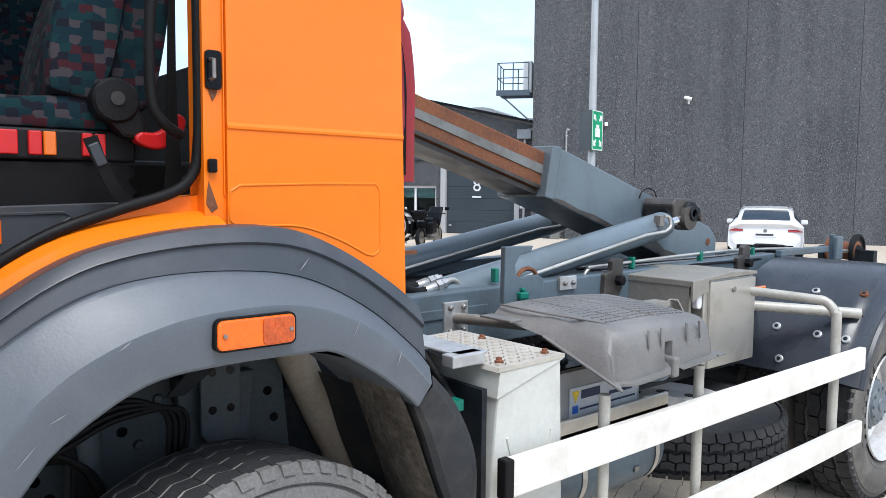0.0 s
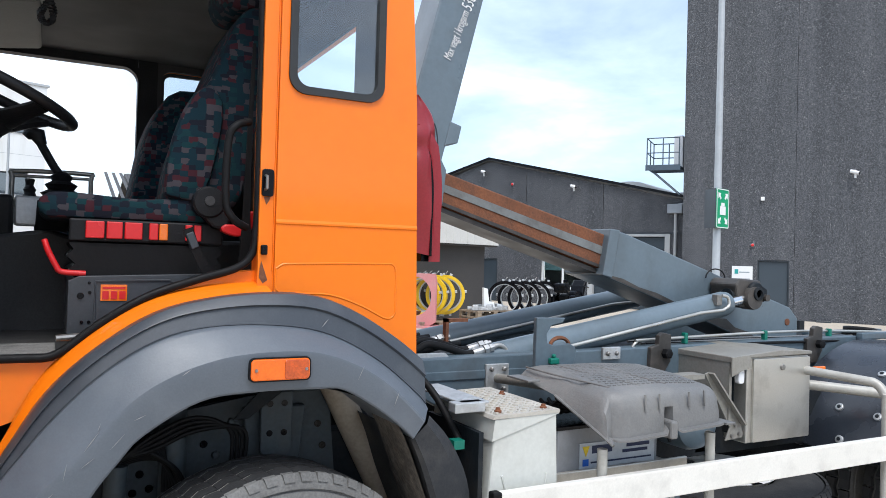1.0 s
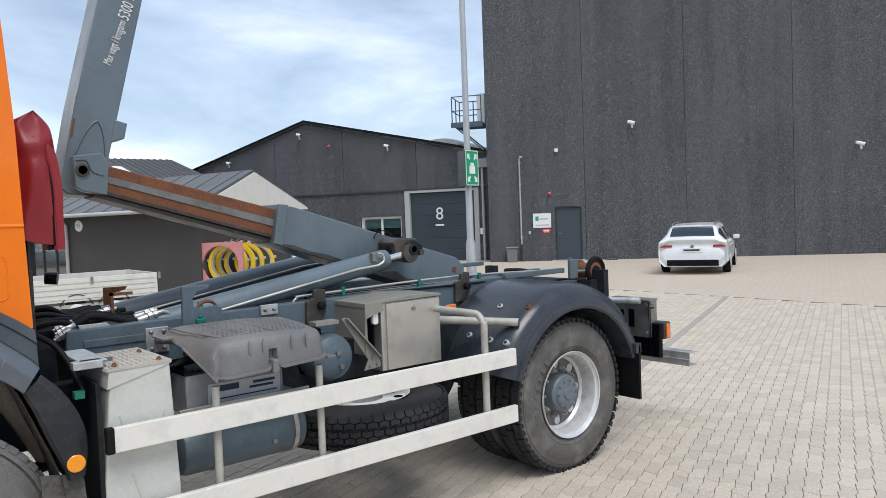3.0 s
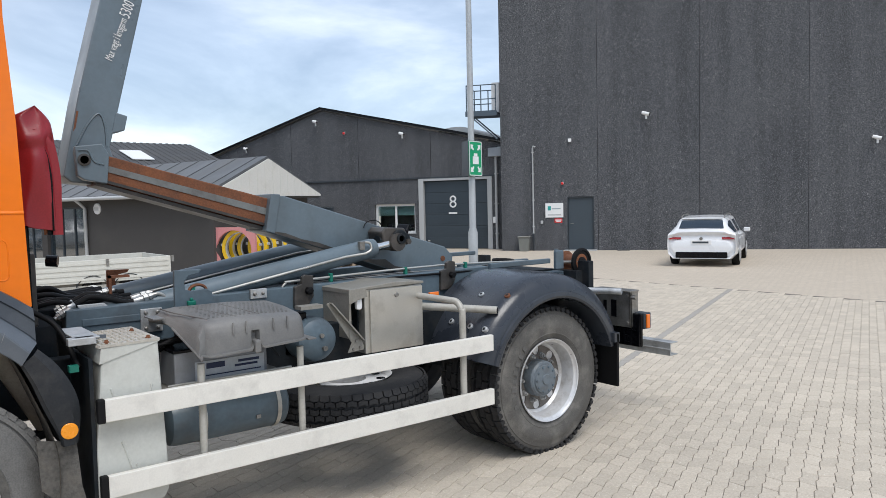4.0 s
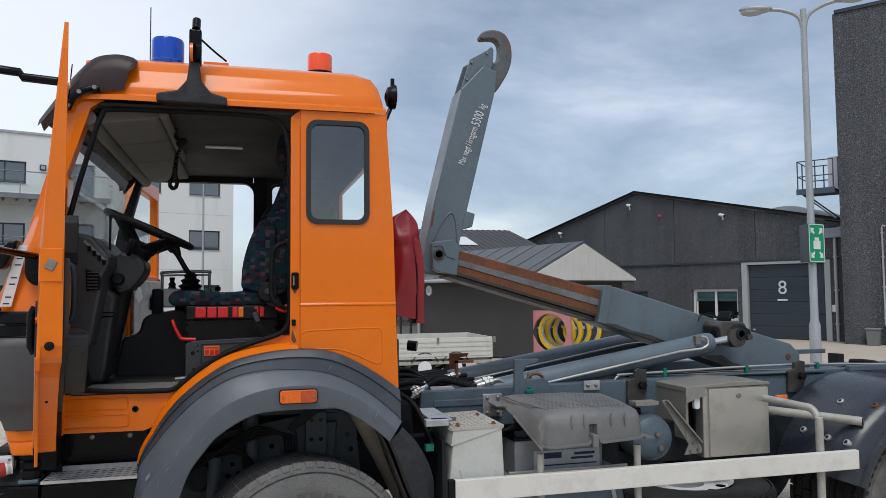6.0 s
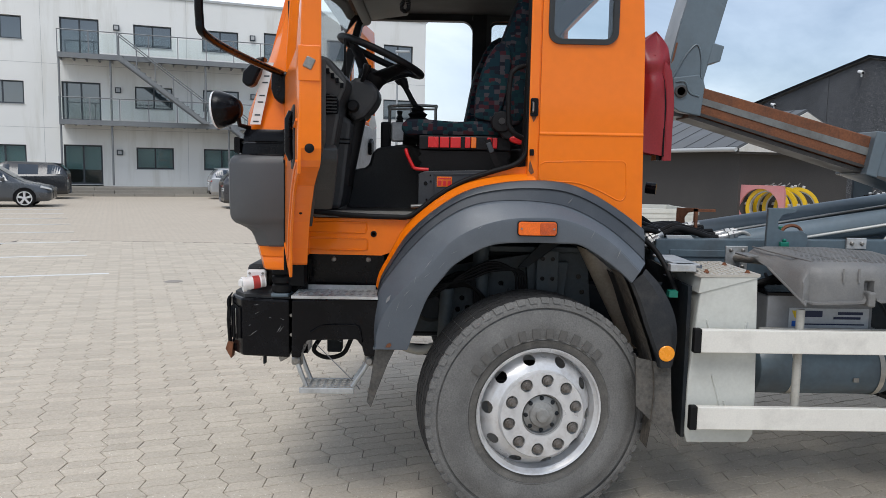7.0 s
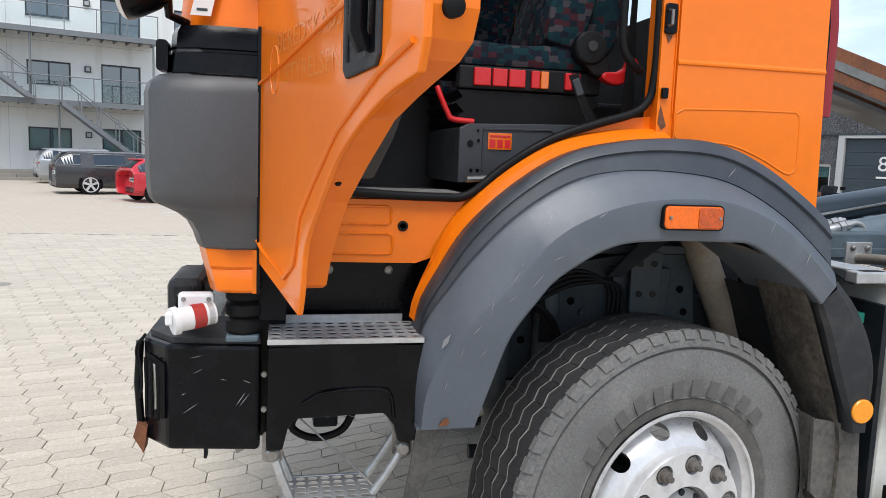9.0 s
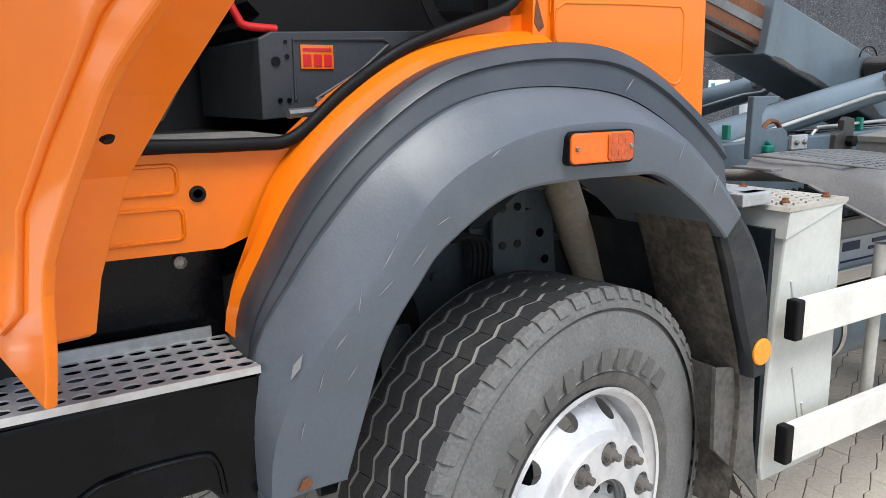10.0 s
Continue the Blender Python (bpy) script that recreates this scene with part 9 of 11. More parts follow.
# dark band along the tube's lower edge
part("wear_band", PR([lerp2(tl, bl_, 0.88), lerp2(tr, br_, 0.90), lerp2(tr, br_, 0.985), lerp2(tl, bl_, 0.985)], Y0 - 0.001, Y0 + 0.006), DARKW, tube)
bm = bmesh.new()
add_prism(bm, [(1.0, 1.988), (2.2, 1.640), (2.18, 1.622), (1.0, 1.965)], Y0 + 0.02, Y1 - 0.02)
part("under_plate", bm, DARKW, tube)
sl = part("arm_sleeve", PR([(2.115, 1.895), (2.20, 1.888), (2.955, 1.660), (3.277, 1.560), (3.60, 1.465), (3.68, 1.39), (3.675, 1.26), (3.60, 1.205), (3.35, 1.225), (3.10, 1.30), (2.60, 1.47), (2.065, 1.645)], Y0 - 0.03, Y1 + 0.03), ARM, truck, "grey arm sleeve with oil streaks", bevel=0.008)
part("sleeve_collar", PR([(2.095, 1.905), (2.165, 1.900), (2.115, 1.632), (2.048, 1.650)], Y0 - 0.042, Y1 + 0.042), ARM, sl, bevel=0.006)
part("sleeve_hole", TB([(3.575, Y0 - 0.034, 1.372), (3.575, Y0 - 0.024, 1.372)], 0.022, 16), RUST, sl)
part("oil_streak", PR([(2.09, 1.652), (2.2, 1.632), (2.32, 1.585), (2.45, 1.555), (2.6, 1.50), (2.75, 1.472), (2.9, 1.405), (3.02, 1.40), (3.1, 1.345), (3.22, 1.315), (3.3, 1.268), (3.45, 1.25), (3.55, 1.222), (3.58, 1.212), (3.35, 1.232), (3.1, 1.307), (2.6, 1.477), (2.09, 1.642)], Y0 - 0.0315, Y0 - 0.029), DARKW, sl)
HOOKM = mat("worn_hook_steel", (0.105, 0.115, 0.120), 0.5, metal=0.2, var=0.2, scale=8, fine=70, dirt=(0.16, 0.055, 0.022), dirt_amt=0.75, dirt_scale=5, bump=0.2)
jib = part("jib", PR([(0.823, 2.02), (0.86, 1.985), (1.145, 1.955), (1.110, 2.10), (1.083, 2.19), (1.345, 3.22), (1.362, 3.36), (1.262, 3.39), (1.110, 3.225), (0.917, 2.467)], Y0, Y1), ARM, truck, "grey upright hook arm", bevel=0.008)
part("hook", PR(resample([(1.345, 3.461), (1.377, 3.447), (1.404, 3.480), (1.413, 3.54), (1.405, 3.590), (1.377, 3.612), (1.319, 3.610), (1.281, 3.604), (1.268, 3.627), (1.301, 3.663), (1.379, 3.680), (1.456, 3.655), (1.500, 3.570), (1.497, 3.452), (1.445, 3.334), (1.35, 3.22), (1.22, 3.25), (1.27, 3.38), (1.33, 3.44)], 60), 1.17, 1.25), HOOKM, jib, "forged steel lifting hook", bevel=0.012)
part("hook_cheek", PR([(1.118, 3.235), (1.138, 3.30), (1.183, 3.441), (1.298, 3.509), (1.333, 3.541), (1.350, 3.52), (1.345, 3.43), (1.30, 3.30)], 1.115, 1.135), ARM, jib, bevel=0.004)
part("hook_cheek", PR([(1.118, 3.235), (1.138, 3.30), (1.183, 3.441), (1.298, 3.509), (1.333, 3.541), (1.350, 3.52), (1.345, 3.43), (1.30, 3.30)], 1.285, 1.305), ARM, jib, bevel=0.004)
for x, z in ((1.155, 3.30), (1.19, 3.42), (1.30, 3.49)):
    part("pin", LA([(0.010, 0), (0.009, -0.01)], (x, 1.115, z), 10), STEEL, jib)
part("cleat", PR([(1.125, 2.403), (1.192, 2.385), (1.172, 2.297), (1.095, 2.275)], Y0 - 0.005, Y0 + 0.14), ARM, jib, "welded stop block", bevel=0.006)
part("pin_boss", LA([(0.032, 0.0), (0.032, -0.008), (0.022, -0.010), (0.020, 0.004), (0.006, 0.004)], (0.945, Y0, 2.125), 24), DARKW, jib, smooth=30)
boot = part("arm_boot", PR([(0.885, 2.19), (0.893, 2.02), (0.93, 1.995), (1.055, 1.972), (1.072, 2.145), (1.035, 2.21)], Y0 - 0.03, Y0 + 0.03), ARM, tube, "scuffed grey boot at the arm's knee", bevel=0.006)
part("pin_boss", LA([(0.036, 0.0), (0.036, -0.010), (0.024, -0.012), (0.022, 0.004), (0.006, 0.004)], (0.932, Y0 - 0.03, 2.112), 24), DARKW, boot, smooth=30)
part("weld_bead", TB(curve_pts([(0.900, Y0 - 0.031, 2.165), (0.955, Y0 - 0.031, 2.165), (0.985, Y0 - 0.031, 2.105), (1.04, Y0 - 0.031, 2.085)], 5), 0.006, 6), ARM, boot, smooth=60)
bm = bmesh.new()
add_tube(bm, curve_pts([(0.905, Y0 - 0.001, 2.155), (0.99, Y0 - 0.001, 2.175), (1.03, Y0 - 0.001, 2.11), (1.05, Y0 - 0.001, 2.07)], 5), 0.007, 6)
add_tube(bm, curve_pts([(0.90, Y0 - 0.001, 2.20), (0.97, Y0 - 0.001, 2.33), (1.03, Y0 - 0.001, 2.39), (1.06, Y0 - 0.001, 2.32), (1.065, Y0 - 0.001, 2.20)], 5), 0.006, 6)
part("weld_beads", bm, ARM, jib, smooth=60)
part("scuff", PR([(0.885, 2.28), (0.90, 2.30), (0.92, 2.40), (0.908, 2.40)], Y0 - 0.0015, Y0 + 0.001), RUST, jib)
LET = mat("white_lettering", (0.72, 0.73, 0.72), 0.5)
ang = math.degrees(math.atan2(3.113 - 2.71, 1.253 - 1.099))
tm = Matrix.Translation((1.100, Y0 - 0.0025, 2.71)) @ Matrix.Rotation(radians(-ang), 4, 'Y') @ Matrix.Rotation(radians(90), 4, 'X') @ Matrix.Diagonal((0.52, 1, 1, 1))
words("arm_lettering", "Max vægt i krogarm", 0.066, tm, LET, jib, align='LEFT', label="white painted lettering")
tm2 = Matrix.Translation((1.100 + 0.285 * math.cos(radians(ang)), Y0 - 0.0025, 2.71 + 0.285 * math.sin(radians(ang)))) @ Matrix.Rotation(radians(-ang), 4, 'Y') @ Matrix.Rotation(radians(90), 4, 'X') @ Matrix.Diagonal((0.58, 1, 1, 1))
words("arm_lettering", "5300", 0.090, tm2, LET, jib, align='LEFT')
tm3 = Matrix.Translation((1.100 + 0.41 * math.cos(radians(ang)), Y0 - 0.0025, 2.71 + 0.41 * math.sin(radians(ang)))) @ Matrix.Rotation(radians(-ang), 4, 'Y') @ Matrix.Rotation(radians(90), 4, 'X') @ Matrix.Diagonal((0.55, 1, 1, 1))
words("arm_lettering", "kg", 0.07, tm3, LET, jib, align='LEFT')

# the upright arm is scaled about the camera's eye to fit its view
EYE_SCALE = Matrix.Translation((-0.22, -3.69, 1.90)) @ Matrix.Scale(1.022, 4) @ Matrix.Translation((0.22, 3.69, -1.90))
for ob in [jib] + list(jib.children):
    ob.data.transform(EYE_SCALE)

# lift cylinders
for y in (0.85, 1.57):
    a, b = Vector((0.92, y, 1.20)), Vector((2.79, y, 1.507))
    d = (b - a).normalized()
    cy = part("lift_cylinder", TB([a, a + d * 0.04, b - d * 0.03, b], [0.068, 0.071, 0.071, 0.064], 28), ARM, truck, "grey hydraulic lift cylinder", smooth=40)
    part("piston_rod", TB([b - d * 0.02, b + d * 0.13], 0.030, 20), mat("chrome_rod", (0.75, 0.75, 0.74), 0.12, metal=1.0, var=0.03), cy, "bright chrome piston rod", smooth=40)
    part("rod_eye", LA([(0.065, -0.045), (0.068, -0.03), (0.068, 0.03), (0.065, 0.045)], (b.x + d.x * 0.19, y, b.z + d.z * 0.19), 24), DARKW, cy, smooth=40)
    side = -0.085
    pts = [(2.66, y + side, 1.555), (2.70, y + side - 0.005, 1.545), (2.705, y + side - 0.01, 1.50), (2.66, y + side - 0.01, 1.475), (2.50, y + side, 1.46), (1.45, y + side, 1.275), (1.30, y + side, 1.25)]
    part("cylinder_pipe", TB(curve_pts(pts[:4], 4) + [Vector(p) for p in pts[4:]], 0.009, 8), STAINLESS, cy, "bright steel pipe along the cylinder", smooth=60)
    part("pipe_clamp", B((2.62, 2.66, y - 0.09, y - 0.05, 1.50, 1.56)), STEEL, cy, bevel=0.005)
pb = part("pin_block", PR([(2.895, 1.60), (2.93, 1.635), (3.10, 1.625), (3.13, 1.57), (3.11, 1.50), (3.02, 1.46), (2.93, 1.47)], 0.80, 1.0), DARKW, truck, "black greasy pin block", bevel=0.012)
part("pin_head", LA([(0.066, 0.0), (0.066, -0.018), (0.060, -0.024), (0.040, -0.026), (0.038, -0.040), (0.024, -0.042), (0.022, -0.030), (0.006, -0.030)], (3.045, 0.80, 1.548), 28), FRAMEDK, pb, smooth=30)
part("pin_collar", LA([(0.045, 0.0), (0.052, 0.01), (0.052, 0.05), (0.045, 0.06)], (2.90, 0.87, 1.53), 20, "x"), FRAMEDK, pb, smooth=30)
part("pin_keeper", PR([(3.07, 1.60), (3.125, 1.575), (3.135, 1.53), (3.10, 1.50)], 0.775, 0.79), FRAMEDK, pb, bevel=0.004)
part("pin_bolt", TB([(3.105, 0.79, 1.525), (3.105, 0.75, 1.525)], 0.020, 10), DARKW, pb)
part("chain_guide", TB([(2.95 + 0.08 * math.cos(t), 1.0, 1.63 + 0.055 * math.sin(t)) for t in [math.pi * k / 12 for k in range(13)]], 0.004, 6), RUBBER, pb)
moved(-0.045, 0.035, 0.015, pb)
# brackets standing on the frame
part("lock_bracket", PR([(1.238, 1.25), (1.241, 1.47), (1.394, 1.468), (1.381, 1.446), (1.32, 1.435), (1.296, 1.40), (1.30, 1.36), (1.33, 1.35), (1.42, 1.355), (1.452, 1.338), (1.458, 1.30), (1.44, 1.25)], 0.500, 0.525), FRAME, truck, "grey steel locking bracket", bevel=0.004)
part("lock_bracket", PR([(1.238, 1.175), (1.241, 1.395), (1.394, 1.393), (1.381, 1.371), (1.32, 1.360), (1.296, 1.325), (1.30, 1.285), (1.33, 1.275), (1.42, 1.280), (1.452, 1.263), (1.458, 1.225), (1.44, 1.175)], 1.93, 1.955), RUST, truck, "rusty locking bracket on the far rail", bevel=0.004)
part("rust_hook", TB([(1.375 + 0.05 * math.cos(radians(a)), 0.515, 1.345 + 0.035 * math.sin(radians(a))) for a in range(170, -20, -12)], 0.009, 6), RUST, truck, smooth=60)
part("green_valve", B((1.305, 1.352, 0.478, 0.505, 1.268, 1.296), (1.320, 1.338, 0.482, 0.500, 1.296, 1.312)), bpy.data.materials["green_plastic"], truck, "green plastic valve", bevel=0.006)
for k, (x0, z0) in enumerate(((2.06, 1.155), (3.26, 1.17))):
    br = part("stop_bracket", PR([(x0, z0), (x0 + 0.005, z0 + 0.14), (x0 + 0.055, z0 + 0.155), (x0 + 0.06, z0 + 0.20), (x0 + 0.085, z0 + 0.215), (x0 + 0.14, z0 + 0.205), (x0 + 0.14, z0 + 0.07), (x0 + 0.09, z0)], 0.675, 0.705), DARKW, truck, "dark steel stop bracket", bevel=0.004)
    part("bracket_pin", LA([(0.026, 0.0), (0.026, -0.03), (0.016, -0.034)], (x0 + 0.10, 0.675, z0 + 0.11), 6), RUBBER, br)
bm = bmesh.new()
rows = []
edge = lambda f: 0.618 + 0.034 * math.sin(min(1.0, (1 - f) / 0.65) * math.pi * 0.62) - 0.052 * max(0.0, (f - 0.86) / 0.14) ** 1.6
for k in range(36):
    f = k / 35
    z = 1.735 + 0.583 * f - 0.04 * max(0.0, f - 0.93) / 0.07 * 0.0
    x0, x1 = 0.462 + 0.10 * max(0.0, f - 0.90) / 0.10, edge(f)
    d = 0.070 * (1 - 0.7 * max(0.0, f - 0.70) / 0.30)
    r = []
    for i in range(65):
        a = 2 * math.pi * i / 64
        ca, sa = math.cos(a), math.sin(a)
        u = 0.5 + 0.5 * ca
        fold = 0.016 * math.exp(-((u - 0.25 - 0.45 * f) / 0.10) ** 2) * math.sin(math.pi * f) + 0.012 * math.exp(-((f - 0.68 - 0.14 * u) / 0.05) ** 2) - 0.010 * math.exp(-((f - 0.60 - 0.10 * u) / 0.05) ** 2) + 0.007 * math.sin(9 * u + 6 * f) - 0.020 * math.exp(-((u - 0.90) / 0.05) ** 2) * (f < 0.75)
        w = (abs(ca) ** 0.6) * (1 if ca > 0 else -1)
        r.append(((x0 + x1) / 2 + (x1 - x0) / 2 * w, 0.355 + (d + fold) * (sa if abs(sa) > 1e-9 else 0), z + (0.012 * math.sin(7 * u)) * (1 - f)))
    rows.append(r)
strip(bm, rows)
bmesh.ops.remove_doubles(bm, verts=bm.verts, dist=1e-5)
top = [bm.verts.new(p) for p in rows[-1][:-1]]
bm.faces.new(top)
bag = part("tarpaulin_bag", bm, RED, truck, "red creased tarpaulin bag behind the cab", smooth=75)
bm = bmesh.new()
strip(bm, [[(edge(f) + dx, y, 1.70 + 0.50 * f) for dx, y in ((-0.040, 0.300), (-0.018, 0.290), (0.004, 0.296), (0.006, 0.345), (0.002, 0.40))] for f in [k / 14 for k in range(15)]])
part("seam_flap", bm, RED, bag, "sewn edge hanging lower than the rest", smooth=60)
# black strip on the bag, drawn in place of a gap beside the seam
part("seam_gap", PR([(edge(f) - 0.044, 1.72 + 0.45 * f) for f in [k / 10 for k in range(11)]] + [(edge(f) - 0.036, 1.72 + 0.45 * f) for f in [k / 10 for k in range(10, -1, -1)]], 0.284, 0.30), BLACK, bag)
part("end_hem", B((0.588, 0.628, 0.32, 0.40, 1.700, 1.735)), BLACK, bag)
part("cab_back_post", B((0.475, 0.515, 0.50, 0.56, 1.24, 1.64)), DARKW, truck, "dark greasy post behind the cab", bevel=0.006)
part("bag_post", TB([(0.50, 0.36, 1.22), (0.50, 0.36, 1.80)], 0.016, 10), BLACK, truck)
part("exhaust_box", B((0.52, 0.58, 0.62, 0.74, 1.22, 1.60)), DARKW, truck, bevel=0.01)
part("stack_lamp", TB([(0.63, 0.62, 1.56), (0.68, 0.60, 1.555)], 0.03, 14), BLACK, truck, smooth=40)
part("rust_bracket", B((0.985, 1.0, 0.85, 0.88, 1.30, 1.44), (0.985, 1.10, 0.85, 0.88, 1.425, 1.44)), RUST, truck)
rs = random.Random(4)
for k in range(13):
    y = 0.84 + 0.05 * k
    z = 1.245 + 0.04 * rs.random()
    part("hydraulic_hose", TB(curve_pts([(0.52, y, 1.27 + 0.04 * rs.random()), (0.66 + 0.06 * rs.random(), y - 0.05, z + 0.06 + 0.05 * rs.random()), (0.82, y - 0.02, z + 0.04), (0.95 + 0.2 * rs.random(), y + 0.05, z + 0.05)], 6), rs.choice((0.011, 0.014, 0.016)), 8), RUBBER, truck, "black hydraulic hose", smooth=60)
HEX = mat("plated_hose_fitting", (0.46, 0.46, 0.45), 0.35, metal=0.7, var=0.15, scale=20, fine=90, dirt=(0.14, 0.12, 0.10), dirt_amt=0.5, dirt_scale=20)


def hose_end(a, b, label=""):
    """A crimped hose end: sleeve, two nuts and a neck, from a to b."""
    a, b = Vector(a), Vector(b)
    f = lambda t: a.lerp(b, t)
    h = part("hose_fitting", TB([f(0), f(0.05), f(0.42), f(0.45)], [0.017, 0.020, 0.020, 0.014], 12), HEX, truck, label or "plated hydraulic hose fitting", smooth=30)
    part("nut", TB([f(0.46), f(0.66)], 0.023, 6), HEX, h)
    part("nut", TB([f(0.70), f(0.86)], 0.019, 6), HEX, h)
    part("neck", TB([f(0.44), f(1.0)], 0.011, 10), HEX, h, smooth=60)


for dy, dz in ((0.0, 0.0), (0.05, 0.012)):
    line = [(0.775, 0.80 + dy, 1.292 + dz), (0.82, 0.80 + dy, 1.312 + dz), (0.874, 0.80 + dy, 1.333 + dz), (0.972, 0.80 + dy, 1.312 + dz), (1.06, 0.80 + dy, 1.284 + dz), (1.115, 0.80 + dy, 1.288 + dz)]
    part("hydraulic_hose", TB(curve_pts(line, 6), 0.017, 10), RUBBER, truck, "thick black hydraulic hose", smooth=60)
    hose_end((1.10, 0.80 + dy, 1.285 + dz), (1.225, 0.80 + dy, 1.314 + dz))
    hose_end((0.79, 0.80 + dy, 1.298 + dz), (0.695, 0.795 + dy, 1.262 + dz))
hose_end((0.90, 0.88, 1.330), (1.02, 0.88, 1.356))
hose_end((0.755, 0.74, 1.285), (0.675, 0.735, 1.24))
part("bent_pipe", TB(curve_pts([(1.20, 0.80, 1.312), (1.245, 0.80, 1.318), (1.28, 0.80, 1.295), (1.298, 0.80, 1.24)], 6), 0.011, 10), STAINLESS, truck, smooth=60)
part("valve_plate", PR([(0.79, 1.300), (0.808, 1.262), (0.965, 1.265), (0.93, 1.300)], 0.745, 0.757), GALV, truck, "loose bright plate", bevel=0.003)
part("valve_block", B((0.55, 0.95, 0.92, 1.5, 1.20, 1.27)), FRAMEDK, truck, bevel=0.02)
part("cab_hose", TB(curve_pts([(0.50, 0.30, 1.34), (0.58, 0.28, 1.28), (0.62, 0.20, 1.20), (0.65, 0.10, 1.08)], 6), 0.013, 8), RUBBER, truck, smooth=60)
part("green_coupling", B((0.60, 0.64, 0.05, 0.09, 1.07, 1.10)), bpy.data.materials["green_plastic"], truck)

# ---- things in the yard ----
GREEN = mat("green_sign", (0.005, 0.30, 0.13), 0.4, var=0.05)
POST = mat("galvanised_post", (0.40, 0.42, 0.43), 0.5, metal=0.3, var=0.08, scale=4, fine=30, dirt=(0.28, 0.28, 0.27), dirt_amt=0.4)


def street_lamp(x, y):
    p = thing("street_lamp", (x, y, 0), "galvanised twin-arm street lamp carrying a green sign", "street lamp")
    part("pole", TB([(x, y, 0), (x, y, 1.38), (x, y, 1.45), (x, y, 5.75)], [0.075, 0.073, 0.052, 0.040], 14), POST, p, smooth=40)
    part("hatch", B((x - 0.03, x + 0.03, y - 0.078, y - 0.06, 0.5, 0.85)), POST, p)
    d = Vector((0.80, -0.60, 0))
    for s in (-1, 1):
        e = d * s
        q = Vector((x, y, 5.55))
        part("arm", TB(curve_pts([q - Vector((0, 0, 0.15)), q + Vector((0, 0, 0.10)) + e * 0.06, q + Vector((0, 0, 0.22)) + e * 0.25, q + Vector((0, 0, 0.26)) + e * 0.42], 5), 0.028, 8), POST, p, smooth=60)
        bm = bmesh.new()
        bmesh.ops.create_uvsphere(bm, u_segments=16, v_segments=8, radius=1)
        bm.transform(Matrix.Translation(q + Vector((0, 0, 0.29)) + e * 0.60) @ Matrix.Rotation(math.atan2(e.y, e.x), 4, 'Z') @ Matrix.Rotation(radians(-6), 4, 'Y') @ Matrix.Diagonal((0.23, 0.09, 0.06, 1)))
        h = part("lamp_head", bm, POST, p, "grey oval lamp head", smooth=40)
        bm = bmesh.new()
        bmesh.ops.create_uvsphere(bm, u_segments=12, v_segments=6, radius=1)
        bm.transform(Matrix.Translation(q + Vector((0, 0, 0.262)) + e * 0.63) @ Matrix.Rotation(math.atan2(e.y, e.x), 4, 'Z') @ Matrix.Diagonal((0.18, 0.08, 0.06, 1)))
        part("lens", bm, PALE, h, smooth=40)


def assembly_sign(x, y, z):
    m = pose(x, y, z, 0, 0, 15)
    s = thing("assembly_sign", (x, y, z), "green and white assembly-point sign on the lamp post", "sign")
    on(m, "plate", PR(rounded(-0.17, 0.17, -0.26, 0.26, 0.02, 3), -0.075, -0.068), GREEN, s)
    bm = bmesh.new()
    add_ring(bm, rounded(-0.166, 0.166, -0.256, 0.256, 0.02, 3), rounded(-0.155, 0.155, -0.245, 0.245, 0.016, 3), -0.078, -0.075)
    on(m, "white_edge", bm, WHITE, s)
    for sx, sz in ((-1, 1), (1, 1), (-1, -1), (1, -1)):
        on(m, "arrow", PR([(sx * 0.13, sz * 0.205), (sx * 0.055, sz * 0.20), (sx * 0.075, sz * 0.175), (sx * 0.045, sz * 0.135), (sx * 0.065, sz * 0.115), (sx * 0.10, sz * 0.15), (sx * 0.125, sz * 0.13)], -0.079, -0.075), WHITE, s)
    on(m, "pictogram", B((-0.075, 0.075, -0.079, -0.075, -0.085, 0.03), (-0.045, 0.045, -0.079, -0.075, 0.032, 0.075)), WHITE, s)
    m2 = pose(*(m @ Vector((-0.17, -0.07, 0))), 0, 0, 67)
    on(m2, "second_plate", PR(rounded(0.005, 0.34, -0.26, 0.26, 0.02, 3), 0.0, 0.006), DGREY, s)
    on(m, "clamp", LA([(0.056, -0.02), (0.06, 0.0), (0.056, 0.02)], (0, 0, 0.15), 14, "z"), POST, s)
    on(m, "clamp", LA([(0.056, -0.02), (0.06, 0.0), (0.056, 0.02)], (0, 0, -0.15), 14, "z"), POST, s)


street_lamp(7.18, 4.88)
lpx, lpy, _ = MO @ Vector((13.75, -3.2, 0))
pl_ = thing("lamp_post", (lpx, lpy, 0), "thin grey lamp post before the office", "street lamp")
part("pole", TB([(lpx, lpy, 0), (lpx, lpy, 7.7)], [0.07, 0.045], 10), POST, pl_, smooth=40)
part("lamp_head", B((lpx - 0.1, lpx + 0.65, lpy - 0.08, lpy + 0.08, 7.62, 7.72)), POST, pl_, bevel=0.02)
assembly_sign(7.18, 4.88, 2.49)


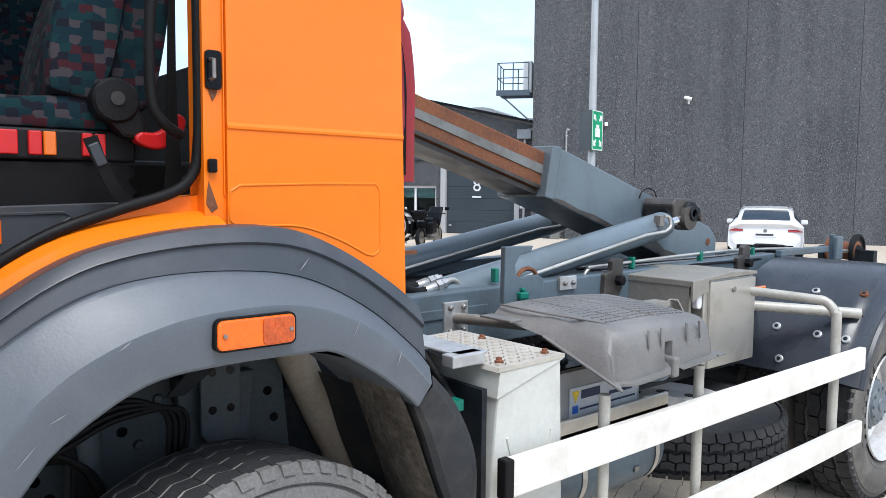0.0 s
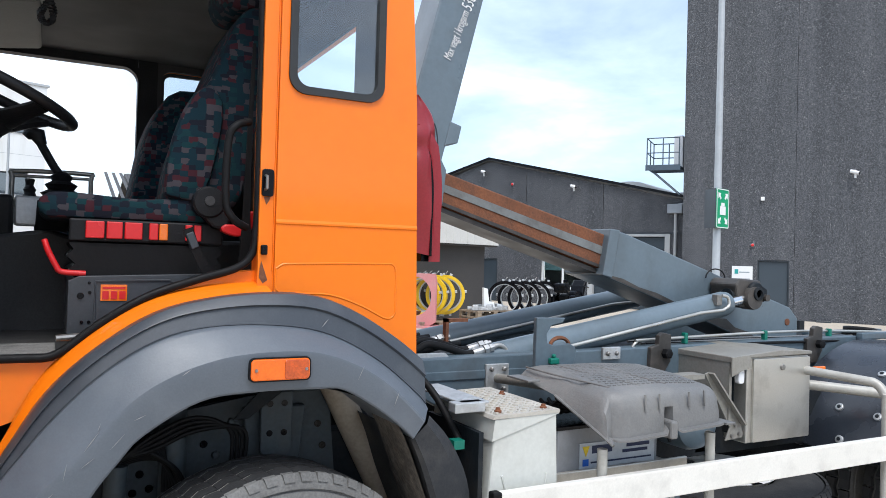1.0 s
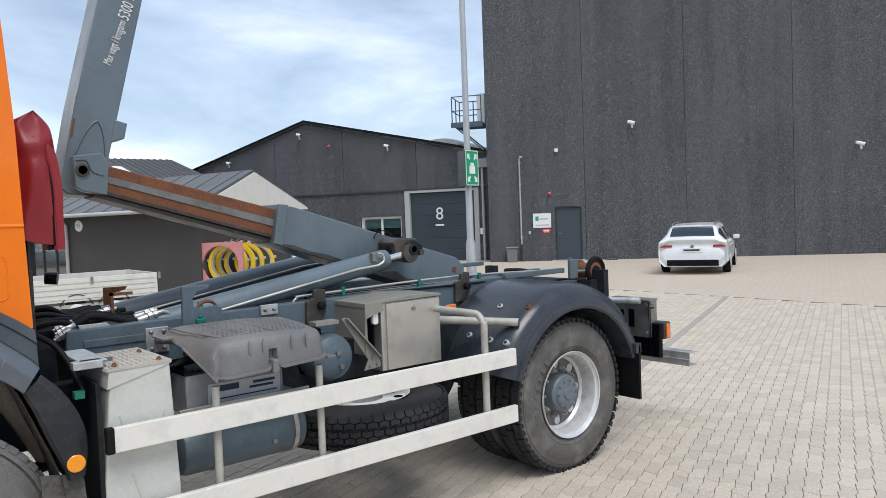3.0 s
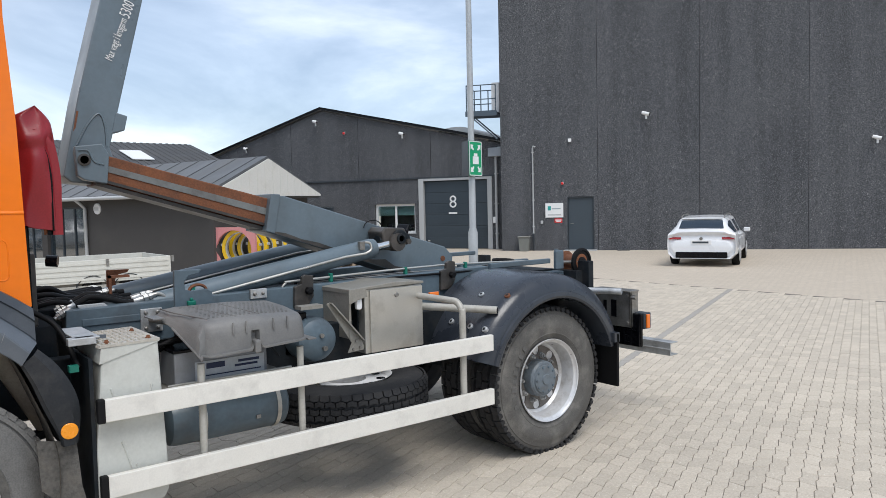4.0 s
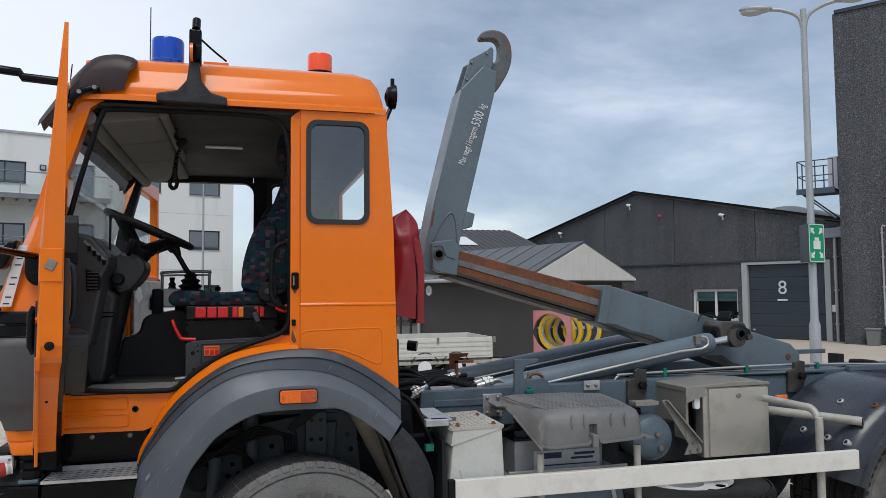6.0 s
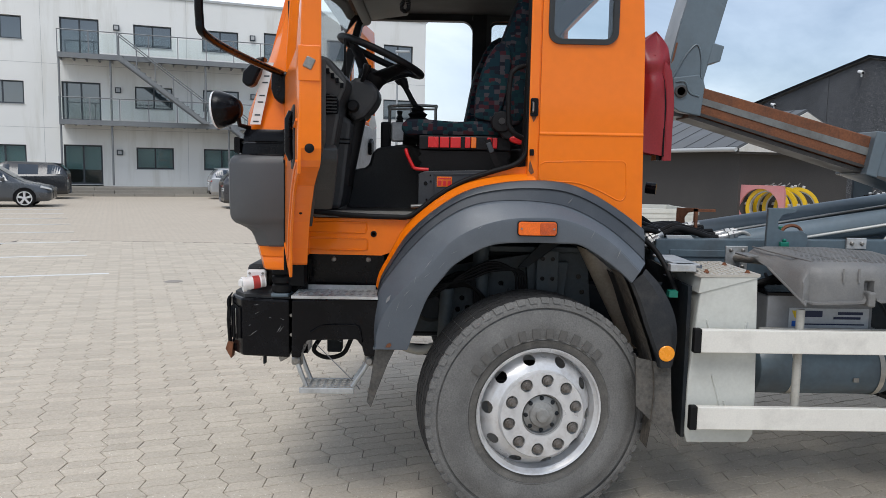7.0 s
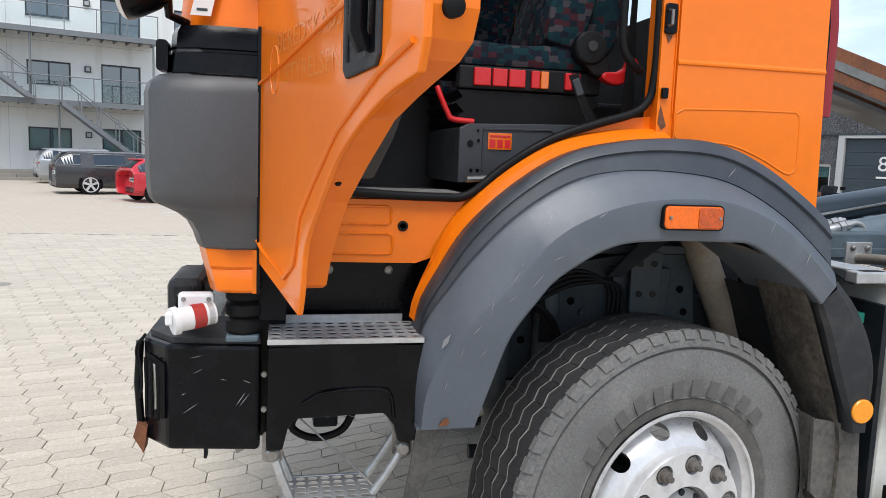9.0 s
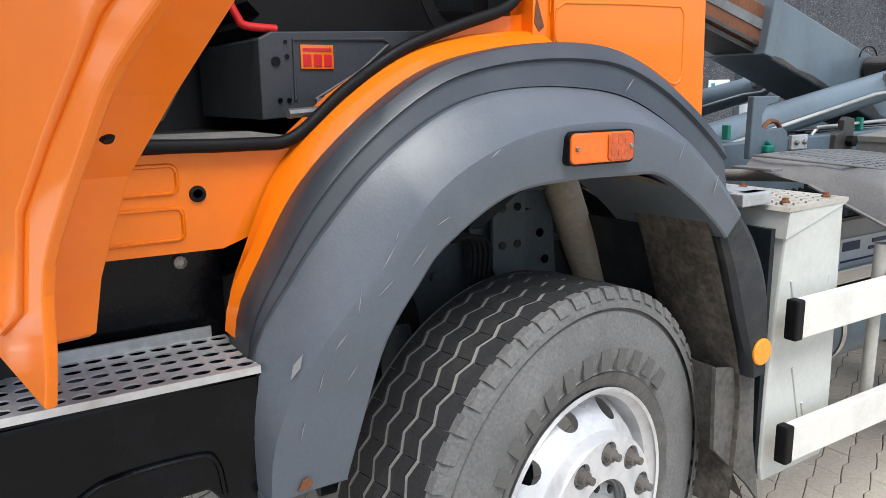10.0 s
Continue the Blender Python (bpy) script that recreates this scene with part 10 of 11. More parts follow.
# cars
def car_shape(L, H, hood, back, estate):
    """Stations along the car: x, half width, underside, belt height, top height, top half width."""
    zb = 0.60 * H
    return [(0.0, 0.62, 0.32, 0.42 * H, 0.46 * H, 0.55), (0.12, 0.78, 0.22, 0.44 * H, 0.50 * H, 0.66), (0.5, 0.86, 0.20, 0.50 * H, 0.56 * H, 0.70), (hood, 0.88, 0.20, zb, 0.655 * H, 0.70),
            (hood + 0.75, 0.89, 0.20, zb + 0.03, 0.965 * H, 0.60), (hood + 1.2, 0.89, 0.20, zb + 0.04, H, 0.61), (L - back - 0.55, 0.89, 0.20, zb + 0.06, 0.985 * H, 0.60), (L - back, 0.88, 0.20, zb + 0.08, 0.95 * H, 0.57),
            (L - back + 0.35 * (1 if estate else 1.6), 0.86, 0.22, zb + 0.08, 0.72 * H, 0.64), (L - 0.06, 0.83, 0.26, 0.52 * H, 0.62 * H, 0.68), (L, 0.76, 0.34, 0.42 * H, 0.50 * H, 0.66)]


def car(name, place, turn, paint, label, L=4.5, H=1.47, hood=1.15, back=0.42, estate=True, wheel_r=0.32, rails=False, glass=None, alloy=None, trim=False, over=0.95):
    """A parked car whose rear axle stands over the place, nose along the turned x axis."""
    z0 = 0.0
    c = thing(name, (*place, z0), label, "car", "parked cars")
    ST = car_shape(L, H, hood, back, estate)
    DN_ = 5
    P_ = [ST[0]] + ST + [ST[-1]]
    DS = []
    for i in range(1, len(P_) - 2):
        for k in range(DN_):
            t = k / DN_
            DS.append(tuple(0.5 * (2 * b + (c_ - a) * t + (2 * a - 5 * b + 4 * c_ - d) * t * t + (3 * b - a - 3 * c_ + d) * t ** 3) for a, b, c_, d in zip(*P_[i - 1:i + 3])))
    DS.append(ST[-1])
    m = pose(*place, z0, 0, 0, turn) @ Matrix.Translation((L - over, 0, 0)) @ Matrix.Scale(-1, 4, (1, 0, 0))
    GL = glass or DARKGLASS
    xf, xr = (0.85 if over > 0.5 else 0.6), L - over
    bm = bmesh.new()
    rows = []
    for x, w, z0, zb, zt, wt in DS:
        half = [(x, 0, z0), (x, w * 0.85, z0), (x, w, z0 + 0.14), (x, w * 1.02, (z0 + zb) / 2 + 0.05), (x, w, zb - 0.03), (x, w * 0.97, zb), (x, wt + 0.03, zt - 0.04), (x, wt - 0.05, zt), (x, 0, zt + 0.012)]
        rows.append([(p[0], -p[1], p[2]) for p in half] + half[-2:0:-1])
    strip(bm, [r + r[:1] for r in rows])
    bmesh.ops.remove_doubles(bm, verts=bm.verts, dist=1e-4)
    bmesh.ops.holes_fill(bm, edges=bm.edges, sides=40)
    body = on(m, "body", bm, paint, c, smooth=35)
    def edge_at(i, f, s, out=0.012):
        x, w, z0, zb, zt, wt = DS[i]
        yb, yt = w * 0.97 + out, wt + 0.03 + out
        return (x, s * (yb + (yt - yb) * f), zb + (zt - 0.04 - zb) * f)
    for s in (-1, 1):
        for i0, f0, i1, name_ in ((3, 0.30, 5, "front_side_window"), (5, 0.0, 6, "rear_side_window"), (6, 0.0, 8, "quarter_window")):
            pts = []
            idx = list(range(i0 * DN_ + (2 if i0 == 3 else 1), i1 * DN_ + (0 if i1 < 8 else -2)))
            lo = [Vector(edge_at(i, 0.12, s)) for i in idx]
            hi = [Vector(edge_at(i, 0.88, s)) for i in idx]
            bm = bmesh.new()
            strip(bm, [lo, hi])
            on(m, name_, bm, GL, body)
            if trim:
                on(m, "window_trim", TB(hi, 0.014, 5), STEEL, body)
                on(m, "window_trim", TB(lo, 0.014, 5), STEEL, body)
        for x in (xf, xr):
            w = on(m, "wheel", LA([(wheel_r - 0.10, 0.01), (wheel_r - 0.02, 0.0), (wheel_r, 0.03), (wheel_r, 0.18), (wheel_r - 0.02, 0.20)] if s < 0 else [(wheel_r - 0.10, -0.01), (wheel_r - 0.02, 0.0), (wheel_r, -0.03), (wheel_r, -0.18), (wheel_r - 0.02, -0.20)], (x, s * 0.905, wheel_r), 24), RUBBER, c, smooth=40)
            bm = bmesh.new()
            y = s * 0.91
            for k in range(5):
                a = 2 * math.pi * k / 5 + 0.3
                r0, r1 = 0.05, wheel_r - 0.085
                px, pz = math.cos(a), math.sin(a)
                poly = [(x + r0 * px - 0.03 * pz, wheel_r + r0 * pz + 0.03 * px), (x + r1 * px - 0.045 * pz, wheel_r + r1 * pz + 0.045 * px), (x + r1 * px + 0.045 * pz, wheel_r + r1 * pz - 0.045 * px), (x + r0 * px + 0.03 * pz, wheel_r + r0 * pz - 0.03 * px)]
                add_prism(bm, poly, y - 0.008, y + 0.008)
            add_lathe(bm, [(wheel_r - 0.105, -0.01), (wheel_r - 0.075, -0.012), (wheel_r - 0.075, 0.012), (wheel_r - 0.105, 0.01)], (x, y, wheel_r), 24)
            add_lathe(bm, [(0.0, 0.012 * s), (0.055, 0.012 * s), (0.06, -0.01)], (x, y, wheel_r), 14)
            on(m, "rim", bm, alloy or RIM, w)
            # black ring laid on the body as the shade of the arch opening
            bm = bmesh.new()
            add_lathe(bm, [(wheel_r + 0.045, 0.0), (wheel_r + 0.045, 0.012 * s), (wheel_r - 0.02, 0.012 * s)], (x, s * 0.89, wheel_r + 0.01), 28)
            for v in bm.verts:
                v.co.z = max(v.co.z, 0.19)
            on(m, "wheel_arch", bm, BLACK, body)
        on(m, "tail_lamp", PR([(L - 0.30, 0.60 * H), (L - 0.05, 0.595 * H), (L - 0.004, 0.55 * H), (L - 0.20, 0.555 * H)], s * 0.52, s * 0.868), TAILRED, body, bevel=0.01)
        on(m, "headlamp", PR([(0.03, 0.46 * H), (0.34, 0.52 * H), (0.36, 0.475 * H), (0.0, 0.42 * H)], s * 0.55, s * 0.84), CLEAR, body, bevel=0.01)
        on(m, "mirror", B((hood + 0.38, hood + 0.50, min(s * 0.88, s * 1.06), max(s * 0.88, s * 1.06), 0.63 * H, 0.72 * H)), paint, body, bevel=0.03)
        for x in (hood + 1.28, L - back - 0.75):
            on(m, "door_handle", B((x - 0.1, x + 0.1, min(s * 0.89, s * 0.915), max(s * 0.89, s * 0.915), 0.545 * H, 0.565 * H)), paint, body, bevel=0.006)
        if rails:
            on(m, "roof_rail", TB(curve_pts([(hood + 1.1, s * 0.57, H - 0.02), (hood + 1.25, s * 0.57, H + 0.045), (L - back - 0.3, s * 0.55, H + 0.035), (L - back - 0.12, s * 0.55, H - 0.03)], 4), 0.016, 6), STEEL, body)
    for name_, j0, j1, dx in (("windscreen", 3 * DN_ + 1, 4 * DN_, -0.010), ("rear_window", 7 * DN_ + 1, 8 * DN_ - 1, 0.010)):
        bm = bmesh.new()
        strip(bm, [[(DS[j][0] + dx, sy * (DS[j][5] - 0.055), DS[j][4] + 0.012 + 0.012 * (1 - abs(sy))) for sy in (-1, -0.5, 0, 0.5, 1)] for j in range(j0, j1 + 1)])
        on(m, name_, bm, GL, body, smooth=60)
    a = ST[7]
    on(m, "roof_spoiler", B((a[0] - 0.05, a[0] + 0.10, -0.52, 0.52, a[4] - 0.005, a[4] + 0.03)), paint, body, bevel=0.01)
    on(m, "rear_diffuser", B((L - 0.10, L + 0.02, -0.66, 0.66, 0.24, 0.40)), BLACK, body, bevel=0.02)
    on(m, "number_plate", B((L - 0.015, L + 0.012, -0.26, 0.26, 0.45 * H, 0.45 * H + 0.11)), WHITE, body)
    on(m, "plate_bar", B((L + 0.012, L + 0.015, -0.19, 0.22, 0.45 * H + 0.03, 0.45 * H + 0.08)), DGREY, body)
    on(m, "badge", LA([(0.05, 0.0), (0.045, 0.02), (0.02, 0.022)], (L - 0.015, 0, 0.565 * H), 6, "x"), STEEL, body)
    on(m, "grille", B((-0.012, 0.03, -0.45, 0.45, 0.30, 0.40 * H)), BLACK, body, bevel=0.01)
    return c


TAILRED = mat("dark_red_tail_lamp", (0.30, 0.012, 0.016), 0.15, var=0.2, scale=20, coat=0.6)
CLEAR = mat("clear_lamp_glass", (0.55, 0.57, 0.58), 0.1, var=0.1, scale=20, coat=0.6)


def paint(name, col, metal=0.0):
    return mat(name, col, 0.28, metal=metal, var=0.03, scale=1.5, fine=30, coat=0.6, rvar=0.03)


car("estate_car", (18.40, 8.06), 26, paint("white_car_paint", (0.74, 0.75, 0.76)), "white estate car parked facing the tall hall", 4.3, 1.34, 1.15, 0.34, wheel_r=0.30, rails=True)
car("hatchback", (-17.36, 22.9), 20, paint("grey_car_paint", (0.075, 0.082, 0.092), 0.4), "grey hatchback parked before the office", 4.25, 1.46, 1.05, 0.25)
car("suv", (-17.5, 29.55), 200, paint("dark_car_paint", (0.022, 0.024, 0.028), 0.3), "black crossover parked beyond the grey hatchback", 4.3, 1.58, 1.1, 0.3, wheel_r=0.35)
car("estate_car", (-10.13, 32.17), 22, paint("silver_car_paint", (0.40, 0.41, 0.42), 0.5), "silver estate car parked before the office", 4.7, 1.47, 1.2, 0.42)
car("estate_car", (-7.45, 25.0), 22, paint("graphite_car_paint", (0.055, 0.055, 0.058), 0.4), "dark grey people carrier with bright window trim", 4.5, 1.40, 1.05, 0.3, wheel_r=0.32, trim=True)
car("small_car", (-5.0, 21.5), 27, paint("red_car_paint", (0.52, 0.018, 0.03)), "small red hatchback with black wheels", 3.15, 1.28, 0.78, 0.12, wheel_r=0.27, alloy=BLACK, over=0.36)


def trailer():
    """White dropside trailer with two axles."""
    t = thing("trailer", (3.9, 12.9, 0), "white two-axle dropside trailer", "trailer")
    TW = mat("trailer_white", (0.62, 0.61, 0.55), 0.5, var=0.06, scale=2, fine=40, dirt=(0.40, 0.38, 0.32), dirt_amt=0.5, dirt_scale=2)
    x0, x1, y0, y1, z0, z1 = 1.2, 4.97, 12.0, 13.9, 0.44, 0.885
    part("bed", B((x0 + 0.05, x1 - 0.05, y0 + 0.05, y1 - 0.05, z0 - 0.05, z0)), mat("grey_ply", (0.18, 0.16, 0.13), 0.8), t)
    for b, n in (((x0, x1, y0, y0 + 0.03, z0, z1), "side_board"), ((x0, x1, y1 - 0.03, y1, z0, z1), "side_board"), ((x1 - 0.03, x1, y0 + 0.031, y1 - 0.031, z0, z1), "tail_board"), ((x0, x0 + 0.03, y0 + 0.031, y1 - 0.031, z0, z1), "head_board")):
        s = part(n, B(b), TW, t, bevel=0.006)
        if n == "side_board":
            yy = b[2] - 0.012 if b[2] < 13 else b[3]
            for z in (0.49, 0.59, 0.69, 0.79):
                part("board_rib", B((x0 + 0.05, x1 - 0.05, yy, yy + 0.012, z, z + 0.045)), TW, s)
            for x in (2.4, 3.7, 4.98):
                part("board_latch", B((x, x + 0.05, yy - 0.02, yy, z1 - 0.12, z1 + 0.01)), STEEL, s)
    part("chassis_edge", B((x0, x1, y0 + 0.02, y0 + 0.08, z0 - 0.12, z0 - 0.052)), PALETUBE, t)
    for x in (3.44, 4.13):
        for y in (y0 + 0.02, y1 - 0.20):
            w = part("wheel", LA([(0.15, 0.02), (0.23, 0.0), (0.245, 0.03), (0.245, 0.15), (0.23, 0.18)], (x, y, 0.245), 24), RUBBER, t, smooth=40)
            part("rim", LA([(0.15, -0.005), (0.14, 0.02), (0.06, 0.03), (0.05, -0.01), (0.01, -0.01)], (x, y, 0.245), 20), WHITE, w, smooth=40)
            # the rim's holes are only dark discs, their shade given as black
            bm = bmesh.new()
            for k in range(6):
                a = k * math.pi / 3
                add_lathe(bm, [(0.018, 0.018), (0.017, 0.016)], (x + 0.10 * math.cos(a), y, 0.245 + 0.10 * math.sin(a)), 8)
            part("rim_hole", bm, BLACK, w)
        part("mudguard", PR(arc(x, 0.26, 0.32, 20, 160, 10) + arc(x, 0.26, 0.305, 160, 20, 10), y0 - 0.01, y0 + 0.19), DARKPL, t)
    part("drawbar", TB([(4.9, 12.9, 0.36), (6.1, 12.9, 0.36)], 0.035, 8), DARKPL, t)
    part("jockey_wheel", LA([(0.06, 0.0), (0.10, 0.01), (0.10, 0.06), (0.06, 0.07)], (5.55, 12.35, 0.10), 16), RUBBER, t)
    part("jockey_tube", TB([(5.55, 12.38, 0.12), (5.55, 12.38, 0.42)], 0.02, 8), DARKPL, t)
    part("jockey_arm", TB([(5.55, 12.38, 0.36), (5.3, 12.9, 0.36)], 0.02, 8), DARKPL, t)
    part("tail_lamp_bracket", B((4.62, 4.97, 12.06, 12.12, 0.30, 0.40), (4.88, 4.93, 12.02, 12.10, 0.20, 0.36)), DARKPL, t, bevel=0.01)


trailer()
YEL = mat("yellow_ring_paint", (0.72, 0.46, 0.01), 0.4, var=0.08, scale=4, fine=30, dirt=(0.4, 0.27, 0.03), dirt_amt=0.4)
PINK = mat("faded_pink_plate", (0.56, 0.22, 0.22), 0.6, var=0.08, scale=2, fine=30, dirt=(0.45, 0.30, 0.26), dirt_amt=0.5)


def clamp_ring(x, y, z, r, turn, material, label, name="ring_clamp"):
    m = pose(x, y, z, 0, 0, turn)
    t = thing(name, (x, y, z - r), label, "ring clamp", "ring clamps")
    bm = bmesh.new()
    add_lathe(bm, [(r, -0.075), (r, 0.075), (r - 0.085, 0.075), (r - 0.085, -0.075), (r, -0.075)], (0, 0, 0), 36)
    ring = on(m, "ring", bm, material, t, smooth=35)
    bm = bmesh.new()
    add_lathe(bm, [(r - 0.086, -0.05), (r - 0.115, -0.05), (r - 0.115, 0.05), (r - 0.086, 0.05)], (0, 0, 0), 36)
    on(m, "inner_liner", bm, GALV, t, smooth=35)
    for a in (95, 75, 265, 285, 170, 10):
        ca, sa = math.cos(radians(a)), math.sin(radians(a))
        bm = B((r - 0.02, r + 0.055, -0.045, 0.045, -0.035, 0.035))
        bm.transform(m @ Matrix.Rotation(radians(-a), 4, 'Y'))
        part("lug", bm, GALV, t, bevel=0.01)
    bm = TB([(0.02, -0.10, r + 0.03), (0.02, 0.10, r + 0.05), (0.06, 0.16, r + 0.10)], 0.014, 6)
    on(m, "bolt", bm, STEEL, t)
    return t


pk = thing("pink_plate", (7.35, 14.9, 0), "faded pink steel base plate with a round opening", "steel plate")
bm = bmesh.new()
mp_ = pose(7.50, 14.85, 0, 0, 0, -52)
hole = [(0.05 + 0.50 * math.cos(2 * math.pi * k / 32), 0.78 + 0.50 * math.sin(2 * math.pi * k / 32)) for k in range(32)]
outer = []
for k in range(32):
    a = 2 * math.pi * k / 32
    q = min(0.62 / max(abs(math.cos(a)), 1e-6), (0.72 if math.sin(a) < 0 else 0.58) / max(abs(math.sin(a)), 1e-6))
    outer.append((0.05 + q * math.cos(a), 0.78 + q * math.sin(a)))
add_ring(bm, outer, hole, -0.04, 0.04)
on(mp_, "plate", bm, PINK, pk)
on(mp_, "foot", B((-0.57, 0.67, -0.25, 0.9, 0.0, 0.055)), PINK, pk)
RX = [(7.72, 14.80), (8.02, 15.02), (8.30, 15.12), (8.62, 15.18)]
for k, (x, y) in enumerate(RX):
    clamp_ring(x, y, 0.80, 0.52, -50 + 8 * k, YEL, "yellow steel ring clamp with grey lugs standing upright")
for k in range(5):
    clamp_ring(11.0 + 0.40 * k, 16.0 + 0.08 * k, 0.66, 0.50, -35, BLACK, "black steel ring standing on a pallet", "black_ring")
WOOD = mat("weathered_pallet_wood", (0.27, 0.21, 0.15), 0.85, var=0.2, scale=4, fine=60, per_object=0.15)


def pallet(x, y, turn=0, z=0.0, label="weathered wooden pallet on the paving"):
    p = thing("pallet", (x, y, z), label, "pallet", "pallets")
    m = pose(x, y, z, 0, 0, turn)
    for k in range(5):
        on(m, "deck_board", B((-0.6, 0.6, -0.4 + 0.17 * k, -0.28 + 0.17 * k, 0.122, 0.144)), WOOD, p)
    for i in (-0.53, 0.0, 0.53):
        on(m, "runner", B((i - 0.07, i + 0.07, -0.4, 0.4, 0.10, 0.121)), WOOD, p)
        for j in (-0.34, 0.0, 0.34):
            on(m, "block", B((i - 0.06, i + 0.06, j - 0.05, j + 0.05, 0.022, 0.099)), WOOD, p)
    for j in (-0.34, 0.0, 0.34):
        on(m, "bottom_board", B((-0.6, 0.6, j - 0.05, j + 0.05, 0.0, 0.021)), WOOD, p)


pallet(8.15, 15.0, 10)
for z in (0, 0.146, 0.292):
    pallet(9.55, 14.6, 8, z, "weathered wooden pallet in a stack of three")
pallet(11.6, 16.1, 10)


def stacked_parts(x, y, z):
    t = thing("machine_parts", (x, y, z), "pile of grey steel machine parts on stacked pallets", "machine parts")
    R = random.Random(4)
    for k in range(16):
        px, py = x + R.uniform(-0.5, 0.45), y + R.uniform(-0.3, 0.3)
        h = R.uniform(0.05, 0.16)
        bm = B((-R.uniform(0.08, 0.22), R.uniform(0.08, 0.22), -0.07, 0.07, 0, h))
        bm.transform(pose(px, py, z, 0, 0, R.uniform(0, 180)))
        part("steel_block", bm, GALV, t, bevel=0.012)
    part("bracket", PR([(x - 0.1, z), (x + 0.25, z), (x + 0.2, z + 0.2), (x + 0.05, z + 0.22), (x, z + 0.55), (x - 0.12, z + 0.58)], y - 0.05, y + 0.05), WHITE, t, bevel=0.01)


stacked_parts(9.55, 14.6, 0.44)


def motorbike(x, y, turn):
    t = thing("motorbike", (x, y, 0), "black touring motorbike parked near the gate", "motorbike")
    m = pose(x, y, 0, 0, 0, turn)
    for u in (-0.72, 0.72):
        w = on(m, "wheel", LA([(0.20, -0.04), (0.27, -0.06), (0.31, -0.03), (0.31, 0.03), (0.27, 0.06), (0.20, 0.04)], (u, 0, 0.31), 24), RUBBER, t, smooth=40)
        on(m, "rim", LA([(0.20, -0.045), (0.05, -0.05), (0.05, 0.05), (0.20, 0.045)], (u, 0, 0.31), 16), STEEL, w)
    on(m, "engine", B((-0.30, 0.28, -0.20, 0.20, 0.22, 0.58)), STEEL, t, bevel=0.05)
    on(m, "fuel_tank", B((-0.10, 0.42, -0.17, 0.17, 0.60, 0.88)), BLACK, t, bevel=0.08)
    on(m, "seat", PR([(-0.75, 0.72), (-0.60, 0.80), (-0.15, 0.70), (-0.10, 0.62), (-0.70, 0.58)], -0.14, 0.14), RUBBER, t, bevel=0.04)
    on(m, "fairing", PR([(0.40, 0.60), (0.55, 0.95), (0.70, 1.18), (0.62, 1.22), (0.42, 1.02), (0.34, 0.80)], -0.22, 0.22), BLACK, t, bevel=0.05)
    on(m, "fork", TB([(0.72, 0.10, 0.31), (0.48, 0.10, 0.98)], 0.028, 8), STEEL, t)
    on(m, "fork", TB([(0.72, -0.10, 0.31), (0.48, -0.10, 0.98)], 0.028, 8), STEEL, t)
    on(m, "handlebar", TB([(0.30, -0.40, 1.0), (0.44, -0.2, 1.02), (0.44, 0.2, 1.02), (0.30, 0.40, 1.0)], 0.018, 8), BLACK, t)
    for s in (-1, 1):
        on(m, "pannier", B((-0.85, -0.42, min(s * 0.2, s * 0.42), max(s * 0.2, s * 0.42), 0.42, 0.78)), BLACK, t, bevel=0.05)
        on(m, "exhaust", TB([(0.1, s * 0.22, 0.26), (-0.9, s * 0.24, 0.30)], 0.045, 10), STEEL, t)
        on(m, "mirror", B((0.42, 0.46, min(s * 0.34, s * 0.48), max(s * 0.34, s * 0.48), 1.10, 1.20)), BLACK, t, bevel=0.015)
    on(m, "headlamp", LA([(0.02, 0.0), (0.10, 0.0), (0.08, -0.10)], (0.70, 0, 0.92), 14, "x"), CLEAR, t)
    on(m, "top_box", B((-0.98, -0.60, -0.20, 0.20, 0.84, 1.12)), BLACK, t, bevel=0.06)
    on(m, "stand", TB([(-0.1, 0.12, 0.25), (-0.05, 0.32, 0.0)], 0.015, 6), STEEL, t)


motorbike(13.5, 16.1, 30)
mh = tagged(part("manhole_cover", LA([(0.01, 0.030), (0.11, 0.030), (0.115, 0.026), (0.125, 0.026), (0.13, 0.02)], (-4.07, 6.93, -0.016), 32, "z"), mat("worn_iron_cover", (0.27, 0.24, 0.205), 0.6, var=0.15, scale=20, fine=90, bump=0.4)), "round iron manhole cover set in the paving", "manhole cover", "", "structure")

# ---- paving stones ----
ROW, LEN, GAP = 0.0975, 0.195, 0.0019
PAV = pose(-2.34, 0.51, 0, 0, 0, 22)
BED = mat("paving_bed_sand", (0.15, 0.132, 0.110), 0.95, var=0.2, scale=3, fine=120)


def stone_outline(slant, bow):
    """One wavy block: slanted ends, long sides with a slight kink."""
    h, l, s = ROW / 2 - GAP, LEN / 2 - GAP, slant * 0.019
    return [(-l - s, -h), (-0.02, -h + bow), (0.02, -h - bow), (l - s, -h), (l + s, h), (0.02, h - bow), (-0.02, h + bow), (-l + s, h)]


def stone_rows(x0, x1, y0, y1, skip):
    """Poses of the stones whose middles lie in the yard's rectangle and not in the skipped one."""
    out = []
    inv = PAV.inverted()
    cs = [inv @ Vector((x, y, 0)) for x in (x0, x1) for y in (y0, y1)]
    r0, r1 = int(min(c.y for c in cs) / ROW) - 1, int(max(c.y for c in cs) / ROW) + 1
    k0, k1 = int(min(c.x for c in cs) / LEN) - 2, int(max(c.x for c in cs) / LEN) + 2
    for r in range(r0, r1):
        for k in range(k0, k1):
            p = PAV @ Vector((k * LEN, r * ROW, 0))
            if x0 <= p.x < x1 and y0 <= p.y < y1 and not (skip and skip[0] <= p.x < skip[1] and skip[2] <= p.y < skip[3]):
                out.append((p.x, p.y, r % 2))
    return out


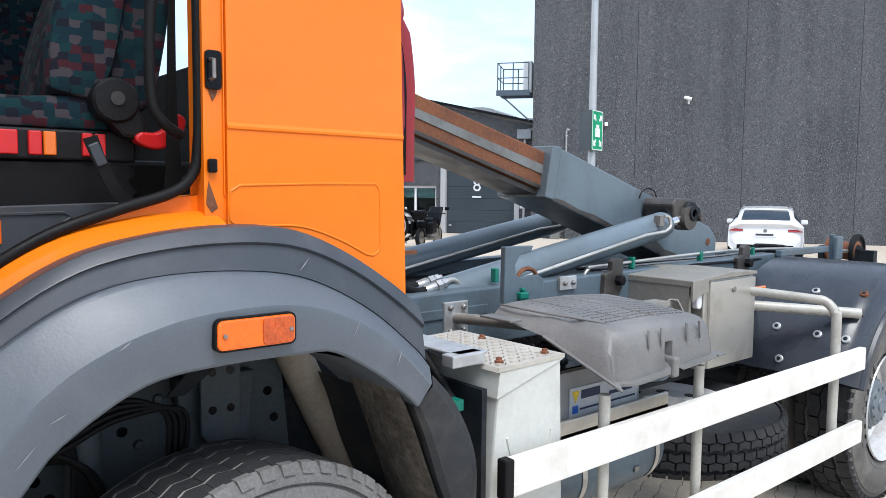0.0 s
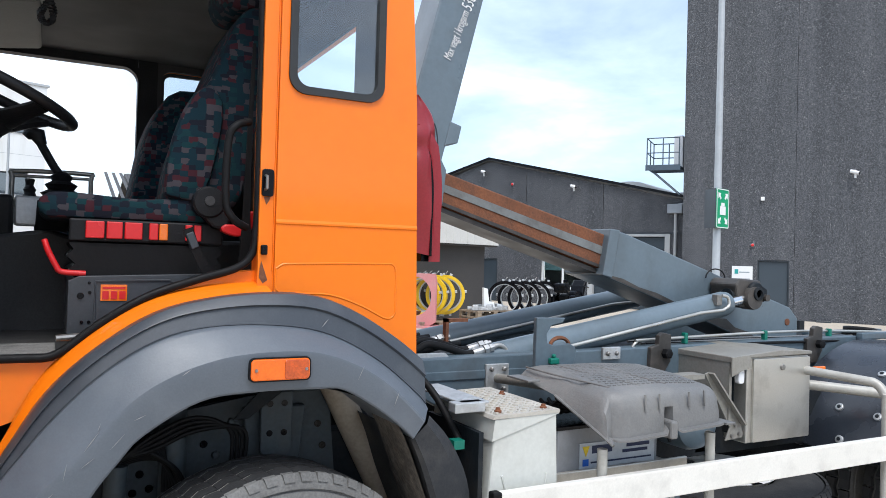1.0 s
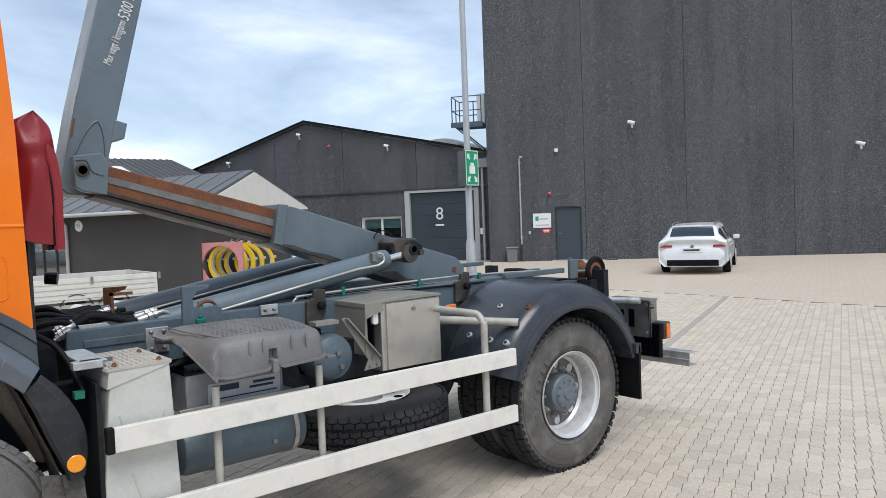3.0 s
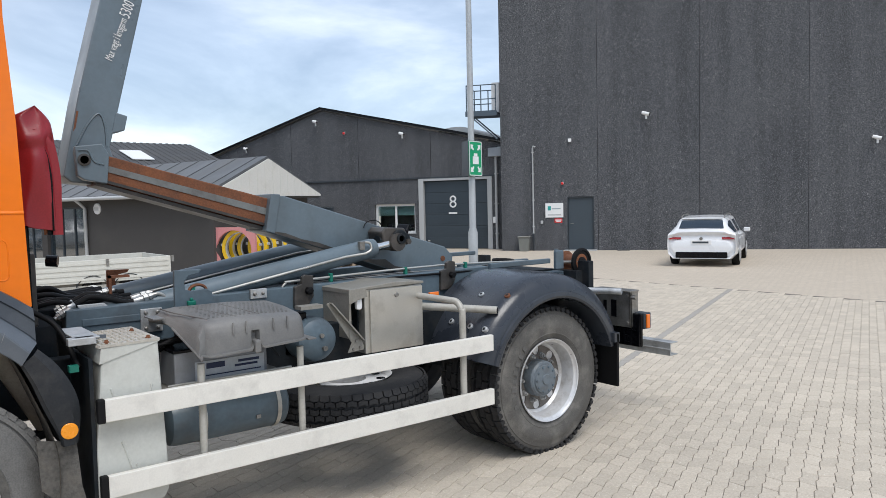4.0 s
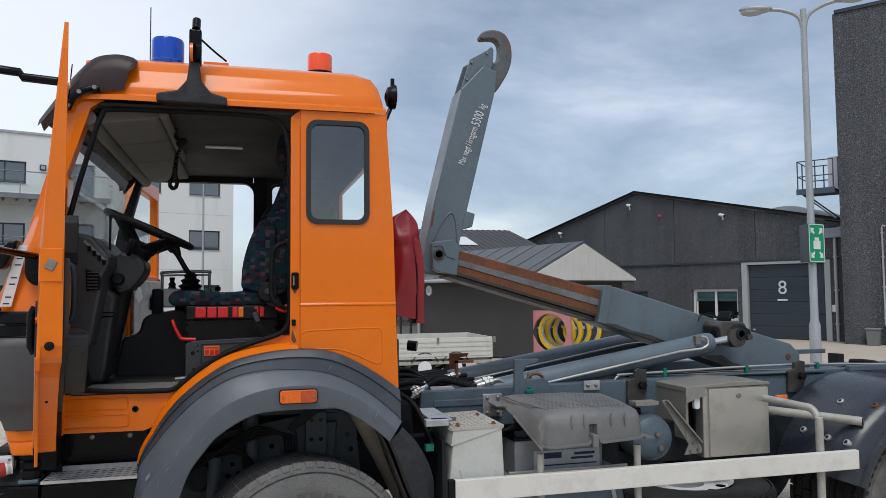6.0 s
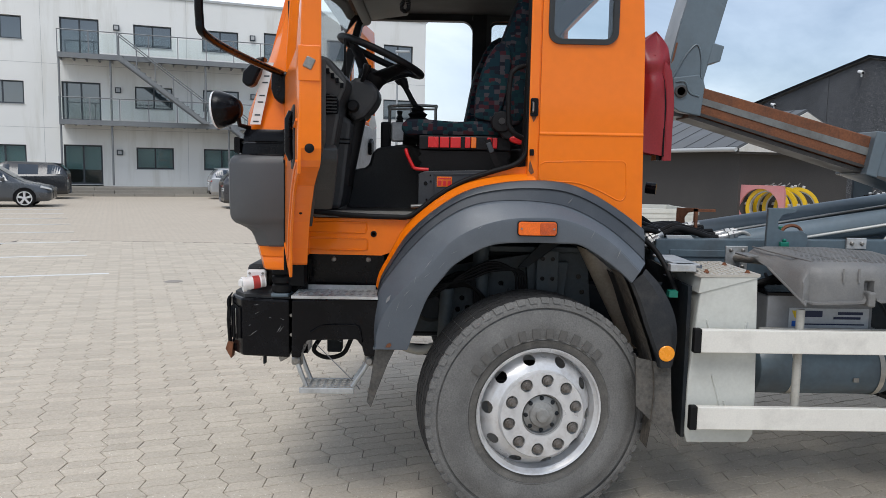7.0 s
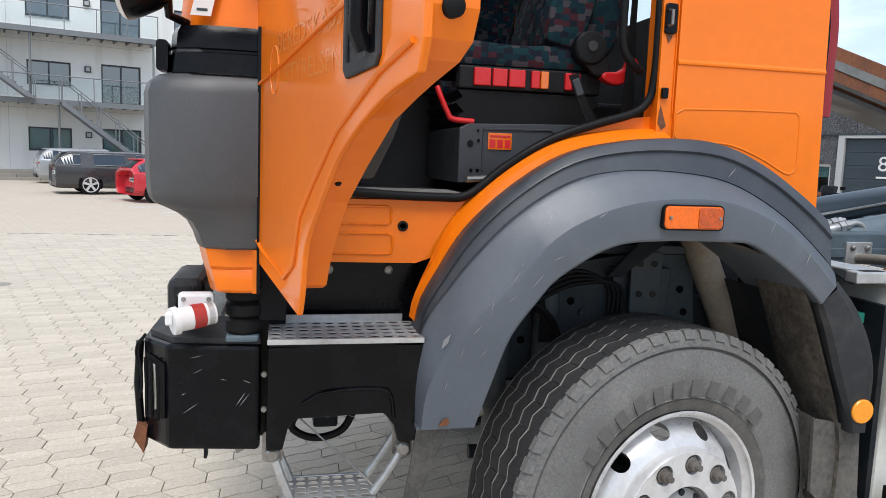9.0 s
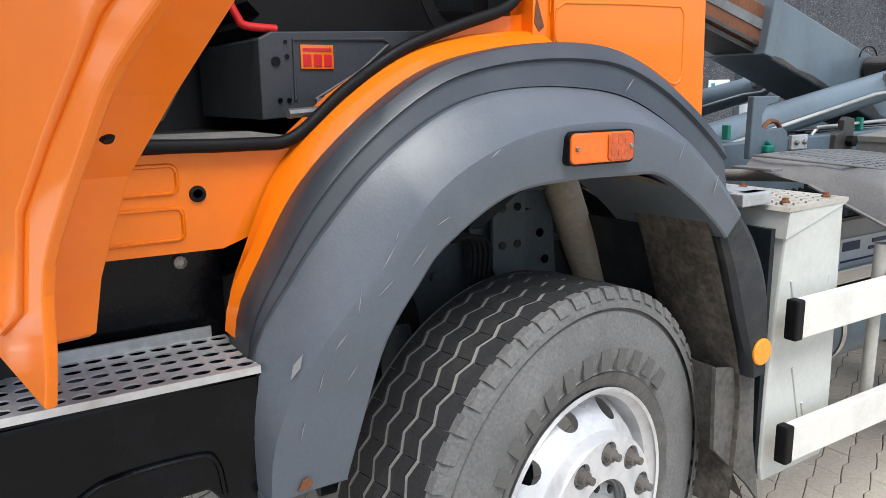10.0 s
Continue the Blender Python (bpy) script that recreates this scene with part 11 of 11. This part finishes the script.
def stone_verts(slant):
    o = stone_outline(slant, 0.0075)
    cx = [(p[0] * 0.972, p[1] * 0.945) for p in o]
    v = [(p[0], p[1], 0.0016) for p in o] + [(p[0], p[1], 0.0062) for p in o] + [(p[0], p[1], 0.0085) for p in cx]
    f = []
    for a in (0, 8):
        for i in range(8):
            j = (i + 1) % 8
            f.append((a + i, a + j, a + 8 + j, a + 8 + i))
    f.append(tuple(range(16, 24)))
    return v, f


DARKROW = (PAV.inverted() @ Vector((8.5, 2.4, 0))).y


def pave():
    tagged(part("paving_bed", B((-9.0, 13.5, -3.2, 12.2, -0.02, 0.002)), BED), "sandy joints between the paving blocks", "pavement", "", "structure")
    rng = random.Random(8)
    near = (-3.0, -0.75, -1.0, 1.55)
    meshes = []
    for s in (-1, 1):
        v, f = stone_verts(s)
        me = bpy.data.meshes.new("paving_stone")
        me.from_pydata(v, [], f)
        me.materials.append(STONE)
        meshes.append(me)
    for x, y, odd in stone_rows(*near, None):
        ob = new("paving_stone", meshes[odd])
        ob.parent = ground
        ob.matrix_basis = pose(x, y, rng.uniform(-0.0012, 0.0012), rng.uniform(-0.4, 0.4), rng.uniform(-0.4, 0.4), 22 + rng.uniform(-0.6, 0.6))
    V, F = [], []
    VD, FD = [], []
    shapes = [stone_verts(-1), stone_verts(1)]
    for x, y, odd in stone_rows(-8.9, 13.4, -3.1, 12.1, near):
        v, f = shapes[odd]
        m = pose(x, y, rng.uniform(-0.0012, 0.0012), rng.uniform(-0.4, 0.4), rng.uniform(-0.4, 0.4), 22 + rng.uniform(-0.6, 0.6))
        # one row of darker blocks crosses the yard behind the truck
        q_ = PAV.inverted() @ Vector((x, y, 0))
        dark = abs(q_.y - DARKROW) < 0.055 and x > 4.2
        vv, ff = (VD, FD) if dark else (V, F)
        n = len(vv)
        vv += [tuple(m @ Vector(p)) for p in v]
        ff += [tuple(n + i for i in q) for q in f]
    me = bpy.data.meshes.new("paving_stones")
    me.from_pydata(V, [], F)
    me.materials.append(STONEISLE)
    ob = new("paving_stones", me)
    ob.parent = ground
    ob["kind"] = "stuff"
    me = bpy.data.meshes.new("dark_paving_stones")
    me.from_pydata(VD, [], FD)
    me.materials.append(mat("grey_paving_stone", (0.35, 0.325, 0.29), 0.9, var=0.12, scale=2, fine=120, bump=0.3))
    ob = new("dark_paving_stones", me)
    ob.parent = ground
    ob["kind"] = "stuff"


def stone_face(N, L, b, tone):
    """Worn concrete block: stains over the yard, fine grain and pale chips of stone."""
    g = N.new("ShaderNodeNewGeometry")
    co = g.outputs["Position"]
    v = ramp(N, L, tone if tone else g.outputs["Random Per Island"], 0, 1, 0.90, 1.07)
    c = blend(N, L, ramp(N, L, nz(N, L, co, 0.35, 6, None, 0.6), 0.45, 0.68, 0, 0.45), (0.50, 0.435, 0.348), (0.42, 0.365, 0.296))
    c = blend(N, L, ramp(N, L, nz(N, L, co, 70.0, 3), 0.35, 0.7), c, (0.57, 0.505, 0.415))
    c = blend(N, L, ramp(N, L, nz(N, L, co, 120.0, 2), 0.40, 0.28, 0, 0.5), c, (0.24, 0.21, 0.17))
    vo = N.new("ShaderNodeTexVoronoi")
    vo.inputs["Scale"].default_value = 55.0
    L.new(co, vo.inputs["Vector"])
    chip = N.new("ShaderNodeMath")
    chip.operation = 'MULTIPLY'
    L.new(ramp(N, L, vo.outputs["Distance"], 0.20, 0.12), chip.inputs[0])
    L.new(ramp(N, L, nz(N, L, co, 21.0, 2), 0.52, 0.60), chip.inputs[1])
    c = blend(N, L, chip.outputs[0], c, (0.80, 0.77, 0.70))
    sc = N.new("ShaderNodeVectorMath")
    sc.operation = 'SCALE'
    L.new(c, sc.inputs[0])
    L.new(v, sc.inputs["Scale"])
    L.new(sc.outputs[0], b.inputs["Base Color"])
    b.inputs["Roughness"].default_value = 0.9
    bp = N.new("ShaderNodeBump")
    bp.inputs["Strength"].default_value = 0.4
    bp.inputs["Distance"].default_value = 0.003
    L.new(nz(N, L, co, 180.0, 3), bp.inputs["Height"])
    L.new(bp.outputs[0], b.inputs["Normal"])


def isle(N, L, b, co):
    stone_face(N, L, b, None)


def single(N, L, b, co):
    stone_face(N, L, b, N.new("ShaderNodeObjectInfo").outputs["Random"])


STONE = tweak("near_paving_stone", single)
STONEISLE = tweak("weathered_paving_stone", isle)
pave()
